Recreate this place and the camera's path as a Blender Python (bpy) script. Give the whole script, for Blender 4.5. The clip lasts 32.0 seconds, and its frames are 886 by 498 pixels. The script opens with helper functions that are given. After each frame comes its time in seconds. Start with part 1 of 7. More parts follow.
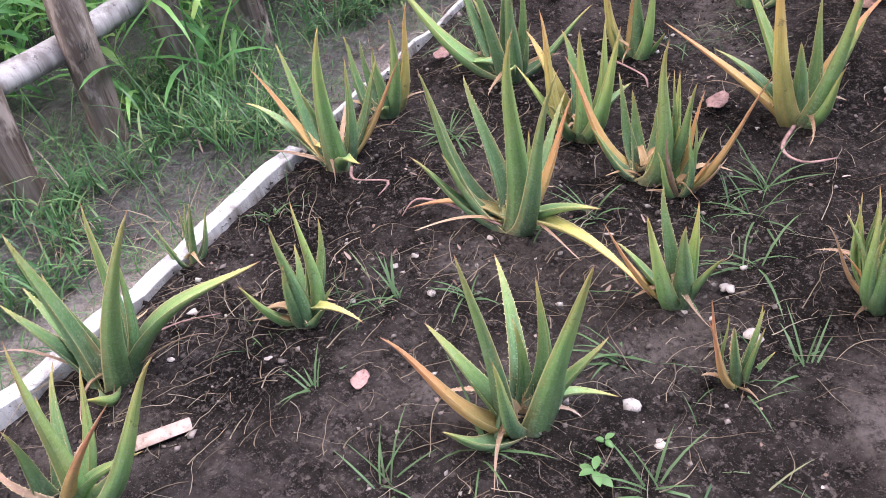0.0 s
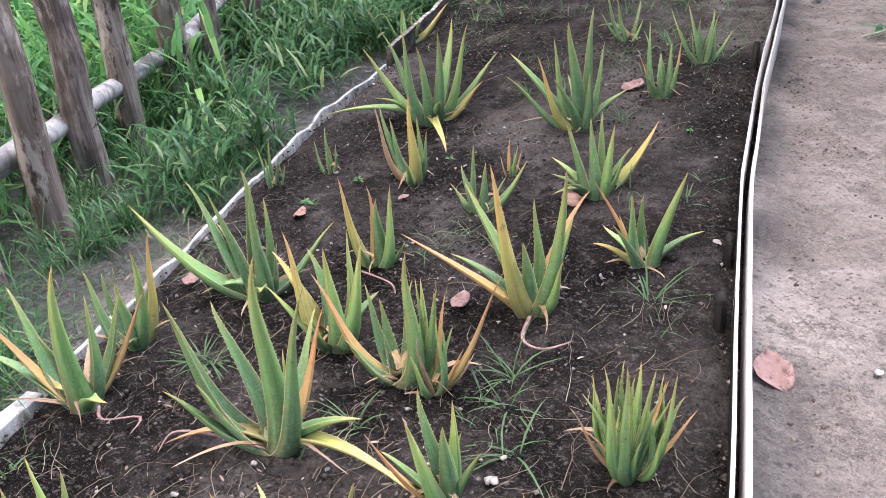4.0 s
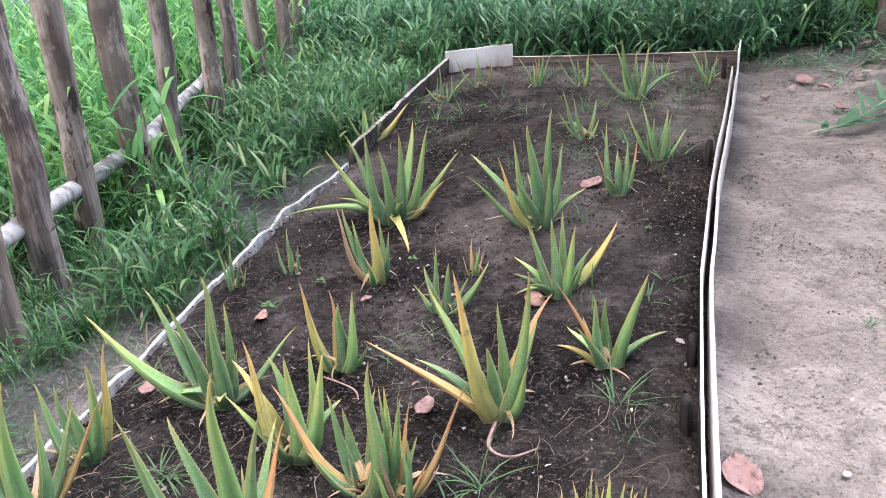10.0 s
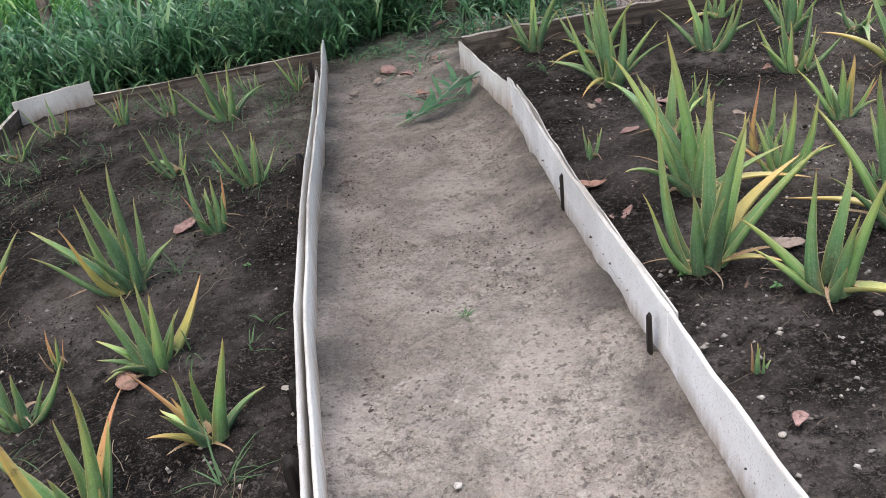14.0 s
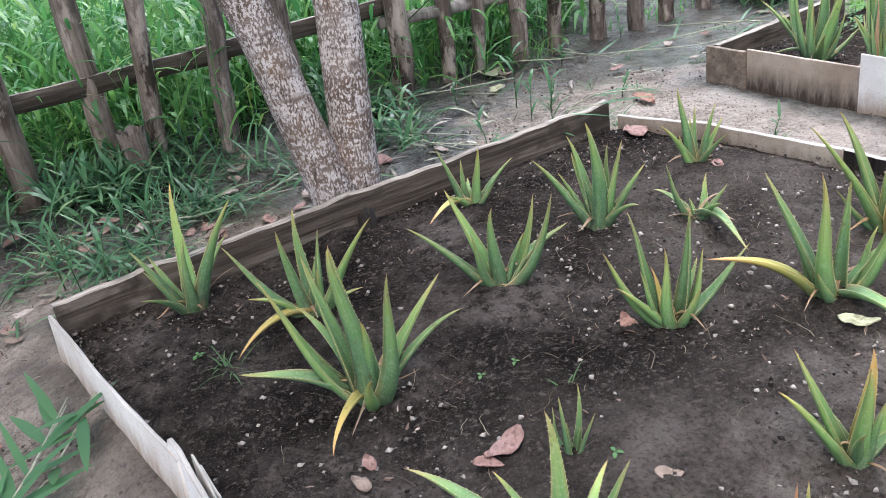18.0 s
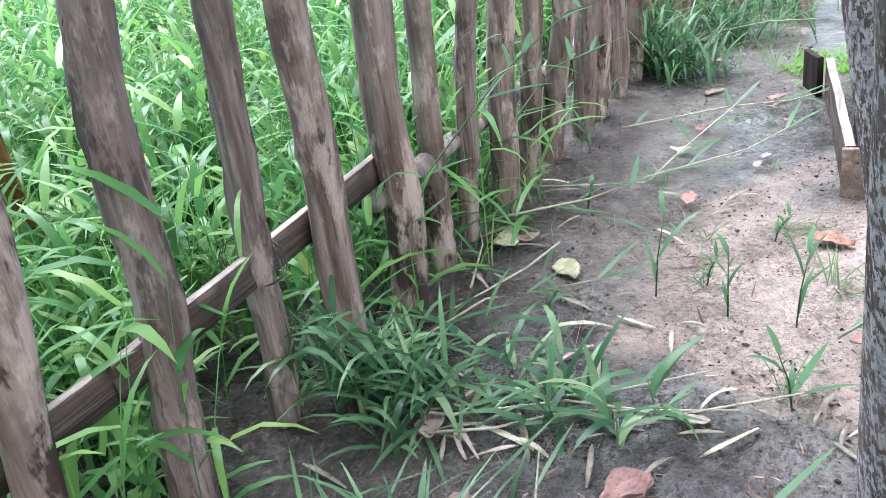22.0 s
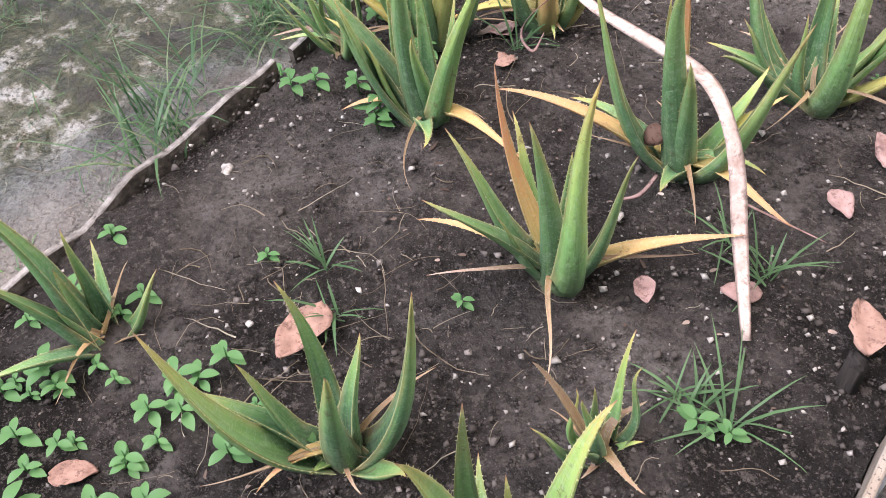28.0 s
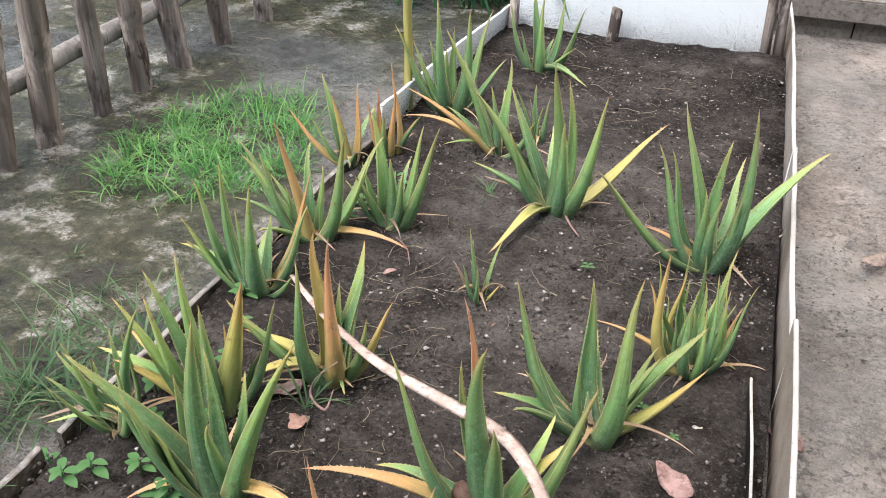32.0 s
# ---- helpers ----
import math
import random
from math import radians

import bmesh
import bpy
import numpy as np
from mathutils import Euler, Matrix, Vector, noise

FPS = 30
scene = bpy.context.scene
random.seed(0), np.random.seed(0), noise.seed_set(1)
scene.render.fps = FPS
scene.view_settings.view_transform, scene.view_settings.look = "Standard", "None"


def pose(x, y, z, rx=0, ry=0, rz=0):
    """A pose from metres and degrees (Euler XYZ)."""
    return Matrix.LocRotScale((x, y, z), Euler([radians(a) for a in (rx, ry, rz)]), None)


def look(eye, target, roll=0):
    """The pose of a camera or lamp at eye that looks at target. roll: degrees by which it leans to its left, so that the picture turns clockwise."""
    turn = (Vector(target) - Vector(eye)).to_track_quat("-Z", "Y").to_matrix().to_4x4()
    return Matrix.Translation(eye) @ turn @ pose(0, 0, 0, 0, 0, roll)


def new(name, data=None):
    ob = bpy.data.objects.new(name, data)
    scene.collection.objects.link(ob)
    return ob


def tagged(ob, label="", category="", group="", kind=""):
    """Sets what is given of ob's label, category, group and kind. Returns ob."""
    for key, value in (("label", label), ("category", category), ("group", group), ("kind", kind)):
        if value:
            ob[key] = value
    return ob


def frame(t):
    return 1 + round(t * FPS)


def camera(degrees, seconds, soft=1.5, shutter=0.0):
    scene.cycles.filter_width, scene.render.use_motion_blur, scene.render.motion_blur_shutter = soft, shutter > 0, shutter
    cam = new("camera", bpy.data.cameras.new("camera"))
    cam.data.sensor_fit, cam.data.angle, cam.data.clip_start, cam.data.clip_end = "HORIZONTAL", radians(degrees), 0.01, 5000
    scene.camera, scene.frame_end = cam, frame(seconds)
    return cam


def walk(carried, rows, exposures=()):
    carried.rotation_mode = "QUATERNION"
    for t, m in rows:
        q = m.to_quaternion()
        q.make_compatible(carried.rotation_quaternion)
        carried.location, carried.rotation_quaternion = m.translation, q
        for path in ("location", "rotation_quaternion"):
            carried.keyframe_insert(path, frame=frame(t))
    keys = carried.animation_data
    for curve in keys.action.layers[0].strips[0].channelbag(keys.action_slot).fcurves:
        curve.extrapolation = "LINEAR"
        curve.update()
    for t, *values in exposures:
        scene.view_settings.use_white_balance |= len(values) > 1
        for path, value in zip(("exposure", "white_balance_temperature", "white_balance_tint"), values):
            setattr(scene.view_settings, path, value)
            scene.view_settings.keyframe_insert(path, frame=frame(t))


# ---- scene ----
cam = camera(54.04, 32.0, soft=0.7)
PATH = [
    (0, (0.042, -2.382, 1.355), (-1.021, -1.296, 0.055), -11.51),
    (0.5, (0.019, -2.428, 1.328), (-0.929, -1.220, 0.045), -7.58),
    (1, (0.018, -2.440, 1.324), (-0.890, -1.177, 0.067), -6.89),
    (1.5, (0.036, -2.411, 1.347), (-0.807, -1.022, 0.181), -6.52),
    (2, (0.059, -2.418, 1.361), (-0.726, -0.937, 0.270), -6.16),
    (2.5, (0.079, -2.406, 1.371), (-0.682, -0.891, 0.309), -6.99),
    (3, (0.084, -2.391, 1.375), (-0.653, -0.854, 0.331), -7.59),
    (3.5, (0.087, -2.376, 1.378), (-0.628, -0.812, 0.356), -7.04),
    (4, (0.083, -2.369, 1.387), (-0.623, -0.780, 0.398), -6.18),
    (4.5, (0.082, -2.363, 1.394), (-0.624, -0.757, 0.435), -5.95),
    (6.5, (0.077, -2.354, 1.411), (-0.622, -0.709, 0.512), -5.92),
    (7, (0.077, -2.349, 1.411), (-0.613, -0.693, 0.528), -5.94),
    (7.5, (0.077, -2.345, 1.412), (-0.600, -0.675, 0.543), -5.70),
    (8, (0.076, -2.352, 1.419), (-0.592, -0.671, 0.566), -5.41),
    (8.5, (0.079, -2.349, 1.422), (-0.586, -0.660, 0.583), -5.56),
    (9, (0.084, -2.344, 1.426), (-0.576, -0.650, 0.593), -5.81),
    (9.5, (0.080, -2.343, 1.426), (-0.571, -0.641, 0.600), -5.63),
    (10, (0.077, -2.338, 1.423), (-0.566, -0.630, 0.604), -5.47),
    (10.5, (0.072, -2.338, 1.427), (-0.562, -0.627, 0.608), -5.24),
    (11, (0.072, -2.332, 1.425), (-0.553, -0.616, 0.611), -5.02),
    (11.5, (0.078, -2.330, 1.430), (-0.534, -0.605, 0.625), -5.06),
    (12, (0.086, -2.330, 1.429), (-0.506, -0.592, 0.636), -5.24),
    (12.5, (0.102, -2.327, 1.433), (-0.450, -0.572, 0.649), -5.54),
    (13, (0.124, -2.303, 1.424), (-0.337, -0.525, 0.633), -6.20),
    (13.5, (0.179, -2.214, 1.411), (-0.056, -0.418, 0.564), -7.55),
    (14, (0.357, -2.076, 1.445), (0.419, -0.297, 0.534), -9.80),
    (14.5, (0.519, -1.935, 1.348), (0.902, -0.186, 0.457), -9.57),
    (16.5, (0.756, -0.812, 1.290), (1.557, 0.818, 0.454), -8.25),
    (17, (0.794, -0.564, 1.315), (1.620, 1.057, 0.484), -8.76),
    (17.5, (0.747, -0.213, 1.373), (1.640, 1.363, 0.526), -8.49),
    (18, (0.781, 0.214, 1.396), (1.630, 1.794, 0.513), -9.15),
    (18.5, (0.732, 0.585, 1.437), (1.541, 2.187, 0.553), -8.78),
    (19, (0.622, 1.015, 1.476), (1.432, 2.599, 0.562), -8.75),
    (19.5, (0.628, 1.456, 1.454), (1.429, 3.041, 0.533), -9.08),
    (20, (0.637, 1.882, 1.480), (1.523, 3.411, 0.544), -7.52),
    (20.5, (0.596, 2.317, 1.509), (1.681, 3.693, 0.545), -7.02),
    (21, (0.630, 2.708, 1.485), (1.840, 3.961, 0.502), -7.98),
    (21.5, (0.738, 3.030, 1.512), (2.136, 4.093, 0.555), -7.23),
    (22, (0.885, 3.266, 1.427), (2.475, 4.105, 0.551), -8.84),
    (22.5, (1.086, 3.469, 1.378), (2.771, 4.117, 0.517), -9.95),
    (23, (1.352, 3.593, 1.394), (3.111, 3.968, 0.519), -10.46),
    (23.5, (1.605, 3.682, 1.378), (3.377, 3.721, 0.450), -10.01),
    (24, (1.912, 3.667, 1.349), (3.634, 3.570, 0.337), -10.91),
    (24.5, (2.311, 3.587, 1.343), (3.980, 3.454, 0.248), -11.24),
    (25, (2.755, 3.598, 1.323), (4.338, 3.218, 0.161), -9.52),
    (25.5, (3.078, 3.590, 1.316), (4.589, 3.074, 0.112), -7.70),
    (27.5, (4.094, 3.356, 1.349), (5.052, 2.463, -0.163), -9.30),
    (28, (4.218, 3.185, 1.353), (5.088, 2.239, -0.179), -8.63),
    (28.5, (4.286, 3.157, 1.380), (5.098, 2.085, -0.100), -7.21),
    (29, (4.328, 3.162, 1.402), (5.028, 1.921, -0.002), -4.80),
    (29.5, (4.346, 3.135, 1.421), (4.976, 1.774, 0.099), -3.20),
    (30, (4.365, 3.121, 1.425), (4.966, 1.688, 0.166), -1.66),
    (30.5, (4.360, 3.114, 1.444), (4.942, 1.629, 0.238), -0.50),
    (31, (4.369, 3.123, 1.457), (4.937, 1.589, 0.307), 0.48),
    (31.5, (4.363, 3.125, 1.468), (4.931, 1.558, 0.363), 0.70),
    (32, (4.362, 3.125, 1.477), (4.922, 1.535, 0.400), 0.99),
]
EXPOSURE = [(0, 1.74, 6400, 22), (2, 1.62, 6350, 18), (3, 1.74, 6300, 16), (7, 1.99, 6250, 13), (12, 1.99, 6250, 13), (13, 1.91, 6300, 11), (14, 1.35, 6450, 6), (14.5, 1.36, 6450, 6), (16.5, 1.45, 6500, 4), (18, 1.7, 6200, 7), (19, 1.93, 6000, 12), (20, 1.95, 6100, 11), (21.5, 2.05, 6200, 12), (22.2, 2.2, 6250, 12), (23, 1.65, 6280, 10), (24, 1.33, 6250, 12), (25, 1.45, 6370, 8), (28, 1.58, 6520, 13), (30, 1.42, 6600, 10), (32, 1.34, 6700, 5)]
walk(cam, [(t, look(eye, target, roll)) for t, eye, target, roll in PATH], EXPOSURE)

# ---- sky and sun: a bright overcast day ----
world = bpy.data.worlds.new("world")
scene.world = world
world.use_nodes = True
wn, wl = world.node_tree.nodes, world.node_tree.links
sky = wn.new("ShaderNodeTexSky")
sky.sky_type, sky.sun_disc = "NISHITA", False
sky.sun_elevation, sky.sun_rotation = radians(58), radians(215)
sky.dust_density, sky.ozone_density = 4.0, 1.0
haze = wn.new("ShaderNodeHueSaturation")
haze.inputs["Saturation"].default_value = 1.0
wl.new(sky.outputs["Color"], haze.inputs["Color"])
wl.new(haze.outputs["Color"], wn["Background"].inputs["Color"])
wn["Background"].inputs["Strength"].default_value = 0.105
sun = new("sun", bpy.data.lights.new("sun", "SUN"))
sun.data.energy, sun.data.angle, sun.data.color = 3.0, radians(42), (0.925, 0.925, 1.0)
sun.matrix_world = pose(0, 0, 10, 32, 0, 145)

# ---- materials ----


class Mat:
    """A node material with short ways to add and join nodes."""

    def __init__(self, name, rough=0.8, spec=0.3):
        self.m = bpy.data.materials.new(name)
        self.m.use_nodes = True
        self.n, self.l = self.m.node_tree.nodes, self.m.node_tree.links
        self.b = self.n["Principled BSDF"]
        self.b.inputs["Roughness"].default_value = rough
        self.b.inputs["Specular IOR Level"].default_value = spec
        self.geo = self.n.new("ShaderNodeNewGeometry")
        self.pos = self.geo.outputs["Position"]

    def noise(self, scale, detail=3.0, rough=0.6, vec=None):
        t = self.n.new("ShaderNodeTexNoise")
        t.inputs["Scale"].default_value, t.inputs["Detail"].default_value, t.inputs["Roughness"].default_value = scale, detail, rough
        self.l.new(vec or self.pos, t.inputs["Vector"])
        return t.outputs["Fac"]

    def cells(self, scale, vec=None, out="Distance"):
        t = self.n.new("ShaderNodeTexVoronoi")
        t.inputs["Scale"].default_value = scale
        self.l.new(vec or self.pos, t.inputs["Vector"])
        return t.outputs[out]

    def stretched(self, sx, sy, sz, vec=None):
        t = self.n.new("ShaderNodeMapping")
        t.inputs["Scale"].default_value = (sx, sy, sz)
        self.l.new(vec or self.pos, t.inputs["Vector"])
        return t.outputs["Vector"]

    def ramp(self, fac, stops):
        t = self.n.new("ShaderNodeValToRGB")
        e = t.color_ramp.elements
        while len(e) < len(stops):
            e.new(0.5)
        for el, (p, c) in zip(e, stops):
            el.position, el.color = p, (*c, 1) if len(c) == 3 else c
        self.l.new(fac, t.inputs["Fac"])
        return t.outputs["Color"]

    def grey(self, fac, lo, hi):
        return self.ramp(fac, [(lo, (0, 0, 0)), (hi, (1, 1, 1))])

    def mix(self, fac, a, b, how="MIX"):
        t = self.n.new("ShaderNodeMix")
        t.data_type, t.blend_type = "RGBA", how
        for sock, v in ((t.inputs[0], fac), (t.inputs[6], a), (t.inputs[7], b)):
            if isinstance(v, (int, float)):
                sock.default_value = v
            elif isinstance(v, tuple):
                sock.default_value = (*v, 1)
            else:
                self.l.new(v, sock)
        return t.outputs[2]

    def times(self, a, b):
        t = self.n.new("ShaderNodeMath")
        t.operation = "MULTIPLY"
        for sock, v in zip(t.inputs, (a, b)):
            if isinstance(v, (int, float)):
                sock.default_value = v
            else:
                self.l.new(v, sock)
        return t.outputs[0]

    def attr(self, name):
        t = self.n.new("ShaderNodeAttribute")
        t.attribute_name = name
        return t.outputs["Fac"]

    def uv(self):
        t = self.n.new("ShaderNodeUVMap")
        s = self.n.new("ShaderNodeSeparateXYZ")
        self.l.new(t.outputs["UV"], s.inputs[0])
        return s.outputs[0], s.outputs[1]

    def chance(self):
        t = self.n.new("ShaderNodeObjectInfo")
        return t.outputs["Random"]

    def island(self):
        return self.geo.outputs["Random Per Island"]

    def colour(self, c):
        self.l.new(c, self.b.inputs["Base Color"])
        return self

    def bump(self, h, strength=0.5, dist=0.01):
        t = self.n.new("ShaderNodeBump")
        t.inputs["Strength"].default_value, t.inputs["Distance"].default_value = strength, dist
        self.l.new(h, t.inputs["Height"])
        prev = self.b.inputs["Normal"].links
        if prev:
            self.l.new(prev[0].from_socket, t.inputs["Normal"])
        self.l.new(t.outputs["Normal"], self.b.inputs["Normal"])
        return self

    def done(self):
        return self.m


def make_ground():
    k = Mat("sandy_ground", 0.9, 0.5)
    sand = k.ramp(k.noise(1.6, 5), [(0.35, (0.195, 0.159, 0.134)), (0.5, (0.285, 0.238, 0.202)), (0.65, (0.37, 0.316, 0.272))])
    sand = k.mix(k.times(k.grey(k.noise(9, 7, 0.8), 0.51, 0.58), 0.55), sand, (0.135, 0.108, 0.092))
    sand = k.mix(k.times(k.grey(k.noise(34, 6, 0.8), 0.52, 0.62), 0.55), sand, (0.1, 0.08, 0.068))
    sand = k.mix(k.times(k.grey(k.noise(3.3, 6, 0.72), 0.52, 0.62), 0.4), sand, (0.1, 0.08, 0.07))
    sand = k.mix(k.times(k.grey(k.noise(15, 5, 0.7), 0.54, 0.6), 0.55), sand, (0.12, 0.096, 0.083))
    sand = k.mix(k.grey(k.noise(90, 3, 0.7), 0.55, 0.68), sand, (0.11, 0.085, 0.07))
    sand = k.mix(k.times(k.grey(k.noise(62, 4, 0.75), 0.54, 0.64), 0.4), sand, (0.06, 0.047, 0.04))
    sand = k.mix(k.grey(k.noise(240, 2, 0.6), 0.6, 0.7), sand, (0.4, 0.35, 0.31))
    sand = k.mix(k.grey(k.noise(6, 3, 0.7), 0.66, 0.74), sand, (0.42, 0.365, 0.325))
    sand = k.mix(k.times(k.grey(k.noise(2.4, 5, 0.7), 0.48, 0.58), 0.5), sand, (0.42, 0.355, 0.31))
    # flat dark dots and blotches stand for the shade inside small hollows
    hole_shade = k.ramp(k.cells(46, k.stretched(1, 1, 0.2)), [(0.2, (1, 1, 1)), (0.36, (0, 0, 0))])
    hole_shade = k.times(hole_shade, k.grey(k.noise(5, 5, 0.75), 0.54, 0.6))
    pit_shade = k.times(k.grey(k.noise(38, 3, 0.6), 0.575, 0.625), k.grey(k.noise(2.1, 5, 0.65), 0.42, 0.56))
    sand = k.mix(k.times(pit_shade, 0.7), sand, (0.085, 0.066, 0.056))
    sand = k.mix(k.times(hole_shade, 0.75), sand, (0.05, 0.039, 0.034))
    # wet mud, its tones greyed and lifted for the sky it reflects
    damp = k.ramp(k.noise(3.5, 7, 0.7), [(0.36, (0.03, 0.029, 0.028)), (0.48, (0.085, 0.086, 0.081)), (0.6, (0.17, 0.17, 0.16))])
    # pale silt with the mud's sky sheen put into its base colour
    silt_sheen = k.ramp(k.noise(5, 5, 0.65), [(0.36, (0.09, 0.1, 0.086)), (0.5, (0.165, 0.184, 0.16)), (0.64, (0.235, 0.25, 0.222))])
    damp = k.mix(k.attr("silt_sheen"), damp, silt_sheen)
    damp = k.mix(k.times(hole_shade, 0.8), damp, (0.02, 0.017, 0.015))
    damp = k.mix(k.times(k.grey(k.noise(22, 5, 0.75), 0.52, 0.62), 0.7), damp, (0.022, 0.018, 0.017))
    damp = k.mix(k.times(k.grey(k.noise(66, 4, 0.75), 0.52, 0.6), 0.7), damp, (0.014, 0.0115, 0.011))
    damp = k.mix(k.grey(k.noise(130, 4, 0.7), 0.58, 0.68), damp, (0.2, 0.178, 0.165))
    moss = k.ramp(k.noise(4.5, 7, 0.75), [(0.42, (0.035, 0.028, 0.02)), (0.48, (0.042, 0.043, 0.018)), (0.53, (0.085, 0.077, 0.042)), (0.565, (0.22, 0.2, 0.165)), (0.61, (0.38, 0.355, 0.32))])
    moss = k.mix(k.grey(k.noise(60, 4, 0.75), 0.52, 0.64), moss, (0.045, 0.042, 0.022))
    c = k.mix(k.attr("damp"), sand, damp)
    # darker earth tone, mixed in by mask
    dark_earth = k.ramp(k.noise(30, 5, 0.75), [(0.36, (0.02, 0.017, 0.015)), (0.52, (0.042, 0.037, 0.035)), (0.64, (0.11, 0.096, 0.088))])
    c = k.mix(k.attr("dark_earth"), c, dark_earth)
    c = k.mix(k.attr("moss"), c, moss)
    k.colour(c).bump(k.noise(120, 5, 0.75), 0.7, 0.008).bump(k.noise(28, 5, 0.7), 0.9, 0.03).bump(k.cells(40), 0.4, 0.012).bump(k.noise(12, 4, 0.65), 0.9, 0.05)
    gloss = k.n.new("ShaderNodeMapRange")
    gloss.inputs["To Min"].default_value, gloss.inputs["To Max"].default_value = 0.95, 0.2
    k.l.new(k.times(k.attr("damp"), k.grey(k.noise(3.5, 4), 0.38, 0.52)), gloss.inputs["Value"])
    k.l.new(gloss.outputs[0], k.b.inputs["Roughness"])
    film = k.times(k.times(k.attr("damp"), k.grey(k.noise(2.2, 5, 0.6), 0.42, 0.56)), k.attr("silt_sheen"))
    k.l.new(film, k.b.inputs["Coat Weight"])
    k.b.inputs["Coat Roughness"].default_value = 0.22
    return k.done()


def make_soil():
    k = Mat("garden_soil", 1.0, 0.02)
    c = k.ramp(k.noise(2.6, 6, 0.65), [(0.38, (0.013, 0.0108, 0.01)), (0.48, (0.033, 0.0275, 0.025)), (0.56, (0.074, 0.062, 0.057)), (0.64, (0.15, 0.129, 0.119))])
    # paler soil tone, mixed in by mask
    pale_soil = k.ramp(k.noise(5, 6, 0.7), [(0.36, (0.066, 0.056, 0.049)), (0.5, (0.155, 0.132, 0.117)), (0.62, (0.28, 0.244, 0.219))])
    # dark blotches and specks: shaded gaps between clods, put in as colour
    c = k.mix(k.times(k.grey(k.noise(26, 6, 0.75), 0.5, 0.57), 0.84), c, (0.01, 0.0085, 0.008))
    c = k.mix(k.times(k.attr("dry"), 0.85), c, pale_soil)
    c = k.mix(k.times(k.grey(k.noise(52, 5, 0.75), 0.54, 0.61), 0.8), c, (0.15, 0.126, 0.114))
    c = k.mix(k.times(k.grey(k.noise(95, 5, 0.8), 0.5, 0.6), 0.6), c, (0.008, 0.0065, 0.006))
    c = k.mix(k.times(k.grey(k.noise(190, 4, 0.75), 0.57, 0.64), 0.65), c, (0.2, 0.17, 0.155))
    k.colour(c).bump(k.noise(150, 5, 0.8), 0.9, 0.01).bump(k.cells(60), 0.35, 0.014).bump(k.noise(34, 6, 0.75), 1.0, 0.035)
    return k.done()


def make_wood(name, tones, streak=1.0, rough=0.85, bark=0.0, lying=False):
    """Weathered wood with its grain upright, or along x for a lying plank."""
    k = Mat(name, rough, 0.2)
    along = k.stretched(2.2, 40, 46) if lying else k.stretched(26, 26, 1.6)
    g = k.noise(1.0 * streak, 5, 0.65, along)
    c = k.ramp(g, [(0.31, tones[0]), (0.46, tones[1]), (0.68, tones[2])] if bark else [(0.37, tones[0]), (0.49, tones[1]), (0.61, tones[2])])
    c = k.mix(k.times(k.grey(k.noise(5, 4), 0.52, 0.64), 0.6 if bark else 1.0), c, tones[0])
    c = k.mix(k.times(k.chance(), 0.45), c, tones[3])
    crack = k.noise(1.0, 4, 0.65, k.stretched(3, 60, 70) if lying else k.stretched(48, 48, 2.2))
    c = k.mix(k.times(k.ramp(crack, [(0.31, (1, 1, 1)), (0.38, (0, 0, 0))]), 0.7), c, tuple(0.35 * v for v in tones[0]))
    if bark:
        rest = k.noise(1.0, 5, 0.7, k.stretched(7, 7, 2.6))
        c = k.mix(k.times(k.grey(rest, 0.56, 0.6), bark), c, tuple(0.7 * v for v in tones[0]))
        pale = k.noise(1.0, 5, 0.7, k.stretched(9, 9, 3.5))
        c = k.mix(k.times(k.grey(pale, 0.54, 0.62), 0.7), c, tuple(min(0.6, 1.25 * v) for v in tones[2]))
        k.bump(rest, 0.5, 0.006)
    k.colour(c).bump(g, 0.9, 0.01).bump(crack, 0.7, 0.01).bump(k.noise(80, 3), 0.2, 0.004)
    return k.done()


def make_bark():
    k = Mat("lichen_bark", 0.95, 0.12)
    rings = k.noise(1.0, 4, 0.6, k.stretched(4, 4, 34))
    c = k.ramp(k.noise(7, 4), [(0.3, (0.07, 0.051, 0.043)), (0.52, (0.145, 0.107, 0.09)), (0.7, (0.165, 0.11, 0.076))])
    c = k.mix(k.times(k.grey(rings, 0.5, 0.62), 0.3), c, (0.26, 0.22, 0.2))
    fleck = k.noise(1.0, 4, 0.65, k.stretched(120, 120, 70))
    patch = k.noise(11, 5, 0.7, k.stretched(1, 1, 0.7))
    jig = k.n.new("ShaderNodeMath")
    jig.operation = "MULTIPLY_ADD"
    jig.inputs[1].default_value = 0.5
    k.l.new(patch, jig.inputs[0])
    k.l.new(fleck, jig.inputs[2])
    on = k.times(k.grey(jig.outputs[0], 0.735, 0.785), k.grey(k.noise(1.0, 4, 0.65, k.stretched(9, 9, 40)), 0.3, 0.5))
    c = k.mix(k.times(k.grey(k.noise(3.2, 6, 0.7), 0.49, 0.62), 0.42), c, (0.31, 0.265, 0.255))
    c = k.mix(k.times(on, 0.78), c, (0.6, 0.55, 0.54))
    c = k.mix(k.times(k.grey(k.noise(55, 5, 0.75), 0.53, 0.62), 0.45), c, (0.075, 0.055, 0.046))
    fiss = k.noise(1.0, 3, 0.6, k.stretched(60, 60, 9))
    c = k.mix(k.times(k.ramp(fiss, [(0.3, (1, 1, 1)), (0.4, (0, 0, 0))]), 0.8), c, (0.05, 0.035, 0.028))
    k.colour(c).bump(fiss, 0.8, 0.012).bump(on, 0.3, 0.004).bump(rings, 0.3, 0.006).bump(k.noise(150, 3), 0.3, 0.004)
    return k.done()


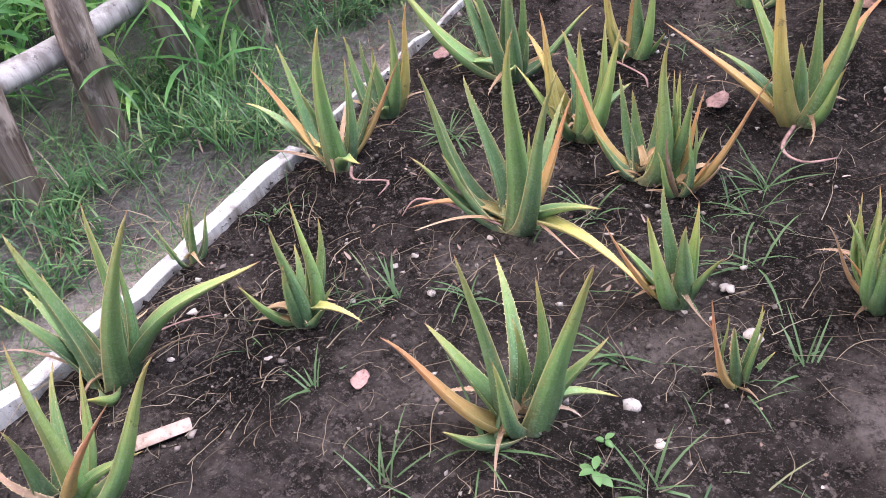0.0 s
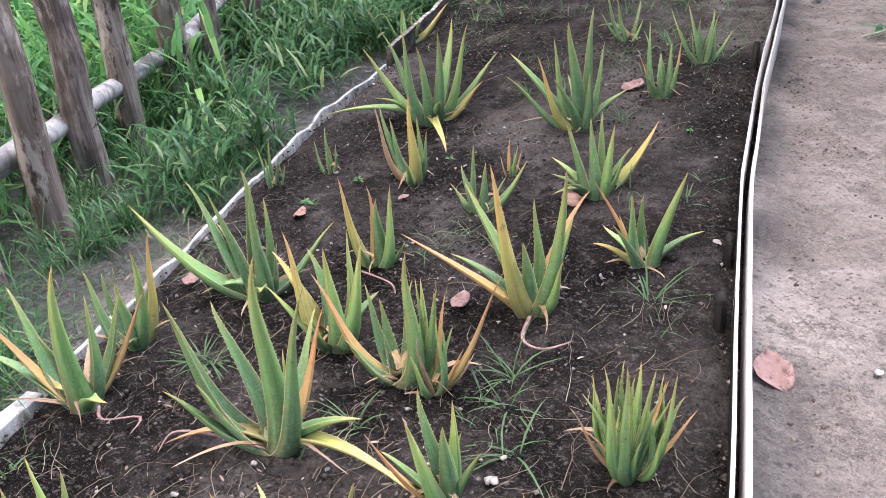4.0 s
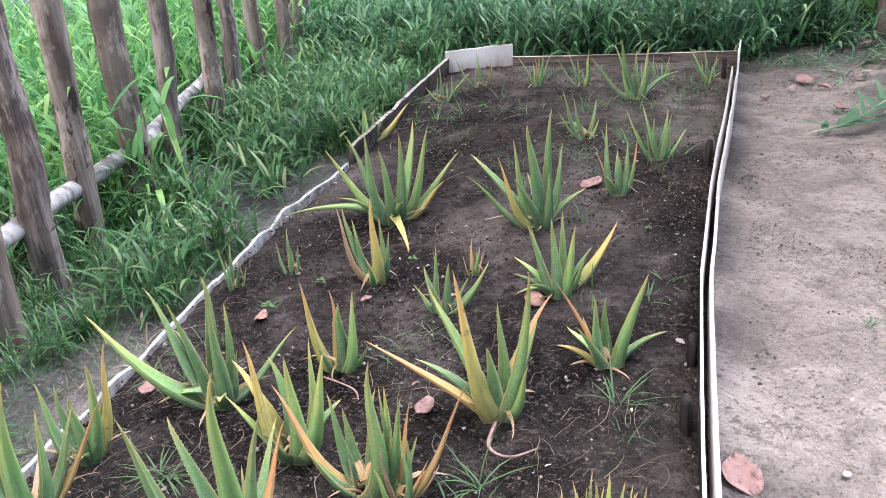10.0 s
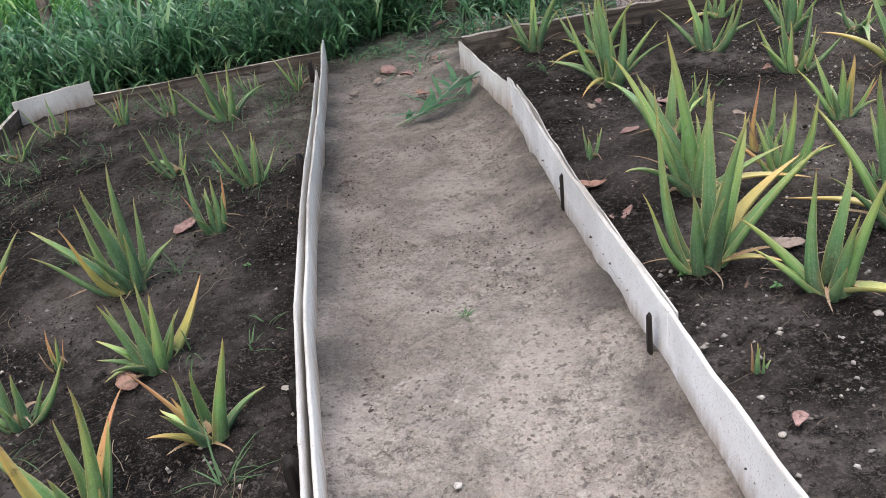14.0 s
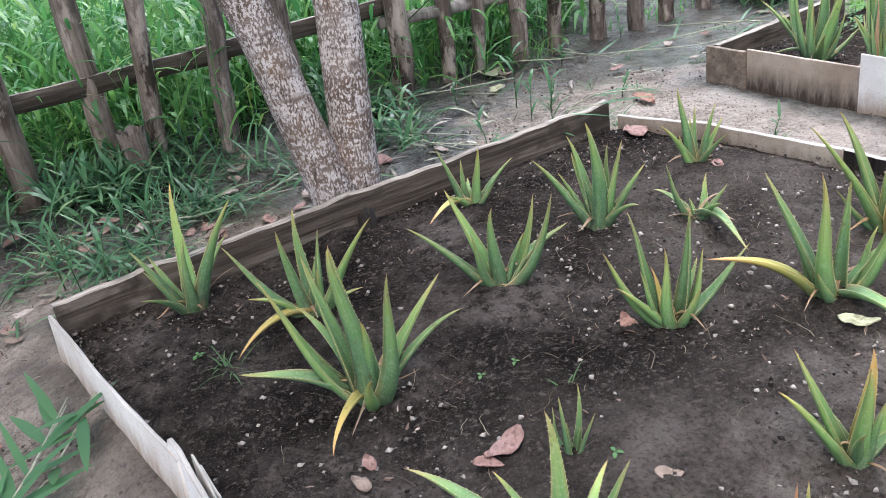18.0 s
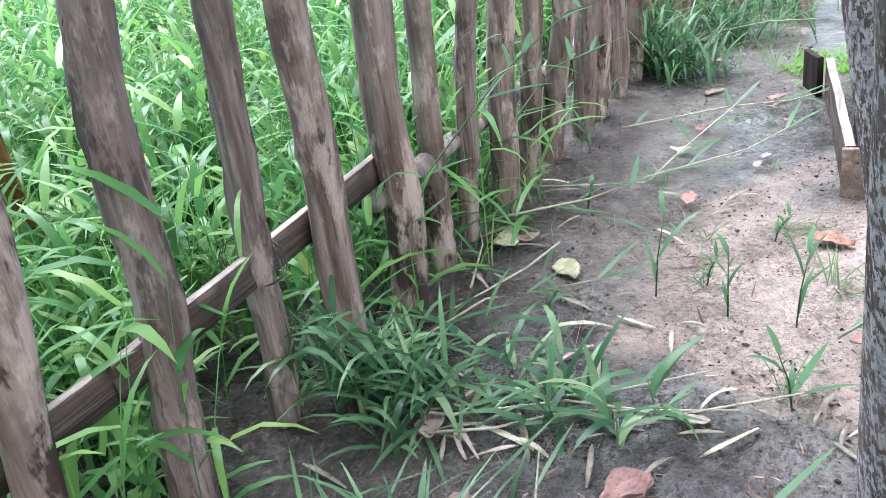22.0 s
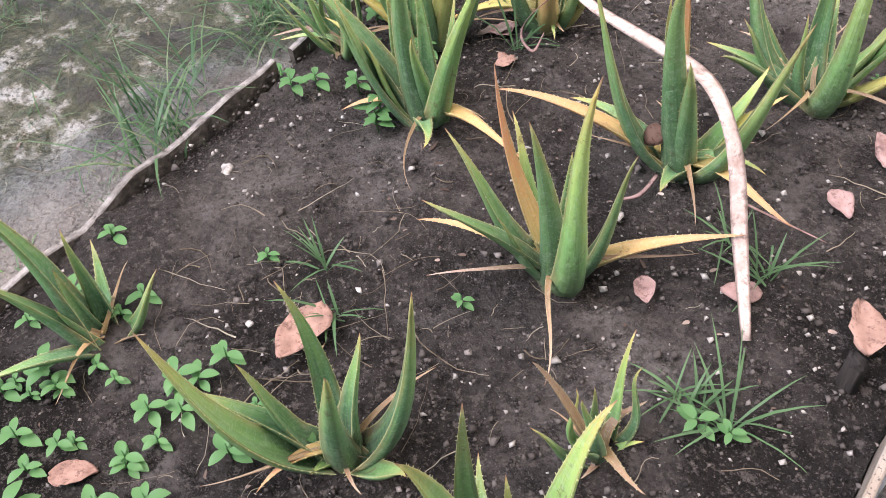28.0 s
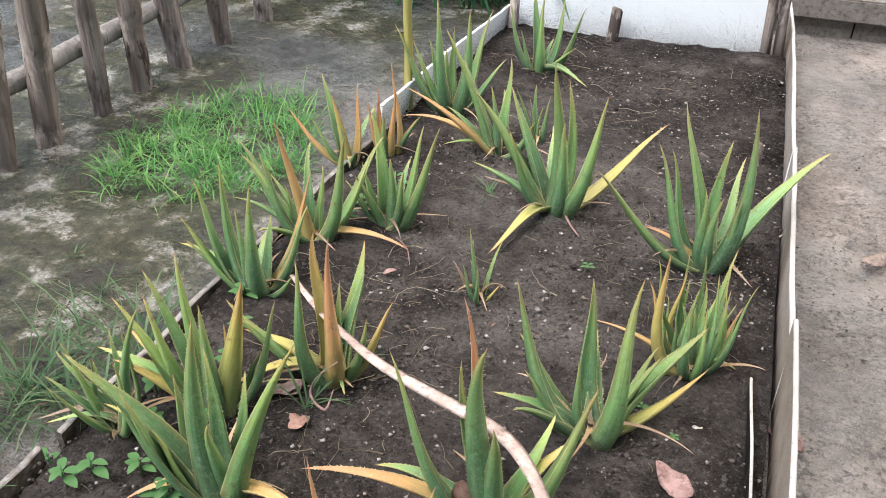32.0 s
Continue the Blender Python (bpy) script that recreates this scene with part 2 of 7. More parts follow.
def make_board(name, tones, dirt, top):
    """Fibre-cement sheet: pale, chalky, splashed with soil from its foot up to top metres."""
    k = Mat(name, 0.75, 0.25)
    c = k.ramp(k.noise(3, 4), [(0.35, tones[0]), (0.65, tones[1])])
    sep = k.n.new("ShaderNodeSeparateXYZ")
    k.l.new(k.pos, sep.inputs[0])
    rise = k.n.new("ShaderNodeMapRange")
    rise.inputs["From Min"].default_value, rise.inputs["From Max"].default_value = 0.0, top
    rise.inputs["To Min"].default_value, rise.inputs["To Max"].default_value = 1.0, 0.0
    k.l.new(sep.outputs[2], rise.inputs["Value"])
    drip = k.noise(1, 4, 0.7, k.stretched(24, 24, 5))
    c = k.mix(k.grey(k.times(rise.outputs[0], drip), 0.14, 0.5), c, dirt)
    c = k.mix(k.grey(k.noise(220, 2), 0.6, 0.7), c, dirt)
    k.colour(c).bump(k.noise(90, 3), 0.15, 0.004)
    return k.done()


def make_rough_white():
    k = Mat("speckled_white_board", 0.8, 0.2)
    sep = k.n.new("ShaderNodeSeparateXYZ")
    k.l.new(k.pos, sep.inputs[0])
    rise = k.n.new("ShaderNodeMapRange")
    rise.inputs["From Min"].default_value, rise.inputs["From Max"].default_value = 0.05, 0.3
    rise.inputs["To Min"].default_value, rise.inputs["To Max"].default_value = 0.16, -0.1
    k.l.new(sep.outputs[2], rise.inputs["Value"])
    add = k.n.new("ShaderNodeMath")
    k.l.new(rise.outputs[0], add.inputs[0])
    k.l.new(k.noise(260, 2), add.inputs[1])
    c = k.mix(k.grey(add.outputs[0], 0.58, 0.66), (0.78, 0.79, 0.8), (0.2, 0.17, 0.15))
    k.colour(c)
    return k.done()


LEAF_TONES = {
    "G": [(0.0, (0.14, 0.11, 0.06)), (0.07, (0.05, 0.085, 0.05)), (0.38, (0.098, 0.208, 0.09)), (0.7, (0.205, 0.33, 0.105)), (1.0, (0.48, 0.37, 0.11))],
    "L": [(0.0, (0.15, 0.13, 0.07)), (0.07, (0.08, 0.14, 0.06)), (0.38, (0.19, 0.36, 0.11)), (0.72, (0.37, 0.475, 0.132)), (1.0, (0.56, 0.37, 0.11))],
    "Y": [(0.0, (0.12, 0.14, 0.06)), (0.15, (0.19, 0.24, 0.075)), (0.5, (0.47, 0.43, 0.11)), (0.85, (0.64, 0.38, 0.12)), (1.0, (0.48, 0.2, 0.09))],
    "O": [(0.0, (0.13, 0.16, 0.06)), (0.15, (0.29, 0.25, 0.085)), (0.4, (0.55, 0.33, 0.125)), (0.72, (0.6, 0.24, 0.12)), (1.0, (0.34, 0.14, 0.085))],
    "D": [(0.0, (0.13, 0.1, 0.06)), (0.2, (0.17, 0.11, 0.075)), (0.55, (0.22, 0.13, 0.1)), (0.85, (0.33, 0.22, 0.18)), (1.0, (0.42, 0.33, 0.28))],
}


def make_aloe(code):
    k = Mat("aloe_leaf_" + {"G": "green", "L": "lime", "Y": "yellow", "O": "orange", "D": "withered"}[code], 0.42, 0.45)
    u, v = k.uv()
    stops = LEAF_TONES[code]
    both = k.n.new("ShaderNodeCombineXYZ")
    k.l.new(u, both.inputs[0])
    k.l.new(v, both.inputs[1])
    k.l.new(k.chance(), both.inputs[2])
    shift = k.n.new("ShaderNodeMath")
    shift.operation = "MULTIPLY_ADD"
    shift.inputs[1].default_value = 0.55
    k.l.new(k.noise(1.0, 4, 0.65, k.stretched(3.5, 4, 40, both.outputs[0])), shift.inputs[0])
    less = k.n.new("ShaderNodeMath")
    less.operation = "SUBTRACT"
    less.inputs[1].default_value = 0.275
    k.l.new(u, shift.inputs[2])
    k.l.new(shift.outputs[0], less.inputs[0])
    c = k.ramp(less.outputs[0], stops)
    fibre = k.noise(1.0, 4, 0.65, k.stretched(2.5, 18, 40, both.outputs[0]))
    c = k.mix(k.times(k.grey(fibre, 0.5, 0.7), 0.4), c, LEAF_TONES["L" if code in "GL" else "O"][2][1])
    c = k.mix(k.times(k.ramp(fibre, [(0.3, (1, 1, 1)), (0.47, (0, 0, 0))]), 0.5), c, tuple(0.75 * x for x in stops[1][1]))
    c = k.mix(k.times(k.chance(), 0.4), c, LEAF_TONES[{"G": "L", "L": "G"}.get(code, "O")][1 if code in "GL" else 2][1])
    bloom = k.noise(55, 4, 0.7)
    c = k.mix(k.times(k.grey(bloom, 0.5, 0.66), 0.24 if code in "GL" else 0.1), c, (0.3, 0.38, 0.26))
    speck = k.grey(k.noise(210, 2, 0.5), 0.57, 0.63)
    c = k.mix(k.times(speck, 0.16), c, (0.5, 0.54, 0.42))
    c = k.mix(k.times(k.grey(k.noise(26, 6, 0.8), 0.6, 0.68), 0.75), c, (0.1, 0.065, 0.035))
    rim = k.ramp(v, [(0.0, (1, 1, 1)), (0.2, (0, 0, 0)), (0.8, (0, 0, 0)), (1.0, (1, 1, 1))])
    c = k.mix(k.times(k.times(rim, k.grey(k.noise(14, 3), 0.4, 0.57)), 0.45), c, (0.32, 0.2, 0.08))
    edge = k.ramp(v, [(0.0, (1, 1, 1)), (0.035, (0, 0, 0)), (0.965, (0, 0, 0)), (1.0, (1, 1, 1))])
    c = k.mix(k.times(edge, 0.85), c, (0.62, 0.56, 0.3))
    c = k.mix(k.grey(u, 0.95, 0.99), c, (0.2, 0.1, 0.05))
    k.colour(c).bump(fibre, 0.3, 0.004).bump(k.noise(45, 4, 0.7), 0.45, 0.008)
    gloss = k.n.new("ShaderNodeMapRange")
    gloss.inputs["To Min"].default_value, gloss.inputs["To Max"].default_value = 0.34, 0.62
    k.l.new(bloom, gloss.inputs["Value"])
    k.l.new(gloss.outputs[0], k.b.inputs["Roughness"])
    return k.done()


def make_blade(name, tones, rough=0.5):
    k = Mat(name, rough, 0.34)
    u, v = k.uv()
    c = k.ramp(k.island(), [(0.0, tones[0]), (0.45, tones[1]), (0.85, tones[2]), (1.0, tones[3])])
    c = k.mix(k.times(k.grey(u, 0.2, 1.0), 0.4), c, tones[2])
    c = k.mix(k.times(k.grey(k.noise(1.2, 3), 0.4, 0.65), 0.35), c, tones[0])
    k.colour(c)
    b2 = k.n.new("ShaderNodeBsdfTranslucent")
    k.l.new(c, b2.inputs["Color"])
    mixer = k.n.new("ShaderNodeMixShader")
    mixer.inputs[0].default_value = 0.42
    k.l.new(k.b.outputs[0], mixer.inputs[1])
    k.l.new(b2.outputs[0], mixer.inputs[2])
    k.l.new(mixer.outputs[0], k.n["Material Output"].inputs["Surface"])
    return k.done()


def make_crumb(name, tones):
    k = Mat(name, 0.95, 0.03)
    c = k.ramp(k.island(), [(0.0, tones[0]), (0.5, tones[1]), (0.9, tones[2]), (1.0, tones[3])])
    k.colour(c).bump(k.noise(220, 3), 0.5, 0.004)
    return k.done()


def make_litter(name, tones):
    k = Mat(name, 0.75, 0.2)
    c = k.ramp(k.noise(30, 4), [(0.3, tones[0]), (0.6, tones[1])])
    c = k.mix(k.times(k.chance(), 0.5), c, tones[2])
    c = k.mix(k.grey(k.noise(140, 3), 0.58, 0.7), c, tones[0])
    c = k.mix(k.times(k.grey(k.noise(38, 5, 0.75), 0.54, 0.62), 0.6), c, tuple(0.45 * v for v in tones[0]))
    k.colour(c).bump(k.noise(70, 3), 0.3, 0.004)
    return k.done()


GROUND, SOIL, BARK = make_ground(), make_soil(), make_bark()
POST = make_wood("smooth_debarked_post", [(0.05, 0.036, 0.03), (0.17, 0.132, 0.112), (0.36, 0.3, 0.262), (0.12, 0.088, 0.072)], 0.8, 0.8, 0.9)
SHAGGY = make_wood("shaggy_bark_post", [(0.05, 0.038, 0.033), (0.13, 0.1, 0.088), (0.3, 0.25, 0.225), (0.2, 0.165, 0.145)], 1.5, 0.9, 0.6)
ORANGEWOOD = make_wood("orange_wood", [(0.12, 0.05, 0.02), (0.36, 0.17, 0.06), (0.52, 0.28, 0.11), (0.4, 0.2, 0.08)], 0.8, 0.8)
PALERAIL = make_wood("silvered_pole", [(0.15, 0.135, 0.128), (0.3, 0.28, 0.27), (0.45, 0.43, 0.42), (0.4, 0.38, 0.37)], 0.7)
RAIL = make_wood("grey_rail", [(0.09, 0.075, 0.065), (0.18, 0.155, 0.14), (0.28, 0.25, 0.23), (0.4, 0.36, 0.33)])
PLANK = make_wood("damp_plank", [(0.036, 0.029, 0.024), (0.082, 0.066, 0.054), (0.15, 0.126, 0.107), (0.075, 0.06, 0.049)], 0.7, lying=True)
BROWNPLANK = make_wood("brown_board", [(0.07, 0.052, 0.04), (0.2, 0.155, 0.125), (0.33, 0.27, 0.225), (0.24, 0.19, 0.155)], 0.7, lying=True)
# paler wood for the upward faces of planks and flat rails
PLANKTOP = make_wood("pale_plank_top", [(0.13, 0.108, 0.092), (0.3, 0.26, 0.228), (0.48, 0.43, 0.39), (0.37, 0.325, 0.29)], 0.7, lying=True)
DARKPEG = make_wood("blackened_wood", [(0.008, 0.0065, 0.006), (0.018, 0.0145, 0.013), (0.04, 0.033, 0.029), (0.02, 0.016, 0.014)])
SHEET = make_board("pale_fibre_cement", [(0.6, 0.57, 0.54), (0.74, 0.72, 0.7)], (0.3, 0.22, 0.16), 0.2)
SHEETNEW = make_board("white_fibre_cement", [(0.62, 0.605, 0.6), (0.82, 0.81, 0.815)], (0.33, 0.26, 0.21), 0.14)
# beige sheet tops, colour dimmed because faces towards the sky came out too white
SHEETTOP = make_board("dimmed_sheet_top", [(0.34, 0.31, 0.285), (0.52, 0.49, 0.465)], (0.28, 0.22, 0.18), 0.1)
SHEETBROWN = make_board("stained_fibre_cement", [(0.26, 0.2, 0.155), (0.48, 0.41, 0.35)], (0.06, 0.044, 0.035), 0.17)
WHITEWASH = make_board("whitewashed_edging", [(0.58, 0.58, 0.57), (0.8, 0.8, 0.8)], (0.14, 0.12, 0.1), 0.2)
ROUGHWHITE = make_rough_white()
ALOE = {c: make_aloe(c) for c in "GLYOD"}
GRASS = make_blade("lush_grass", [(0.055, 0.18, 0.06), (0.11, 0.29, 0.09), (0.22, 0.43, 0.12), (0.38, 0.52, 0.17)], 0.42)
# darker copy of the lush grass, with shade put into its tones
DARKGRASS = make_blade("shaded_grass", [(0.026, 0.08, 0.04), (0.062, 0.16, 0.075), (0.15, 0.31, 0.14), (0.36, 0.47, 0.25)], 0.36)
VERGE = make_blade("verge_blade", [(0.026, 0.085, 0.034), (0.075, 0.185, 0.068), (0.145, 0.285, 0.105), (0.38, 0.42, 0.2)], 0.42)
SEDGE = make_blade("sedge_blade", [(0.045, 0.1, 0.045), (0.08, 0.16, 0.068), (0.15, 0.23, 0.1), (0.3, 0.29, 0.17)])
STRAW = make_blade("dry_straw", [(0.16, 0.12, 0.08), (0.3, 0.24, 0.17), (0.4, 0.33, 0.24), (0.48, 0.42, 0.33)], 0.8)
SPROUT = make_blade("seedling_leaf", [(0.065, 0.16, 0.055), (0.1, 0.23, 0.075), (0.18, 0.32, 0.12), (0.13, 0.26, 0.09)])
MOSSBLADE = make_blade("bright_moss", [(0.12, 0.3, 0.045), (0.18, 0.42, 0.07), (0.27, 0.52, 0.11), (0.24, 0.4, 0.1)])
DEAD = [
    make_litter("pink_dry_leaf", [(0.16, 0.09, 0.078), (0.33, 0.21, 0.19), (0.27, 0.165, 0.145)]),
    make_litter("tan_dry_leaf", [(0.12, 0.088, 0.072), (0.29, 0.22, 0.185), (0.22, 0.165, 0.135)]),
    make_litter("rust_dry_leaf", [(0.15, 0.075, 0.055), (0.3, 0.175, 0.135), (0.34, 0.21, 0.165)]),
    make_litter("yellow_dry_leaf", [(0.26, 0.25, 0.15), (0.4, 0.41, 0.28), (0.33, 0.36, 0.24)]),
    make_litter("pale_dry_leaf", [(0.26, 0.21, 0.185), (0.42, 0.36, 0.33), (0.34, 0.27, 0.24)]),
]
REEDLEAF = make_litter("withered_reed", [(0.11, 0.1, 0.08), (0.26, 0.235, 0.19), (0.18, 0.2, 0.145)])
STALKPALE = make_litter("pale_reed_stem", [(0.22, 0.21, 0.15), (0.42, 0.42, 0.33), (0.36, 0.38, 0.28)])
BITS = make_crumb("dry_scraps", [(0.05, 0.033, 0.026), (0.13, 0.09, 0.072), (0.27, 0.2, 0.165), (0.42, 0.35, 0.3)])
HUSK = make_litter("pale_husk", [(0.3, 0.2, 0.165), (0.52, 0.4, 0.35), (0.5, 0.36, 0.3)])
STONE = make_litter("pale_stone", [(0.2, 0.175, 0.155), (0.42, 0.385, 0.35), (0.36, 0.3, 0.265)])
CRUMB = make_crumb("soil_crumb", [(0.014, 0.0115, 0.0105), (0.04, 0.034, 0.031), (0.1, 0.086, 0.078), (0.25, 0.215, 0.195)])
MIDCRUMB = make_crumb("damp_crumb", [(0.03, 0.025, 0.023), (0.07, 0.058, 0.052), (0.13, 0.11, 0.1), (0.26, 0.22, 0.2)])
SANDCRUMB = make_crumb("sand_crumb", [(0.06, 0.047, 0.04), (0.14, 0.112, 0.095), (0.22, 0.18, 0.155), (0.36, 0.31, 0.27)])
BAMBOO = make_wood("yellow_cane", [(0.22, 0.2, 0.06), (0.38, 0.33, 0.1), (0.46, 0.4, 0.15), (0.36, 0.3, 0.1)], 0.6, 0.5)
WIRE = make_litter("rusted_wire", [(0.05, 0.045, 0.042), (0.14, 0.13, 0.125), (0.1, 0.09, 0.085)])
CONCRETE = make_litter("old_concrete", [(0.1, 0.085, 0.072), (0.2, 0.175, 0.155), (0.15, 0.125, 0.11)])

# ---- helpers for shapes ----
rng = np.random.default_rng(7)


def link(name, bm, material, parent=None, label="", smooth=True):
    me = bpy.data.meshes.new(name)
    bm.to_mesh(me)
    bm.free()
    me.materials.append(material)
    if smooth:
        me.polygons.foreach_set("use_smooth", [True] * len(me.polygons))
    ob = new(name, me)
    if parent is not None:
        ob.parent = parent
    if label:
        ob["label"] = label
    return ob


part = link


def value_noise(x, y, scale, seed):
    """Smooth lattice noise from 0 to 1, for whole arrays."""
    grid = np.random.default_rng(seed).random((64, 64))
    fx, fy = x * scale, y * scale
    ix, iy = np.floor(fx).astype(int), np.floor(fy).astype(int)
    tx, ty = fx - ix, fy - iy
    tx, ty = tx * tx * (3 - 2 * tx), ty * ty * (3 - 2 * ty)
    a, b = grid[ix % 64, iy % 64], grid[(ix + 1) % 64, iy % 64]
    c, d = grid[ix % 64, (iy + 1) % 64], grid[(ix + 1) % 64, (iy + 1) % 64]
    return (a * (1 - tx) + b * tx) * (1 - ty) + (c * (1 - tx) + d * tx) * ty


def mesh_of(name, verts, faces, material, uv=None, attrs=None, smooth=True):
    me = bpy.data.meshes.new(name)
    me.from_pydata(verts, [], faces)
    me.materials.append(material)
    if smooth:
        me.polygons.foreach_set("use_smooth", np.ones(len(me.polygons), bool))
    if uv is not None:
        layer = me.uv_layers.new(name="UVMap")
        index = np.empty(len(me.loops), np.int32)
        me.loops.foreach_get("vertex_index", index)
        layer.data.foreach_set("uv", uv[index].ravel().astype(np.float32))
    for key, values in (attrs or {}).items():
        layer = me.attributes.new(key, "FLOAT", "POINT")
        layer.data.foreach_set("value", values.astype(np.float32))
    me.update()
    return me


def bump_step(v, lo, hi):
    t = np.clip((v - lo) / (hi - lo), 0, 1)
    return t * t * (3 - 2 * t)


# ---- plan ----
A_EAST = [(-4.5, 0.2), (-1.33, 0.094), (-0.91, 0.066), (-0.45, 0.032), (0.2, -0.004), (0.97, -0.013), (1.4, -0.01), (2.07, 0.006), (3.04, 0.011), (3.6, 0.01)]
A_WEST = [(-4.5, -1.5), (-2.1, -1.55), (-1.2, -1.63), (0.0, -1.74), (0.8, -1.82), (1.2, -1.8), (1.9, -1.83), (2.8, -1.9), (3.5, -1.94)]
B_WEST = [(-4.5, 1.02), (-0.9, 0.965), (-0.1, 0.95), (0.8, 0.93), (1.3, 0.935), (1.95, 0.945), (2.4, 0.89), (2.95, 0.83)]
B_EAST = [(-4.5, 3.5), (1.0, 3.44), (2.0, 3.42), (2.6, 3.37), (2.99, 3.29)]
C_WEST, C_EAST, C_NORTH, C_SOUTH = 4.14, 5.6, 3.27, -1.05


def along(line, y):
    return np.interp(y, [p[0] for p in line], [p[1] for p in line])


def bed_level(x, y):
    """The height of the soil, or of the ground, at a place."""
    if along(A_WEST, y) < x < along(A_EAST, y) and y < 3.52:
        return 0.06
    if along(B_WEST, y) < x < along(B_EAST, y) and y < 2.97:
        return 0.09
    if C_WEST < x < C_EAST and C_SOUTH < y < C_NORTH:
        return 0.08
    return 0.0


# ---- ground: one sheet, fine near the beds, to the horizon ----


def ground_height(x, y):
    z = 0.022 * (value_noise(x, y, 1.3, 1) - 0.5) + 0.014 * (value_noise(x, y, 6, 2) - 0.5) + 0.012 * (value_noise(x, y, 15, 3) - 0.5) - 0.012 * bump_step(value_noise(x, y, 5.3, 4), 0.62, 0.8)
    path = (x > -0.05) & (x < 1.0) & (y < 3.4)
    bank = np.exp(-((x - along(B_WEST, y)) / 0.13) ** 2) * 0.045 + np.exp(-((x - along(A_EAST, y)) / 0.09) ** 2) * 0.03
    z = z + np.where(path, bank * (0.6 + 0.8 * value_noise(x, y, 4, 5)), 0)
    dug = ((x > along(A_WEST, y) + 0.04) & (x < along(A_EAST, y) - 0.04) & (y < 3.5)) | ((x > along(B_WEST, y) + 0.04) & (x < along(B_EAST, y) - 0.04) & (y < 2.95))
    dug |= (x > C_WEST + 0.04) & (x < C_EAST - 0.04) & (y > C_SOUTH + 0.04) & (y < C_NORTH - 0.04)
    return np.where(dug, -0.08, z)


xs = np.concatenate([[-90, -40, -20, -12, -8, -6], np.arange(-4.6, 8.4, 0.034), [9.5, 12, 20, 40, 90]])
ys = np.concatenate([[-90, -40, -20, -10, -6], np.arange(-4.2, 6.4, 0.034), [7.5, 10, 20, 40, 90]])
gx, gy = np.meshgrid(xs, ys)
gz = ground_height(gx, gy)
idx = np.arange(gx.size).reshape(gx.shape)
quads = np.stack([idx[:-1, :-1], idx[:-1, 1:], idx[1:, 1:], idx[1:, :-1]], -1).reshape(-1, 4)
wob = value_noise(gx, gy, 1.7, 11) - 0.5
shore = np.interp(gx, [0, 0.6, 1.0, 1.4, 1.9, 2.2, 2.7, 2.85, 3.0, 3.7, 4.0, 4.3, 5.0, 6.0], [3.9, 4.1, 3.95, 3.75, 3.45, 3.15, 3.15, 3.55, 3.74, 3.74, 3.66, 3.42, 3.2, 3.0])
damp_and_shade = np.maximum(bump_step(gy + 0.35 * wob + 0.25 * (value_noise(gx, gy, 6, 16) - 0.5) - shore, -0.12, 0.14), bump_step(gx + 0.5 * wob, 5.4, 5.8)) * (0.75 + 0.25 * bump_step(value_noise(gx, gy, 1.4, 12), 0.3, 0.55))
corner = np.exp(-(((gx - 0.9) / 0.95) ** 2 + ((gy - 3.35) / 0.42) ** 2)) * (0.9 + 0.4 * wob)
damp_and_shade *= 1 - 0.9 * corner
# board foot: damp earth, with the shade beneath the board painted in
damp_and_shade = np.maximum(damp_and_shade, 0.9 * np.exp(-(((gx - 4.12) / 0.16) ** 2 + (np.maximum(0, np.abs(gy - 2.7) - 0.6) / 0.2) ** 2)))
# verge earth darkened alike, as shade in the gaps between grass blades
damp_and_shade = np.maximum(damp_and_shade, bump_step(-gx + 0.2 * wob, 1.68, 1.95) * 0.9)
damp_and_shade = np.maximum(damp_and_shade, 0.4 * ((gx > 3.5) & (gx < 4.15) & (gy < 2.2)) * bump_step(value_noise(gx, gy, 3, 17), 0.2, 0.7))
mossiness = bump_step(gx + 0.4 * wob, 5.55, 5.8) * bump_step(value_noise(gx, gy, 2.1, 13), 0.3, 0.6) * 0.9 * bump_step(3.9 - gy, 0, 0.4)
# where the mud carries the painted sheen
sheen_mask = np.exp(-(((gx - 4.65 - 0.35 * (gy - 3.85)) / 0.62) ** 2 + ((gy - 3.87) / 0.36) ** 2) ** 1.6) * (0.7 + 0.5 * bump_step(value_noise(gx, gy, 3.4, 19), 0.25, 0.6))
sheen_mask = np.minimum(1, np.maximum(sheen_mask, 0.8 * bump_step(gx, 5.5, 6.1) * bump_step(gy + 0.4 * wob, 2.9, 3.3) * bump_step(4.2 - gy, 0, 0.3)))
# darker by place: round the tree, fence foot, path end and sheets
darkened = bump_step(2.75 - gx + 0.9 * wob, 0, 0.8) * bump_step(gy + 0.5 * wob, 3.4, 3.85) * (0.55 + 0.45 * bump_step(value_noise(gx, gy, 2.6, 15), 0.35, 0.6))
darkened *= 1 - 0.9 * corner
darkened = np.maximum(darkened, bump_step(gy + 0.4 * wob, 4.05, 4.35) * 0.85 * (1 - sheen_mask))
darkened = np.maximum(darkened, 0.6 * bump_step(gy + 0.5 * wob, 2.95, 3.3) * bump_step(0.75 - gx + 0.4 * wob, 0, 0.5))
spill = np.maximum(np.exp(-((gx - along(B_WEST, gy)) / 0.17) ** 2), np.exp(-((gx - along(A_EAST, gy)) / (0.13 + 0.13 * bump_step(0.8 - gy, 0.0, 1.2))) ** 2)) * ((gx > -0.05) & (gx < 1.0) & (gy < 3.3))
darkened = np.maximum(darkened, 0.75 * spill * bump_step(value_noise(gx, gy, 7, 18), 0.2, 0.75))
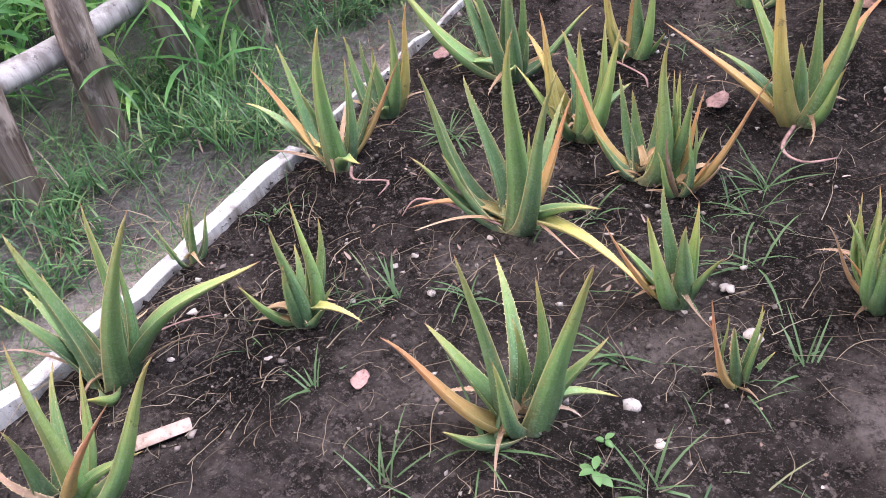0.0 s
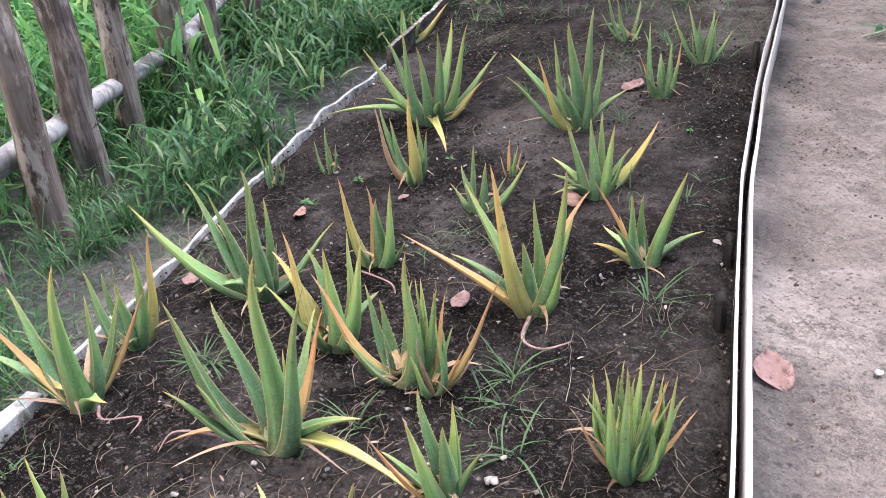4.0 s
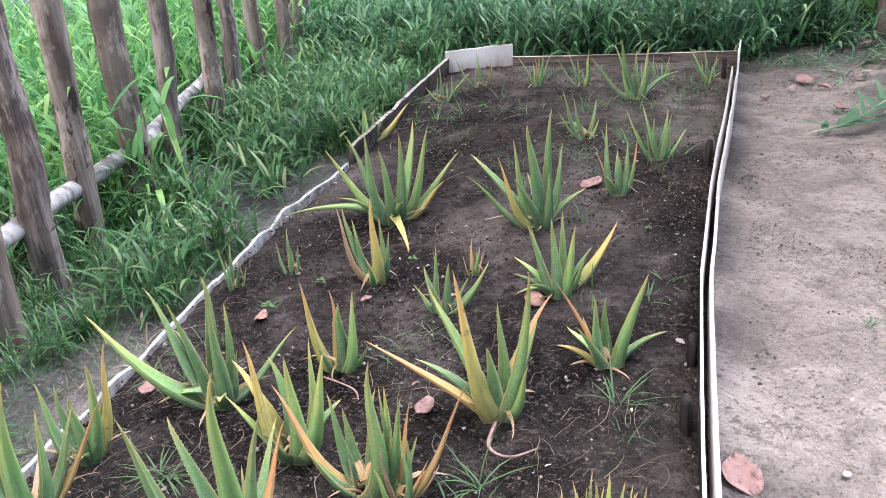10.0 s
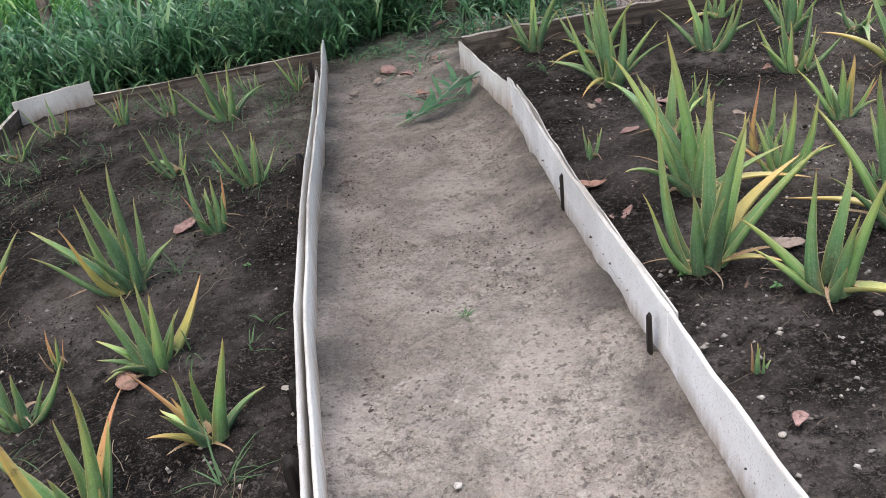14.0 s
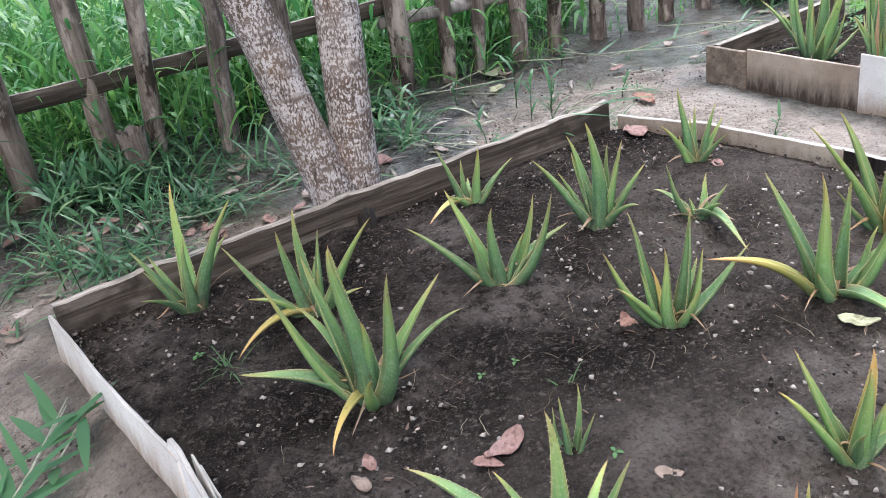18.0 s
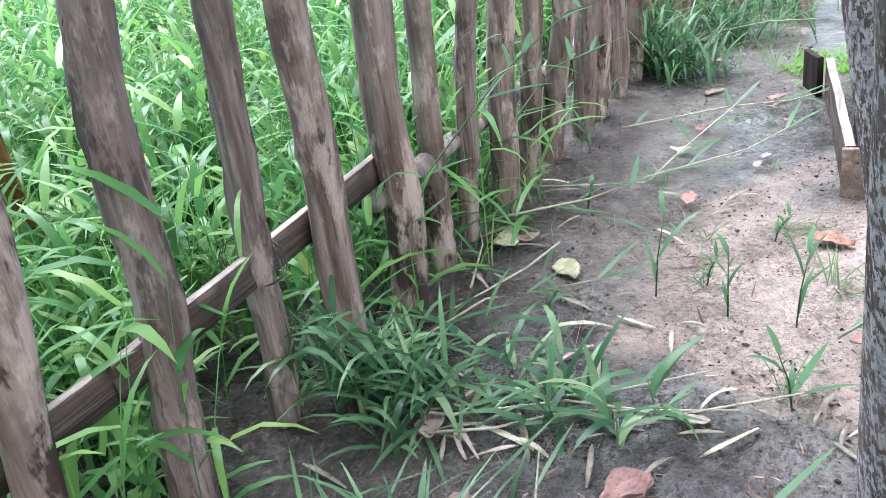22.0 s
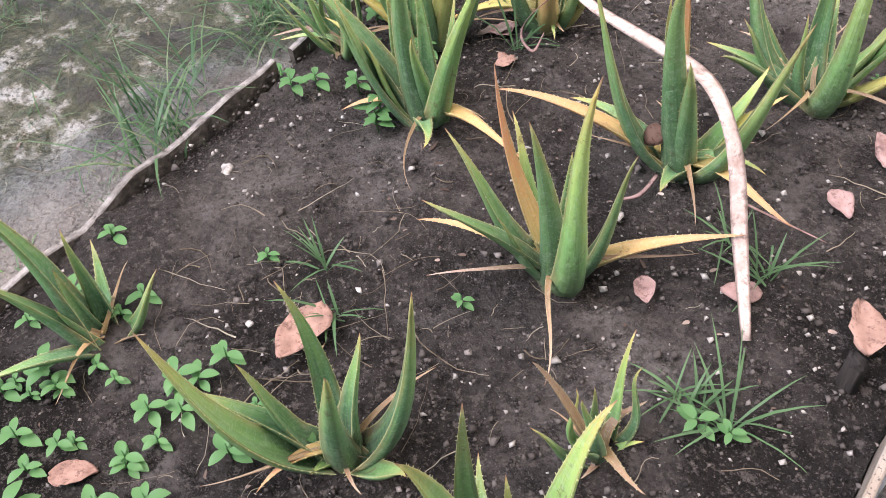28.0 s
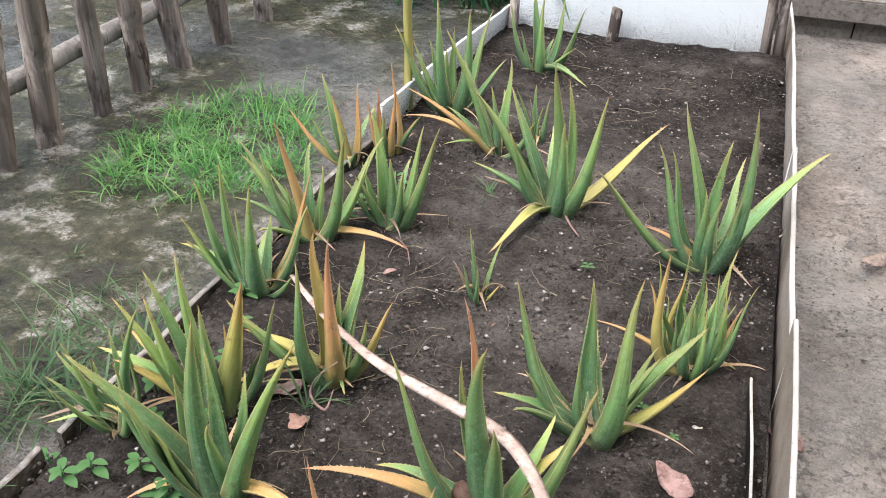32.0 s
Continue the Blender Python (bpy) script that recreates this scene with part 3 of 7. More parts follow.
# the west verge is darkened too
darkened = np.maximum(darkened, bump_step(-gx + 0.3 * wob, 1.66, 1.95) * 0.7)
ground = new("ground", mesh_of("ground", np.stack([gx, gy, gz], -1).reshape(-1, 3), quads, GROUND, attrs={"damp": damp_and_shade.ravel(), "moss": mossiness.ravel(), "dark_earth": darkened.ravel(), "silt_sheen": sheen_mask.ravel()}))
tagged(ground, "sandy trodden earth, damp and mossy towards the fences", "ground", kind="structure")


def soil_sheet(name, west, east, y0, y1, level, seed):
    """Loose dark soil that fills a bed between its edging boards."""
    n, m = int((y1 - y0) / 0.022), 80 if name != "soil_b" else 112
    yy = np.linspace(y0, y1, n)
    u = np.linspace(0, 1, m)
    w, e = (along(west, yy) if isinstance(west, list) else np.full(n, west)), (along(east, yy) if isinstance(east, list) else np.full(n, east))
    x = w[:, None] + (e - w)[:, None] * u[None]
    y = np.repeat(yy[:, None], m, 1)
    z = level + 0.03 * (value_noise(x, y, 2.2, seed) - 0.5) + 0.02 * (value_noise(x, y, 7, seed + 1) - 0.5)
    z = z + 0.012 * (value_noise(x, y, 22, seed + 2) - 0.4) + 0.012 * bump_step(value_noise(x, y, 30, seed + 3), 0.72, 1.0)
    z -= 0.02 * (np.exp(-(u[None] / 0.03) ** 2) + np.exp(-((1 - u[None]) / 0.03) ** 2))
    i = np.arange(n * m).reshape(n, m)
    q = np.stack([i[:-1, :-1], i[:-1, 1:], i[1:, 1:], i[1:, :-1]], -1).reshape(-1, 4)
    drift = value_noise(x, y, 1.5, seed + 5)
    # mask of the paler soil tone, placed bed by bed
    if name == "soil_b":
        dry = bump_step(x + 0.6 * (drift - 0.5), 1.15, 1.8) * bump_step(y, 0.3, 0.7) * bump_step(1.75 - y, 0.0, 0.6) * 0.9
        dry = np.maximum(dry, 0.5 * bump_step(x + 0.6 * (drift - 0.5), 2.1, 2.7) * bump_step(2.8 - y, 0.0, 0.5))
        dry = np.maximum(dry, 0.4 * bump_step(value_noise(x, y, 2.3, seed + 7), 0.35, 0.65) * bump_step(2.2 - y, 0.0, 0.7) * bump_step(y, 0.2, 1.0))
    elif name == "soil_c":
        dry = np.exp(-(((x - 4.82) / 0.62) ** 2 + ((y - 0.7) / 1.35) ** 2)) * (0.35 + 0.5 * bump_step(drift, 0.1, 0.5)) + 0.6 * np.exp(-(((x - 5.38) / 0.2) ** 2 + ((y - 2.5) / 0.3) ** 2))
    else:
        dry = bump_step(drift, 0.3, 0.65) * 0.85 * bump_step(y, 0.0, 1.4) + 0.25 * bump_step(drift, 0.45, 0.75) * bump_step(x, -1.1, -0.4)
    ob = new(name, mesh_of(name, np.stack([x, y, z], -1).reshape(-1, 3), q, SOIL, attrs={"dry": dry.ravel()}))
    return tagged(ob, "loose dark garden soil with crumbs and pale chips", "soil", kind="structure")


soil_sheet("soil_a", A_WEST, A_EAST, -4.4, 3.54, 0.06, 21)
soil_sheet("soil_b", B_WEST, B_EAST, -4.4, 2.985, 0.09, 31)
soil_sheet("soil_c", C_WEST, C_EAST, C_SOUTH, C_NORTH, 0.08, 41)

# ---- edging boards ----


def board(name, pts, z0, z1, thick, material, label, lean=0.0, wave=0.006, top=None, category="edging board", group="", chip=0.006, inner=None):
    """A sheet or plank standing on edge along the plan points pts, with a wavy top and worn edges."""
    p = [Vector((x, y, 0)) for x, y in pts]
    length = sum((b - a).length for a, b in zip(p, p[1:]))
    n = max(4, int(length / 0.05))
    line = []
    for i in range(n + 1):
        d = length * i / n
        for a, b in zip(p, p[1:]):
            if d <= (b - a).length + 1e-6:
                line.append((a.lerp(b, d / (b - a).length), (b - a).normalized()))
                break
            d -= (b - a).length
    bm = bmesh.new()
    rings = []
    seed = rng.random() * 50
    for i, (c, t) in enumerate(line):
        side = Vector((t.y, -t.x, 0))
        w = wave * (noise.noise((seed + i * 0.11, 0, 3)))
        h = z1 + chip * noise.noise((seed + i * 0.35, 5, 0)) * 1.5 + 0.004 * noise.noise((seed + i * 0.06, 9, 0))
        bev = min(0.003, thick * 0.25)
        row = []
        for off, z in ((-thick / 2, z0), (-thick / 2, (z0 + h) / 2), (-thick / 2, h - bev), (-thick / 2 + bev, h), (thick / 2 - bev, h), (thick / 2, h - bev), (thick / 2, (z0 + h) / 2), (thick / 2, z0)):
            row.append(bm.verts.new(c + side * (off + w * (z - z0) / (h - z0) + lean * (z - z0)) + Vector((0, 0, z))))
        rings.append(row)
    for a, b in zip(rings, rings[1:]):
        for j in range(7):
            bm.faces.new((a[j], a[j + 1], b[j + 1], b[j]))
    bm.faces.new(rings[0][::-1])
    bm.faces.new(rings[-1])
    bmesh.ops.recalc_face_normals(bm, faces=bm.faces)
    ob = link(name, bm, material, smooth=False)
    # faces that look up take the top material
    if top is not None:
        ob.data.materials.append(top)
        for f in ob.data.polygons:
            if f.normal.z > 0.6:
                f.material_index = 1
    if inner is not None:
        ob.data.materials.append(inner[0])
        for f in ob.data.polygons:
            if f.normal.z < 0.5 and f.normal.x * inner[1] > 0.5:
                f.material_index = len(ob.data.materials) - 1
    return tagged(ob, label, category, group)


def spans(line, cuts, dx=0.0):
    return [[(along(line, a) + dx, a)] + [(x + dx, y) for y, x in line if a < y < b] + [(along(line, b) + dx, b)] for a, b in cuts]


for pts in spans(A_EAST, [(-4.5, -1.62), (-1.66, -0.28), (-0.34, 0.95), (0.9, 2.2), (2.12, 3.62)], 0.0):
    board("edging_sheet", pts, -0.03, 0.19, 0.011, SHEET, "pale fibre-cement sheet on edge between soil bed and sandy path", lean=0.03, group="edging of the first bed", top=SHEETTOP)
# inner sheets, their bed side coloured near black
for pts in spans(A_EAST, [(-4.5, -0.26), (-0.46, 0.7), (0.72, 1.5), (1.42, 2.9)], -0.023):
    board("edging_sheet", pts, -0.02, 0.188, 0.009, SHEET, "pale fibre-cement inner sheet with a near-black bed-side face", lean=0.0, wave=0.003, group="edging of the first bed", top=SHEETTOP, inner=(DARKPEG, -1))
for pts in spans(A_WEST, [(-4.5, -1.16)]):
    board("edging_strip", pts, -0.03, 0.08, 0.05, WHITEWASH, "broad whitewashed plank half sunk beside the grass", wave=0.03, group="whitewashed strips", top=WHITEWASH, chip=0.02)
for pts in spans(A_WEST, [(-1.05, 0.1), (0.1, 1.42)]):
    board("edging_strip", pts, -0.03, 0.072, 0.015, WHITEWASH, "whitewashed wooden strip half sunk beside the grass", wave=0.012, group="whitewashed strips", top=WHITEWASH, chip=0.012)
for pts in spans(A_WEST, [(1.45, 2.35), (2.36, 3.42)]):
    board("edging_plank", pts, -0.03, 0.15, 0.024, PLANK, "grey weathered plank with a pale top edge", lean=0.12, group="planks of the first bed", top=PLANKTOP)
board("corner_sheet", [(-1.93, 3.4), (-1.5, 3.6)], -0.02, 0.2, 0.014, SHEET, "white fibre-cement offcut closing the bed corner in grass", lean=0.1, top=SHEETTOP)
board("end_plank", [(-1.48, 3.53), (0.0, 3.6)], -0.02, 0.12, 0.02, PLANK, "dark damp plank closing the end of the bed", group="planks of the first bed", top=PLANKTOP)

for pts in spans(B_WEST, [(-4.5, -0.16), (-0.24, 0.86), (0.8, 2.0)], 0.0):
    board("edging_sheet", pts, -0.03, 0.205, 0.014, SHEETNEW, "white fibre-cement sheet leaning beside the sandy path", lean=0.06, group="edging of the second bed", top=SHEETTOP, inner=(SHEETBROWN, 1))
for pts in spans(B_WEST, [(1.94, 2.95)], -0.01):
    board("edging_sheet", pts, -0.03, 0.185, 0.012, SHEET, "sand-stained fibre-cement sheet at the path end", lean=0.06, group="edging of the second bed", top=SHEETTOP)
for k_ in range(3):
    for pts in spans(B_WEST, [(-0.2, 1.98 - 0.04 * k_)], 0.018 + 0.013 * k_):
        board("edging_sheet", pts, -0.02, 0.19 - 0.006 * k_, 0.006, SHEET, "split layer of fibre-cement sheet, frayed at its end", wave=0.014, group="edging of the second bed", top=SHEETTOP)
board("end_plank", [(0.85, 2.985), (3.18, 3.0)], -0.03, 0.205, 0.034, PLANK, "thick brown plank with a pale worn top", group="planks of the second bed", top=PLANKTOP, chip=0.01)
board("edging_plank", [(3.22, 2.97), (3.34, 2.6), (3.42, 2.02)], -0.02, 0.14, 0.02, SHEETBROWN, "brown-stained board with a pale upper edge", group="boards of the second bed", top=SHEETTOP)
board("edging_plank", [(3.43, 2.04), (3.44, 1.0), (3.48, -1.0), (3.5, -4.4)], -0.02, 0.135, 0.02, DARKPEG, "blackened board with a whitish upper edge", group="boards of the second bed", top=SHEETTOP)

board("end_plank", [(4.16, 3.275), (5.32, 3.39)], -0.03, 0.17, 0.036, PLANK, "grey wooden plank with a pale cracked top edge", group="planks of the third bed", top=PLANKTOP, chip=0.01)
board("corner_peg", [(5.26, 3.43), (5.42, 3.5)], -0.02, 0.19, 0.03, DARKPEG, "dark broad wooden peg behind the plank end", category="peg")
board("edging_sheet", [(4.13, 3.05), (4.13, 2.36)], -0.03, 0.188, 0.014, SHEETBROWN, "brown-stained fibre-cement sheet with damp dark foot", group="edging of the third bed", chip=0.002, wave=0.002)
board("edging_plank", [(4.125, 3.3), (4.125, 3.055)], -0.03, 0.176, 0.022, BROWNPLANK, "short brown board at the bed corner", group="planks of the third bed", chip=0.004)
board("edging_sheet", [(4.118, 2.44), (4.118, 1.3)], -0.03, 0.25, 0.012, SHEETNEW, "white taller fibre-cement sheet with soil splashes", group="edging of the third bed", top=SHEETTOP, inner=(SHEETBROWN, 1))
board("edging_sheet", [(4.12, 1.36), (4.13, 0.2)], -0.03, 0.2, 0.014, SHEETNEW, "white fibre-cement sheet beside the sandy path", group="edging of the third bed", top=SHEETTOP, inner=(SHEETBROWN, 1))
board("edging_sheet", [(4.135, 0.24), (4.15, -0.7), (4.18, -1.55)], -0.03, 0.2, 0.014, SHEETNEW, "white fibre-cement sheet beside the sandy path", group="edging of the third bed", top=SHEETTOP, inner=(SHEETBROWN, 1))
board("inner_sheet", [(4.15, 2.2), (4.19, 1.4)], -0.02, 0.125, 0.007, SHEETNEW, "narrow white inner sheet with a broken end", group="edging of the third bed", top=SHEETTOP, inner=(DARKPEG, 1))
for a, b in (((5.59, 3.3), (5.62, 2.15)), ((5.61, 2.1), (5.6, 1.2)), ((5.6, 1.18), (5.57, 0.3))):
    board("edging_strip", [a, b], -0.02, 0.1, 0.017, PLANK, "low weathered wooden strip half buried in soil", wave=0.03, group="strips of the third bed", top=RAIL, chip=0.014)
board("edging_sheet", [(5.6, 0.4), (5.56, -0.35), (5.5, -1.0)], -0.02, 0.2, 0.014, ROUGHWHITE, "white speckled sheet on edge behind aloes", lean=0.12, group="edging of the third bed")
board("end_sheet", [(5.48, -1.02), (4.27, -1.13)], -0.02, 0.56, 0.016, ROUGHWHITE, "tall white sheet speckled with splashed soil", group="edging of the third bed")


def peg(x, y, z1, w, d, turn, material, label):
    bm = bmesh.new()
    bmesh.ops.create_cube(bm, size=1)
    for v in bm.verts:
        s = 1.0 if v.co.z < 0 else 0.86
        v.co = Vector((v.co.x * w * s, v.co.y * d * s, (v.co.z + 0.5) * (z1 + 0.1) - 0.1 + (0.012 * v.co.x if v.co.z > 0 else 0)))
    bmesh.ops.bevel(bm, geom=bm.edges[:], offset=min(w, d) * 0.16, segments=2, affect="EDGES")
    for v in bm.verts:
        v.co += Vector((noise.noise(v.co * 40), noise.noise(v.co * 40 + Vector((5, 0, 0))), 0)) * 0.003
    ob = link("wooden_peg", bm, material)
    ob.matrix_world = pose(x, y, 0, rng.uniform(-4, 4), rng.uniform(-4, 4), turn)
    return tagged(ob, label, "peg", "pegs that hold the edging")


for x, y, z1, w, d, turn in [(-0.02, -0.46, 0.15, 0.06, 0.03, 90), (-0.037, -0.14, 0.14, 0.06, 0.03, 90), (-0.08, 1.57, 0.16, 0.05, 0.03, 85), (-0.07, 3.2, 0.17, 0.05, 0.03, 90)]:
    peg(x, y, z1, w, d, turn, DARKPEG, "black damp wooden peg against the edging sheet")
for x, y, z1, w, d, turn in [(4.24, 0.13, 0.16, 0.035, 0.05, 0), (4.28, 1.17, 0.15, 0.05, 0.04, 10), (4.97, -0.98, 0.24, 0.06, 0.03, 0), (5.45, -0.94, 0.25, 0.05, 0.04, 5), (4.26, -1.06, 0.5, 0.05, 0.04, 0), (4.2, -1.1, 0.45, 0.05, 0.03, 0)]:
    peg(x, y, z1, w, d, turn, POST, "grey squared wooden peg driven into the soil")
for y in (-0.18, 0.82):
    peg(0.925, y, 0.17, 0.012, 0.03, 0, DARKPEG, "thin rusty dark stake pinning the white sheet")
peg(4.215, 2.28, 0.15, 0.04, 0.04, 0, DARKPEG, "dark damp wooden peg behind the white sheet")
peg(1.95, 2.93, 0.15, 0.07, 0.06, 20, DARKPEG, "dark broken wood stump against the plank")

# ---- posts, rails, tree ----


def limb(bm, pts, radii, sides=12, rough=0.12, seed=0.0, cap=True):
    """A bent tapering round shape through pts."""
    rings = []
    for i, (p, r) in enumerate(zip(pts, radii)):
        a, b = pts[max(0, i - 1)], pts[min(len(pts) - 1, i + 1)]
        t = (Vector(b) - Vector(a)).normalized()
        u = t.orthogonal().normalized() if abs(t.z) < 0.9 else (Vector((0, 1, 0)).cross(t)).normalized()
        v = t.cross(u)
        ring = []
        for j in range(sides):
            an = 2 * math.pi * j / sides
            d = u * math.cos(an) + v * math.sin(an)
            k = 1 + rough * noise.noise(Vector((math.cos(an) * 1.3 + seed, math.sin(an) * 1.3, i * 0.45 + seed)))
            ring.append(bm.verts.new(Vector(p) + d * r * k))
        rings.append(ring)
    for a, b in zip(rings, rings[1:]):
        for j in range(sides):
            bm.faces.new((a[j], a[(j + 1) % sides], b[(j + 1) % sides], b[j]))
    if cap:
        bm.faces.new(rings[0][::-1])
        bm.faces.new(rings[-1])


def post(x, y, r, lx, ly, group, shaggy=None, h=None):
    """A crooked branch set in the ground; lx and ly: how far it leans for each metre of height."""
    bm = bmesh.new()
    s = rng.random() * 100
    h = h or rng.uniform(1.3, 1.5)
    shaggy = rng.random() < 0.4 if shaggy is None else shaggy
    knots = [(rng.uniform(0.15, 0.95), rng.uniform(0, 6.28), rng.uniform(0.1, 0.24)) for _ in range(3)]
    n, sides = 34, 22
    rings = []
    for i in range(n + 1):
        z = -0.12 + (h + 0.12) * i / n
        cx = lx * z + 0.02 * (noise.noise((s, z * 2.4, 0)) - noise.noise((s, 0, 0)))
        cy = ly * z + 0.02 * (noise.noise((s, 7, z * 2.4)) - noise.noise((s, 7, 0)))
        ring = []
        for j in range(sides):
            an = 2 * math.pi * j / sides
            c, d = math.cos(an), math.sin(an)
            k = 1.06 - 0.1 * i / n + 0.16 * noise.noise((c * 1.2 + s, d * 1.2, z * 2.2)) + 0.07 * noise.noise((c * 3 + s, d * 3, z * 7))
            if shaggy:
                k += -0.12 + 0.16 * abs(noise.noise((c * 4.5 + s, d * 4.5, z * 5))) + 0.1 * (1 if noise.noise((c * 3 - s, d * 3, z * 9)) > 0.12 else 0)
            for kz, ka, ks in knots:
                gap = abs((an - ka + math.pi) % (2 * math.pi) - math.pi)
                k += ks * math.exp(-((z / h - kz) / 0.022) ** 2 - (gap / 0.4) ** 2)
            ring.append(bm.verts.new((cx + c * r * k, cy + d * r * k, z)))
        rings.append(ring)
    for a, b in zip(rings, rings[1:]):
        for j in range(sides):
            bm.faces.new((a[j], a[(j + 1) % sides], b[(j + 1) % sides], b[j]))
    bm.faces.new(rings[0][::-1])
    bm.faces.new(rings[-1])
    ob = link("fence_post", bm, SHAGGY if shaggy else POST)
    ob.location = (x, y, 0)
    return tagged(ob, "fence post of rough branch with flaking dark bark" if shaggy else "smooth debarked grey-brown branch post of a rustic fence", "fence post", group)


def rail(a, b, r, name="fence_rail", flat=False, wood=None, ties=()):
    va, vb = Vector(a), Vector(b)
    n = max(6, int((vb - va).length / 0.12))
    bm = bmesh.new()
    s = rng.random() * 90
    if flat:
        d = (vb - va).normalized()
        up = Vector((0, 0, 1))
        side = d.cross(up)
        rows = []
        for i in range(n + 1):
            c = va.lerp(vb, i / n) + up * 0.006 * noise.noise((s, i * 0.3, 0))
            rows.append([bm.verts.new(c + side * sx * 0.012 + up * sz * r) for sx, sz in ((-1, -1), (-1, 0.95), (-0.7, 1), (0.7, 1), (1, 0.95), (1, -1))])
        for p, q in zip(rows, rows[1:]):
            for j in range(6):
                bm.faces.new((p[j], p[(j + 1) % 6], q[(j + 1) % 6], q[j]))
        bm.faces.new(rows[0][::-1])
        bm.faces.new(rows[-1])
    else:
        pts = [va.lerp(vb, i / n) + Vector((0, 0.01 * noise.noise((s, i * 0.4, 0)), 0.014 * noise.noise((s, 4, i * 0.4)))) for i in range(n + 1)]
        limb(bm, pts, [r * (1 - 0.12 * i / n) for i in range(n + 1)], 12, 0.12, s)
    ob = link(name, bm, wood or (PLANK if flat else RAIL))
    for px, py in ties:
        f = max(0.0, min(1.0, ((Vector((px, py, 0)) - va).dot(vb - va)) / (vb - va).length_squared))
        c, d = va.lerp(vb, f), (vb - va).normalized()
        out = Vector((px, py, c.z)) - c
        bw = bmesh.new()
        for turn in range(3):
            loop = []
            for q in range(17):
                an = 2 * math.pi * q / 16
                loop.append(c + out * 0.5 + d * (0.012 * (turn - 1) + 0.02 * math.sin(an)) + out.normalized() * math.cos(an) * (out.length * 0.5 + r + 0.035) + Vector((0, 0, 1)) * math.sin(an) * (r + 0.012 + 0.003 * turn))
            limb(bw, loop, [0.0016] * 17, 5, 0, turn)
        link("wire_tie", bw, WIRE, ob, "thin grey wire wound round rail and post")
    if flat:
        ob.data.materials.append(PLANKTOP)
        for f in ob.data.polygons:
            if f.normal.z > 0.5:
                f.material_index = 1
    return tagged(ob, "flat dark sawn plank rail with a pale top edge" if flat else "pale grey round pole rail fixed to fence posts", "fence rail", "rails of the fence")


WEST = [(-2.16, -2.2, 0.05, 0.04, 0.03, 0), (-2.2, -1.92, 0.05, 0.05, 0.04, 1), (-2.26, -1.64, 0.048, 0.04, 0.06, 0), (-2.33, -1.31, 0.052, 0.05, 0.09, 0), (-2.32, -0.99, 0.05, 0.05, 0.05, 1), (-2.3, -0.68, 0.046, 0.03, 0.03, 0), (-2.3, -0.36, 0.055, 0.03, 0.02, 0), (-2.45, 0.04, 0.062, 0.02, 0.03, 1), (-2.556, 0.408, 0.055, 0.043, 0.039, 0), (-2.609, 0.833, 0.064, 0.026, 0.016, 0), (-2.658, 1.195, 0.046, 0.071, 0.044, 1), (-2.837, 1.865, 0.053, 0.044, 0.027, 0),
        (-2.92, 2.25, 0.046, 0.03, 0.03, 1), (-3.02, 2.72, 0.05, 0.04, 0.0, 0), (-3.12, 3.3, 0.05, 0.03, 0.03, 1), (-3.3, 3.85, 0.055, 0.02, 0.0, 0), (-3.45, 4.3, 0.05, 0.0, 0.03, 1)]
for x, y, r, lx, ly, rough in WEST:
    post(x, y, r, lx, ly, "posts of the west fence", bool(rough))
rail((-2.3, -2.4, 0.32), (-2.42, -0.2, 0.32), 0.042, wood=PALERAIL, ties=((-2.32, -0.99), (-2.33, -1.31)))
rail((-2.43, -0.45, 0.29), (-2.66, 1.1, 0.31), 0.042, wood=PALERAIL, ties=((-2.45, 0.04),))
rail((-2.68, 1.0, 0.3), (-3.3, 2.9, 0.34), 0.036, wood=PALERAIL)
NORTH = [(-2.6, 5.3, 0.05, 0, 0, 1), (-2.2, 5.25, 0.045, 0.03, 0, 0), (-1.8, 5.2, 0.05, 0.02, 0, 1), (-1.4, 5.12, 0.05, -0.02, 0, 0), (-0.95, 5.05, 0.045, 0.03, 0, 0), (-0.6, 4.97, 0.05, 0, 0, 1), (-0.24, 4.88, 0.048, 0.03, -0.03, 0), (0.14, 4.75, 0.05, 0.0, -0.05, 0), (0.52, 4.7, 0.055, 0.03, -0.08, 1),
         (0.974, 4.69, 0.06, 0.038, -0.1, 0), (1.4, 4.671, 0.058, 0.012, -0.003, 0), (1.614, 4.62, 0.046, 0.078, -0.1, 0), (1.976, 4.58, 0.052, 0.094, -0.018, 1), (2.426, 4.654, 0.042, -0.03, -0.115, 1), (2.654, 4.553, 0.052, -0.042, -0.071, 0), (3.021, 4.545, 0.06, 0.019, -0.025, 0), (3.35, 4.57, 0.044, 0.024, -0.039, 0),
         (3.56, 4.558, 0.037, 0.043, -0.095, 1), (3.829, 4.511, 0.052, -0.034, -0.1, 0), (4.096, 4.512, 0.042, -0.03, -0.136, 0), (4.446, 4.509, 0.05, -0.06, -0.15, 0), (4.725, 4.444, 0.055, -0.1, -0.13, 1), (4.98, 4.44, 0.05, -0.05, -0.1, 0), (5.3, 4.42, 0.05, 0, -0.05, 1), (5.6, 4.4, 0.048, 0.02, -0.04, 0), (5.92, 4.4, 0.05, -0.02, 0, 0), (6.25, 4.38, 0.05, 0.03, 0, 1), (6.55, 4.36, 0.046, 0, 0, 0), (6.9, 4.34, 0.05, 0.02, 0, 0), (7.3, 4.3, 0.05, 0, 0, 1), (7.7, 4.3, 0.05, 0, 0, 0)]
for x, y, r, lx, ly, rough in NORTH:
    post(x, y, r, lx, ly, "posts of the north fence", bool(rough))
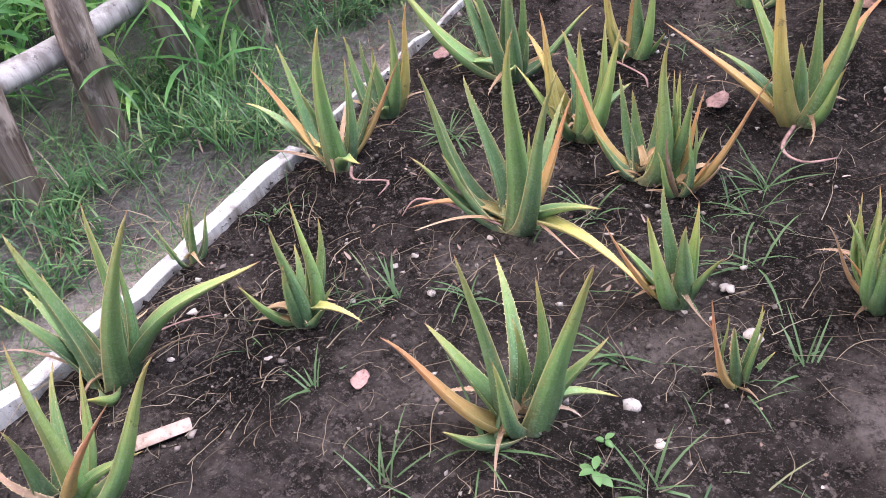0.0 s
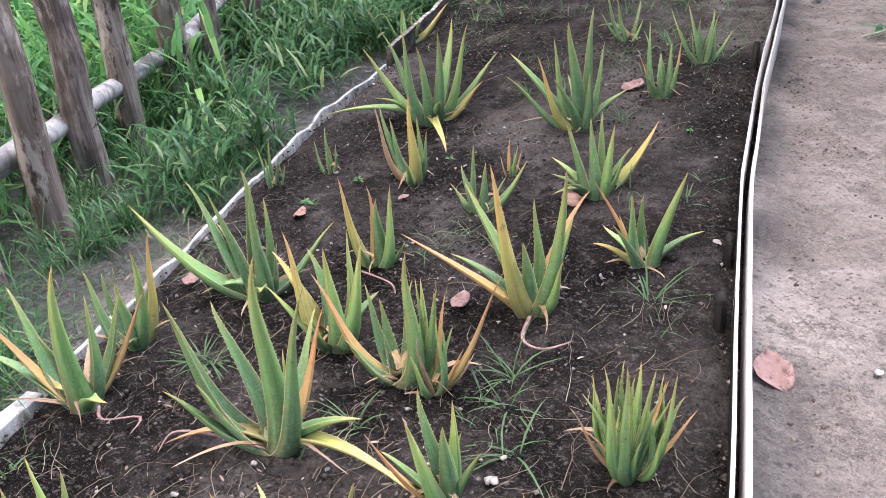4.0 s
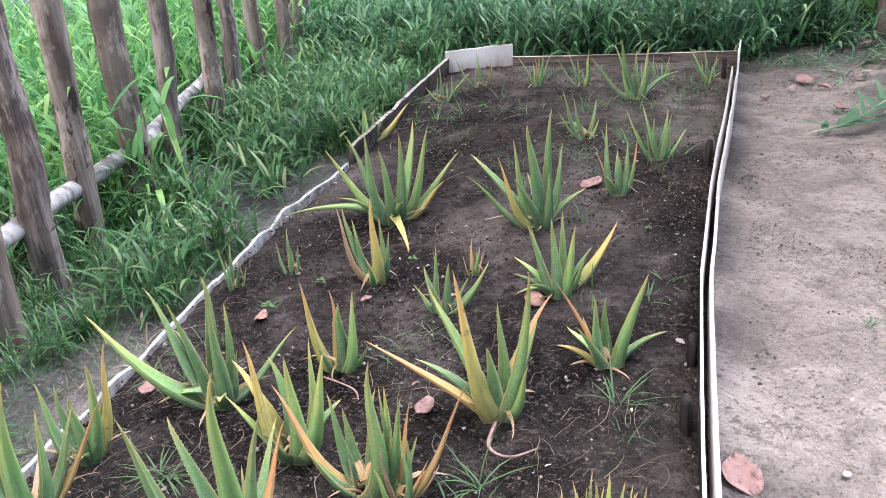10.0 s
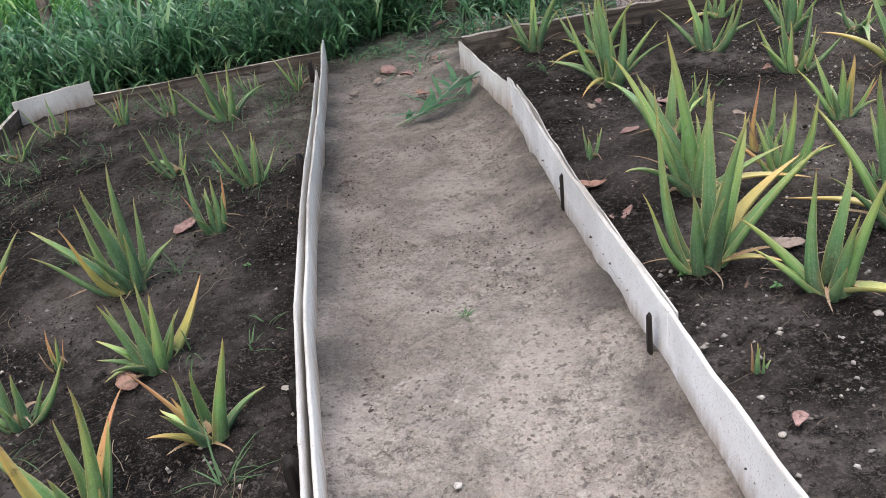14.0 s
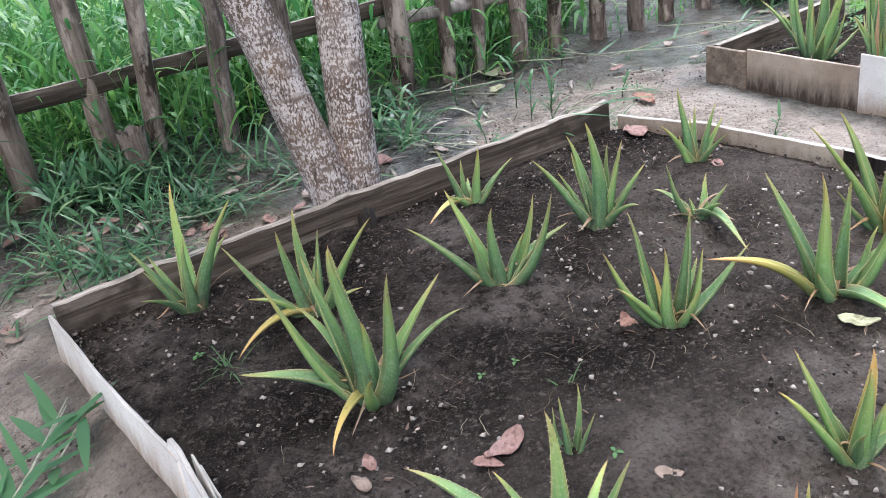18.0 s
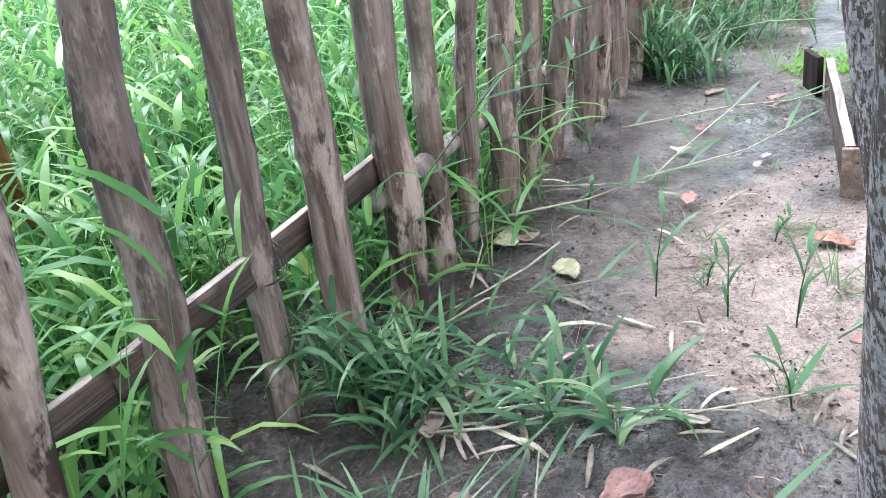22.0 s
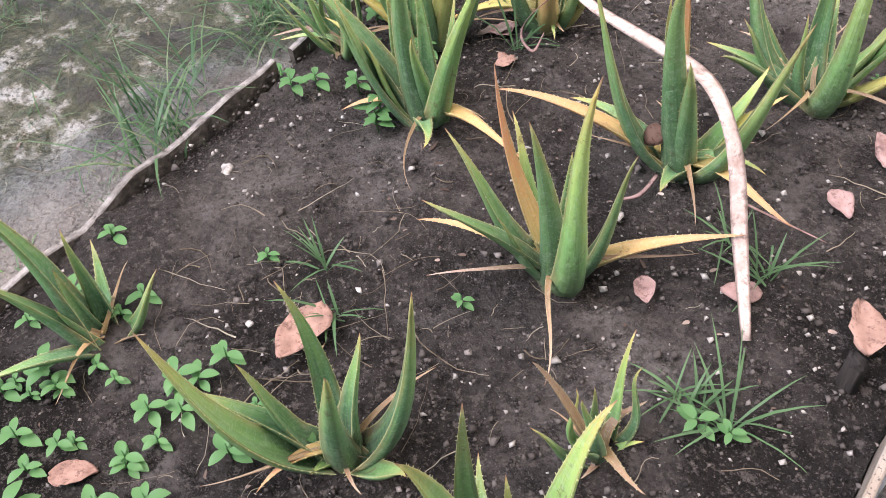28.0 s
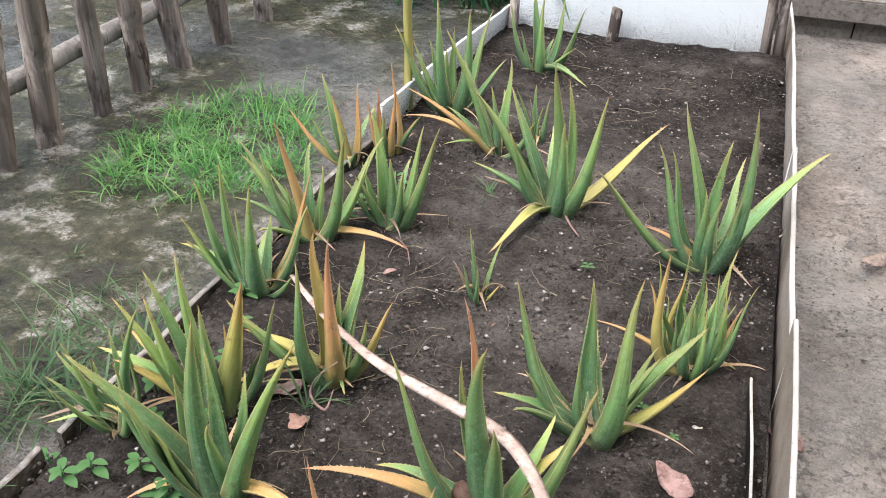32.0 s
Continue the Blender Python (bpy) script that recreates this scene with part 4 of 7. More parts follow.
rail((-0.3, 4.97, 0.52), (1.0, 4.65, 0.52), 0.035)
rail((0.6, 4.66, 0.5), (2.1, 4.61, 0.49), 0.045, flat=True)
rail((1.9, 4.6, 0.5), (3.1, 4.57, 0.52), 0.045, flat=True, ties=((2.426, 4.65),))
rail((2.95, 4.57, 0.43), (4.5, 4.55, 0.36), 0.036)
rail((4.4, 4.54, 0.36), (6.3, 4.46, 0.4), 0.036)
rail((6.2, 4.46, 0.4), (7.8, 4.36, 0.4), 0.036)
for y, r, lx, ly, rough in ((4.0, 0.045, 0, 0, 0), (3.6, 0.05, 0, 0, 1), (3.1, 0.045, 0.02, 0, 0), (2.65, 0.045, 0, 0.02, 0), (2.2, 0.05, 0, 0, 1), (1.75, 0.045, -0.02, 0, 0), (1.35, 0.045, -0.05, -0.05, 0), (1.01, 0.043, -0.088, -0.089, 0), (0.778, 0.047, -0.066, -0.063, 0), (0.464, 0.04, -0.021, -0.019, 1), (0.199, 0.044, 0.006, 0.005, 0), (-0.1, 0.052, 0.069, 0.056, 1), (-0.45, 0.045, 0.02, 0, 0), (-0.85, 0.045, 0, 0, 0)):
    post(6.8, y, r, lx, ly, "posts of the east fence", bool(rough), 1.3)
rail((6.86, 1.5, 0.24), (6.88, -0.95, 0.29), 0.042)
rail((6.86, 4.2, 0.3), (6.86, 1.3, 0.26), 0.04)


def make_tree():
    base = new("twin_trunk_tree")
    base.location = (1.98, 3.14, 0)
    bm = bmesh.new()
    pts = [(-0.02, 0.03, -0.1), (-0.03, 0.01, 0.03), (-0.042, -0.005, 0.15), (-0.085, -0.006, 0.3), (-0.13, 0.004, 0.5), (-0.186, 0.024, 0.8), (-0.29, 0.042, 1.2), (-0.4, 0.08, 1.7), (-0.52, 0.09, 2.3), (-0.7, 0.0, 3.0), (-0.95, -0.1, 3.8)]
    limb(bm, pts, [0.15, 0.114, 0.1, 0.09, 0.084, 0.08, 0.077, 0.074, 0.066, 0.052, 0.035], 24, 0.12, 2.0)
    part("trunk", bm, BARK, base, "grey leaning trunk mottled with pale lichen")
    bm = bmesh.new()
    pts = [(0.04, 0.03, -0.1), (0.04, 0.02, 0.03), (0.045, -0.005, 0.15), (0.05, -0.02, 0.3), (0.07, -0.015, 0.5), (0.105, 0.01, 0.8), (0.155, 0.08, 1.2), (0.22, 0.12, 1.8), (0.3, 0.0, 2.6), (0.5, -0.2, 3.6)]
    limb(bm, pts, [0.13, 0.1, 0.09, 0.085, 0.082, 0.08, 0.078, 0.072, 0.06, 0.04], 24, 0.12, 9.0)
    part("trunk", bm, BARK, base, "brown trunk with reddish and pale lichen")
    ends = []
    for o, d in (((-0.95, -0.2, 3.7), (-1, -0.3, 1.2)), ((-0.7, -0.1, 2.9), (0.5, 1, 1)), ((0.5, -0.3, 3.5), (0.8, -0.6, 1.1)), ((0.3, 0.0, 2.55), (0.6, 0.9, 1)), ((-0.6, 0.04, 2.6), (-0.9, 0.7, 0.7))):
        bm = bmesh.new()
        v = Vector(d).normalized()
        pts = [Vector(o) + v * s + Vector((0.1 * noise.noise((s, 1, o[0])), 0.1 * noise.noise((s, 5, o[0])), 0.06 * s * s)) for s in (0, 0.3, 0.7, 1.1, 1.5)]
        limb(bm, pts, [0.045, 0.036, 0.028, 0.02, 0.01], 8, 0.15, o[0])
        part("branch", bm, BARK, base)
        ends += pts[2:]
    # unseen crown, enlarged and shifted north-west to shade the verge below
    c = np.array([list(e) for e in ends])
    n = 8000
    at = c[rng.integers(0, len(c), n)] + rng.normal(0, 0.6, (n, 3)) * np.array([1.5, 1.5, 0.6]) + np.array([-0.3, 0.8, 0.3])
    keep = at[:, 2] > 2.7
    blades("crown", at[keep], rng.uniform(0, 6.28, keep.sum()), rng.uniform(0.1, 0.19, keep.sum()), rng.uniform(0.04, 0.065, keep.sum()), rng.uniform(0.7, 1.7, keep.sum()), rng.uniform(0.2, 0.9, keep.sum()), DARKGRASS, parent=base)
    tagged(base, "tree with two lichen-spotted trunks beside the wooden plank", "tree")


def blades(name, at, az, length, width, lean, droop, material, parent=None, fold=0.0):
    """Many tapering bent blades in one mesh; lean and droop in radians from the upright."""
    n = len(at)
    st = np.array([0, 0.28, 0.56, 0.8, 1.0])
    prof = np.array([0.55, 1.0, 0.85, 0.5, 0.0])
    at, az, length, width, lean, droop = (np.asarray(v, float) for v in (at, az, length, width, lean, droop))
    d = np.stack([np.cos(az), np.sin(az)], -1)
    side = np.stack([-d[:, 1], d[:, 0]], -1)
    pos = [at]
    for a, b in zip(st, st[1:]):
        th = lean + droop * (a + b) / 2
        step = (b - a) * length
        nxt = pos[-1].copy()
        nxt[:, :2] += d * (np.sin(th) * step)[:, None]
        nxt[:, 2] += np.cos(th) * step
        pos.append(nxt)
    verts = np.empty((n, 9, 3))
    uv = np.empty((n, 9, 2))
    for i in range(4):
        half = (width * prof[i] / 2)[:, None] * side
        verts[:, 2 * i], verts[:, 2 * i + 1] = pos[i], pos[i]
        verts[:, 2 * i, :2] -= half
        verts[:, 2 * i + 1, :2] += half
        uv[:, 2 * i], uv[:, 2 * i + 1] = (st[i], 0), (st[i], 1)
    verts[:, 8] = pos[4]
    uv[:, 8] = (1, 0.5)
    base = (np.arange(n) * 9)[:, None]
    quads4 = np.concatenate([base + np.array([[2 * i, 2 * i + 1, 2 * i + 3, 2 * i + 2]]) for i in range(3)])
    tri = base + np.array([[6, 7, 8]])
    me = mesh_of(name, verts.reshape(-1, 3), quads4.tolist() + tri.tolist(), material, uv.reshape(-1, 2))
    ob = new(name, me)
    if parent is not None:
        ob.parent = parent
    return ob


make_tree()

bm = bmesh.new()
limb(bm, [(0, 0, -0.1), (0.005, 0, 0.0), (0.0, 0.005, 0.1), (0.01, 0, 0.2), (0.012, 0, 0.27)], [0.08, 0.075, 0.068, 0.066, 0.07], 18, 0.25, 4.0, cap=False)
limb(bm, [(0.012, 0, 0.268), (0.012, 0, 0.2), (0.01, 0, 0.14)], [0.062, 0.045, 0.01], 18, 0.2, 8.0, cap=False)
for v in bm.verts:
    if v.co.z > 0.25:
        v.co.z += 0.05 * noise.noise((v.co.x * 40, v.co.y * 40, 2))
stump = link("tree_stump", bm, SHAGGY)
stump.location = (1.49, 4.49, 0)
tagged(stump, "short broken grey stump with a jagged top", "stump")

# ---- cane and husk in the third bed ----
bm = bmesh.new()
limb(bm, [(0, 0, -0.1)] + [(0.004 * (i % 2), 0.003 * i / 10, i * 0.14) for i in range(0, 10)], [0.017] * 11, 10, 0.1, 3.0)
cane = link("cane_stake", bm, BAMBOO)
cane.location = (5.57, 0.13, 0.04)
tagged(cane, "upright yellow-green cane stake among aloes", "stake")


def ribbon(name, pts, widths, material, label, category, sag=0.16):
    """A long dry leaf, hollow across, that lies over other things."""
    bm = bmesh.new()
    rows = []
    fine, wide = [], []
    for i in range(len(pts) - 1):
        p0, p1, p2, p3 = (Vector(pts[max(0, min(len(pts) - 1, i + k))]) for k in (-1, 0, 1, 2))
        for s in (0, 0.25, 0.5, 0.75):
            fine.append(0.5 * ((2 * p1) + (p2 - p0) * s + (2 * p0 - 5 * p1 + 4 * p2 - p3) * s * s + (3 * p1 - p0 - 3 * p2 + p3) * s ** 3))
            wide.append(widths[i] + (widths[i + 1] - widths[i]) * s)
    fine.append(Vector(pts[-1]))
    wide.append(widths[-1])
    for i, p in enumerate(fine):
        t = (fine[min(len(fine) - 1, i + 1)] - fine[max(0, i - 1)]).normalized()
        side = t.cross(Vector((0, 0, 1))).normalized()
        up = side.cross(t)
        w = wide[i] / 2
        tilt = 0.3 * math.sin(i * 0.35)
        row = []
        for u, lift in ((-1, 0.0), (-0.5, sag * 0.8), (0, sag), (0.5, sag * 0.8), (1, 0.0), (0.5, sag * 0.8 - 0.12), (0, sag - 0.14), (-0.5, sag * 0.8 - 0.12)):
            row.append(bm.verts.new(p + side * w * u * math.cos(tilt) + up * (w * lift + w * u * math.sin(tilt))))
        rows.append(row)
    for a, b in zip(rows, rows[1:]):
        for j in range(8):
            bm.faces.new((a[j], a[(j + 1) % 8], b[(j + 1) % 8], b[j]))
    bm.faces.new(rows[0][::-1])
    bm.faces.new(rows[-1])
    return tagged(link(name, bm, material), label, category)


ribbon("dry_husk", [(5.35, 1.50, 0.20), (5.17, 1.67, 0.24), (4.99, 1.78, 0.24), (4.82, 1.88, 0.28), (4.66, 1.98, 0.33), (4.58, 2.05, 0.34), (4.52, 2.10, 0.28), (4.46, 2.18, 0.18), (4.38, 2.30, 0.09)], [0.012, 0.026, 0.03, 0.028, 0.03, 0.032, 0.033, 0.028, 0.016], HUSK, "long pale dry leaf husk draped across aloe plants", "dry leaf")
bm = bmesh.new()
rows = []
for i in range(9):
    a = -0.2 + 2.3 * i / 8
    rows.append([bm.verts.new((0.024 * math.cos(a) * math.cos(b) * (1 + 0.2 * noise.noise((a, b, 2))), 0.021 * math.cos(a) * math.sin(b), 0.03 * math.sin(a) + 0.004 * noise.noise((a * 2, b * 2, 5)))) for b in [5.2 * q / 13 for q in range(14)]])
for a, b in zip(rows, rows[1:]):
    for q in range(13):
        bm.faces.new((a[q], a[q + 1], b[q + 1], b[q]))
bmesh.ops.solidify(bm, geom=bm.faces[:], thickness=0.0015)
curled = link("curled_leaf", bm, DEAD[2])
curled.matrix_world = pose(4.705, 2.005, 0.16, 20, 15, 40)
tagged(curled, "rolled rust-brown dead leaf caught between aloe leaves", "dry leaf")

# ---- low wall at the south end of the path ----
bm = bmesh.new()
lowwall = new("low_wall")
lowwall.location = (3.85, -1.78, 0)
tagged(lowwall, "low dark concrete kerb wall with two courses", "low wall")
for z0, z1, dy, n in ((-0.05, 0.1, 0.0, 2), (0.104, 0.22, 0.06, 3)):
    for i in range(n):
        bm = bmesh.new()
        w = 2.4 / n
        bmesh.ops.create_cube(bm, size=1, matrix=Matrix.LocRotScale((-1.2 + w * (i + 0.5), dy, (z0 + z1) / 2), None, (w - 0.008, 0.16, z1 - z0)))
        bmesh.ops.bevel(bm, geom=bm.edges[:], offset=0.008, segments=2, affect="EDGES")
        part("block", bm, CONCRETE, lowwall, smooth=False)

# ---- aloes ----


def leaf_mesh(az, el, length, width, code, thin, swell=1.0, arch=0.25):
    """One fleshy toothed leaf: hollow above, rounded below, from the heart of the plant to its tip."""
    a, e = radians(az), radians(el)
    h = Vector((math.cos(a), math.sin(a), 0))
    up = Vector((0, 0, 1))
    tip = h * math.cos(e) * length + up * math.sin(e) * length
    root = h * min(0.03, width * 0.45) - up * 0.02
    side = Vector((-h.y, h.x, 0))
    d = tip - root
    sway = rng.uniform(-0.09, 0.09, 2) * (2.2 if code == "D" else 1.0)
    if el > 35 and rng.random() < arch:
        p1 = root + d * 0.34 - h * length * rng.uniform(0.02, 0.06) + up * length * rng.uniform(0.02, 0.06)
        p2 = root + d * 0.72 + up * length * rng.uniform(0.05, 0.1)
    elif el > 35:
        p1 = root + d * 0.3 + h * length * (0.08 + 0.1 * rng.random()) * swell - up * 0.05 * length
        p2 = root + d * 0.68 + h * length * rng.uniform(-0.06, 0.05) + up * length * rng.uniform(-0.01, 0.03)
    else:
        p1 = root + d * 0.3 + up * length * (0.15 + 0.1 * rng.random())
        p2 = root + d * 0.7 + up * length * (0.07 + 0.1 * rng.random())
    if el < 14:
        root.z = 0.012
        p1.z, p2.z, tip.z = max(p1.z, 0.04 + 0.13 * length), max(p2.z, 0.03 + 0.05 * length), max(tip.z, 0.012)
    p1, p2 = p1 + side * length * sway[0], p2 + side * length * sway[1]
    n = 14
    verts, uv, faces = [], [], []
    twist = rng.uniform(-0.35, 0.35) + (rng.uniform(-1.4, 1.4) if code == "D" else 0)
    fold = rng.uniform(0.4, 0.75)
    seed = rng.random() * 60
    centre, sides, ups, halfs = [], [], [], []
    for i in range(n):
        s = i / (n - 1)
        q = 1 - s
        p = root * q ** 3 + p1 * 3 * s * q * q + p2 * 3 * s * s * q + tip * s ** 3
        t = ((p1 - root) * q * q + (p2 - p1) * 2 * s * q + (tip - p2) * s * s).normalized()
        nu = t.cross(side).normalized()
        an = twist * s
        sd = side * math.cos(an) + nu * math.sin(an)
        nu = nu * math.cos(an) - side * math.sin(an)
        w = width / 2 * (1.16 - 1.1 * s if s < 0.12 else 1.03) * (1 - s ** 1.04) * (1 + 0.07 * noise.noise((seed, s * 5, 0))) + 0.0006
        th = thin * width * 0.30 * (1 - s ** 1.3) + 0.0006
        cup = fold * (1 - 0.45 * s)
        centre.append(p), sides.append(sd), ups.append(nu), halfs.append(w)
        for u, o, b in ((-1, cup, 0), (-0.55, cup * 0.36, 0), (0, 0.0, 0), (0.55, cup * 0.36, 0), (1, cup, 0), (0.62, cup * 0.25, 0.8), (0, 0, 1.15), (-0.62, cup * 0.25, 0.8)):
            verts.append(p + sd * w * u + nu * (w * o - th * b))
            uv.append((s, (u + 1) / 2 if b == 0 else 0.5 + 0.28 * u))
    for i in range(n - 1):
        for j in range(8):
            k1 = (j + 1) % 8
            faces.append((i * 8 + j, i * 8 + k1, i * 8 + 8 + k1, i * 8 + 8 + j))
    faces.append(tuple(range((n - 1) * 8, n * 8)))
    if width > 0.016:
        count = int(length / 0.013)
        for c in range(1, count):
            for sg in (-1, 1):
                s = (c + rng.uniform(-0.3, 0.3)) / count * 0.96
                f = s * (n - 1)
                i = min(int(f), n - 2)
                g = f - i
                p, sd, nu, w = centre[i].lerp(centre[i + 1], g), sides[i], ups[i], halfs[i] * (1 - g) + halfs[i + 1] * g
                t = (centre[i + 1] - centre[i]).normalized()
                z = (0.0028 + 0.03 * width) * (1 - 0.45 * s) * rng.uniform(0.6, 1.15)
                q = p + sd * sg * w * 0.97 + nu * w * fold * (1 - 0.45 * s)
                b = len(verts)
                verts += [q - t * z * 0.55, q + t * z * 0.45, q + sd * sg * z * 1.0 + t * z * 0.5]
                uv += [(s, 0.0 if sg < 0 else 1.0)] * 3
                faces.append((b, b + 1, b + 2))
    return mesh_of("leaf", [tuple(v) for v in verts], faces, ALOE[code], np.array(uv))


TONE_WORDS = {"G": "green", "L": "yellow-green", "Y": "yellow", "O": "orange", "D": "withered brown"}


def aloe(x, y, z, narrow, leaves):
    plant = new("aloe_plant")
    plant.location = (x, y, z)
    big = max(v[2] for v in leaves)
    heart = Vector((0, 0, 0))
    for az, el, length, code in leaves:
        width = min(0.07, 0.02 + 0.116 * length) * (0.66 if narrow else 1.0) * rng.uniform(0.88, 1.1)
        if code in "OD" or el < 14:
            width *= 0.75
        ob = new("leaf", leaf_mesh(az, el, length, width, code, 0.75 if code in "OD" else 1.0, 2.0 if narrow and len(leaves) > 9 else 1.0, 0.65 if 0.9 < x < 3.6 else 0.25))
        ob.parent = plant
        if code in "YOD":
            ob["label"] = {"Y": "yellowing aloe leaf", "O": "orange sun-scorched aloe leaf", "D": "withered brown aloe leaf"}[code]
    turn = rng.uniform(0, 360)
    for i in range((18 if narrow and len(leaves) > 9 else 3) if big > 0.2 else 2):
        ob = new("leaf", leaf_mesh(turn + i * 137, rng.uniform(60, 82) if narrow else rng.uniform(26, 70), big * rng.uniform(0.45, 0.8 if narrow else 0.7), min(0.05, 0.085 * big + 0.01) * (0.6 if narrow else 1), "GGL"[i % 3], 1.0, 2.2 if narrow else 1.0))
        ob.parent = plant
    for i in range(4 if big > 0.3 else 3 if big > 0.2 else 1):
        ob = new("leaf", leaf_mesh(turn + 60 + i * 97, rng.uniform(2, 22), big * rng.uniform(0.2, 0.5), rng.uniform(0.009, 0.02), "D", 0.4))
        ob.parent, ob["label"] = plant, "withered brown aloe leaf"
    kinds = [c for *_, c in leaves]
    hue = "mostly green" if sum(c in "GL" for c in kinds) > 0.75 * len(kinds) else "green and " + TONE_WORDS[max("YOD", key=kinds.count)]
    size = "large" if big > 0.42 else "medium" if big > 0.26 else "small"
    shape = "crowded thin" if narrow and len(leaves) > 9 else "toothed"
    return tagged(plant, f"{size} aloe with {hue} {shape} leaves in dark soil", "aloe", "aloes of the " + ("first" if x < 0.5 else "second" if x < 3.8 else "third") + " bed")


def fallen_leaf(x, y, size, tone, turn):
    """A curled dead tree leaf with a midrib."""
    bm = bmesh.new()
    n = 13
    s0 = rng.random() * 99
    curl, dish = rng.uniform(-0.3, 0.6), rng.uniform(-0.3, 0.55)
    rows = []
    wide = rng.uniform(0.23, 0.33)
    for i in range(n):
        s = i / (n - 1)
        w = size * wide * math.sin(math.pi * min(1, 0.03 + 0.95 * s ** 0.8)) ** 0.85 + 0.001
        row = []
        for u in (-1, -0.66, -0.33, 0, 0.33, 0.66, 1):
            zz = dish * w * abs(u) ** 1.5 + curl * size * (s - 0.5) ** 2 + 0.1 * size * noise.noise((s0, s * 3.5, u * 2)) + 0.03 * size * noise.noise((s0, s * 11, u * 6))
            ragged = 1 + (0.16 * noise.noise((s0, s * 4, u)) + 0.1 * noise.noise((s0 + 7, s * 14, u))) * abs(u)
            row.append(bm.verts.new(((s - 0.5) * size, u * w * ragged + 0.07 * size * math.sin(s * 3 + s0), zz)))
        rows.append(row)
    for a, b in zip(rows, rows[1:]):
        for j in range(6):
            bm.faces.new((a[j], a[j + 1], b[j + 1], b[j]))
    low = min(v.co.z for v in bm.verts)
    bmesh.ops.translate(bm, verts=bm.verts, vec=(0, 0, 0.003 - low))
    bmesh.ops.solidify(bm, geom=bm.faces[:], thickness=0.0012)
    ob = link("fallen_leaf", bm, DEAD[tone])
    ob.matrix_world = pose(x, y, bed_level(x, y) + 0.008, rng.uniform(-8, 8), rng.uniform(-8, 8), turn)
    word = ("pinkish", "tan", "rust-brown", "yellowing", "pale grey")[tone]
    return tagged(ob, f"curled {word} dead leaf lying on the {'soil' if bed_level(x, y) else 'ground'}", "fallen leaf", "fallen leaves")


def reed_leaf(x, y, size, turn):
    """A long pale withered reed leaf, folded along its rib and bent."""
    bm = bmesh.new()
    n, rows = 8, []
    s0, arch, sway = rng.random() * 99, rng.uniform(0.05, 0.3), rng.uniform(-0.25, 0.25)
    for i in range(n):
        f = i / (n - 1)
        w = size * 0.045 * math.sin(math.pi * (0.08 + 0.9 * f)) ** 0.7 + 0.0008
        tw = 0.9 * noise.noise((s0, f * 2, 0))
        row = []
        for u in (-1, 0, 1):
            row.append(bm.verts.new(((f - 0.5) * size, u * w * math.cos(tw) + sway * size * (f - 0.5) ** 2, arch * size * 4 * f * (1 - f) * 0.4 + u * w * math.sin(tw) + abs(u) * w * 0.4)))
        rows.append(row)
    for a, b in zip(rows, rows[1:]):
        for j in range(2):
            bm.faces.new((a[j], a[j + 1], b[j + 1], b[j]))
    low = min(v.co.z for v in bm.verts)
    bmesh.ops.translate(bm, verts=bm.verts, vec=(0, 0, 0.002 - low))
    bmesh.ops.solidify(bm, geom=bm.faces[:], thickness=0.0008)
    ob = link("withered_reed_leaf", bm, rng.choice([REEDLEAF, REEDLEAF, STALKPALE, DEAD[4]]))
    ob.matrix_world = pose(x, y, bed_level(x, y) + 0.006, rng.uniform(-6, 6), rng.uniform(-6, 6), turn)
    return tagged(ob, "long pale withered reed leaf lying on damp ground", "fallen leaf", "withered reed leaves")


def seedling(x, y, size):
    """A young broad-leaved weed: a stem with crossed pairs of oval leaves."""
    plant = new("weed_seedling")
    size *= 0.65
    z = bed_level(x, y)
    plant.location = (x, y, z)
    bm = bmesh.new()
    limb(bm, [(0, 0, -0.01), (0.002, 0.001, size * 0.4), (0.004, -0.002, size * 0.8)], [0.002, 0.0017, 0.001], 6, 0, 1)
    part("stem", bm, SPROUT, plant)
    tiers = 2 if size < 0.07 else 3
    for k in range(tiers):
        for j in range(2 if k < tiers - 1 else 3):
            az = k * 1.57 + j * (3.14 if k < tiers - 1 else 2.1) + rng.uniform(-0.4, 0.4)
            ln = size * rng.uniform(0.5, 0.75) * (1 - 0.12 * k)
            n = 6
            verts, uv, faces = [], [], []
            for i in range(n):
                s = i / (n - 1)
                w = ln * 0.27 * math.sin(math.pi * min(1, 0.06 + s * 0.93)) ** 0.75
                r, zz = ln * (0.08 + s), size * (0.35 + 0.25 * k) + ln * (0.35 * s - 0.4 * s * s)
                for u in (-1, 0, 1):
                    verts.append((math.cos(az) * r - math.sin(az) * w * u, math.sin(az) * r + math.cos(az) * w * u, zz + abs(u) * w * 0.25))
                    uv.append((s, (u + 1) / 2))
            for i in range(n - 1):
                for j2 in range(2):
                    faces.append((i * 3 + j2, i * 3 + j2 + 1, i * 3 + j2 + 4, i * 3 + j2 + 3))
            ob = new("leaf", mesh_of("leaf", verts, faces, SPROUT, np.array(uv)))
            ob.parent = plant
    return tagged(plant, "bright green broad-leaved weed seedling growing from earth", "weed", "weed seedlings")


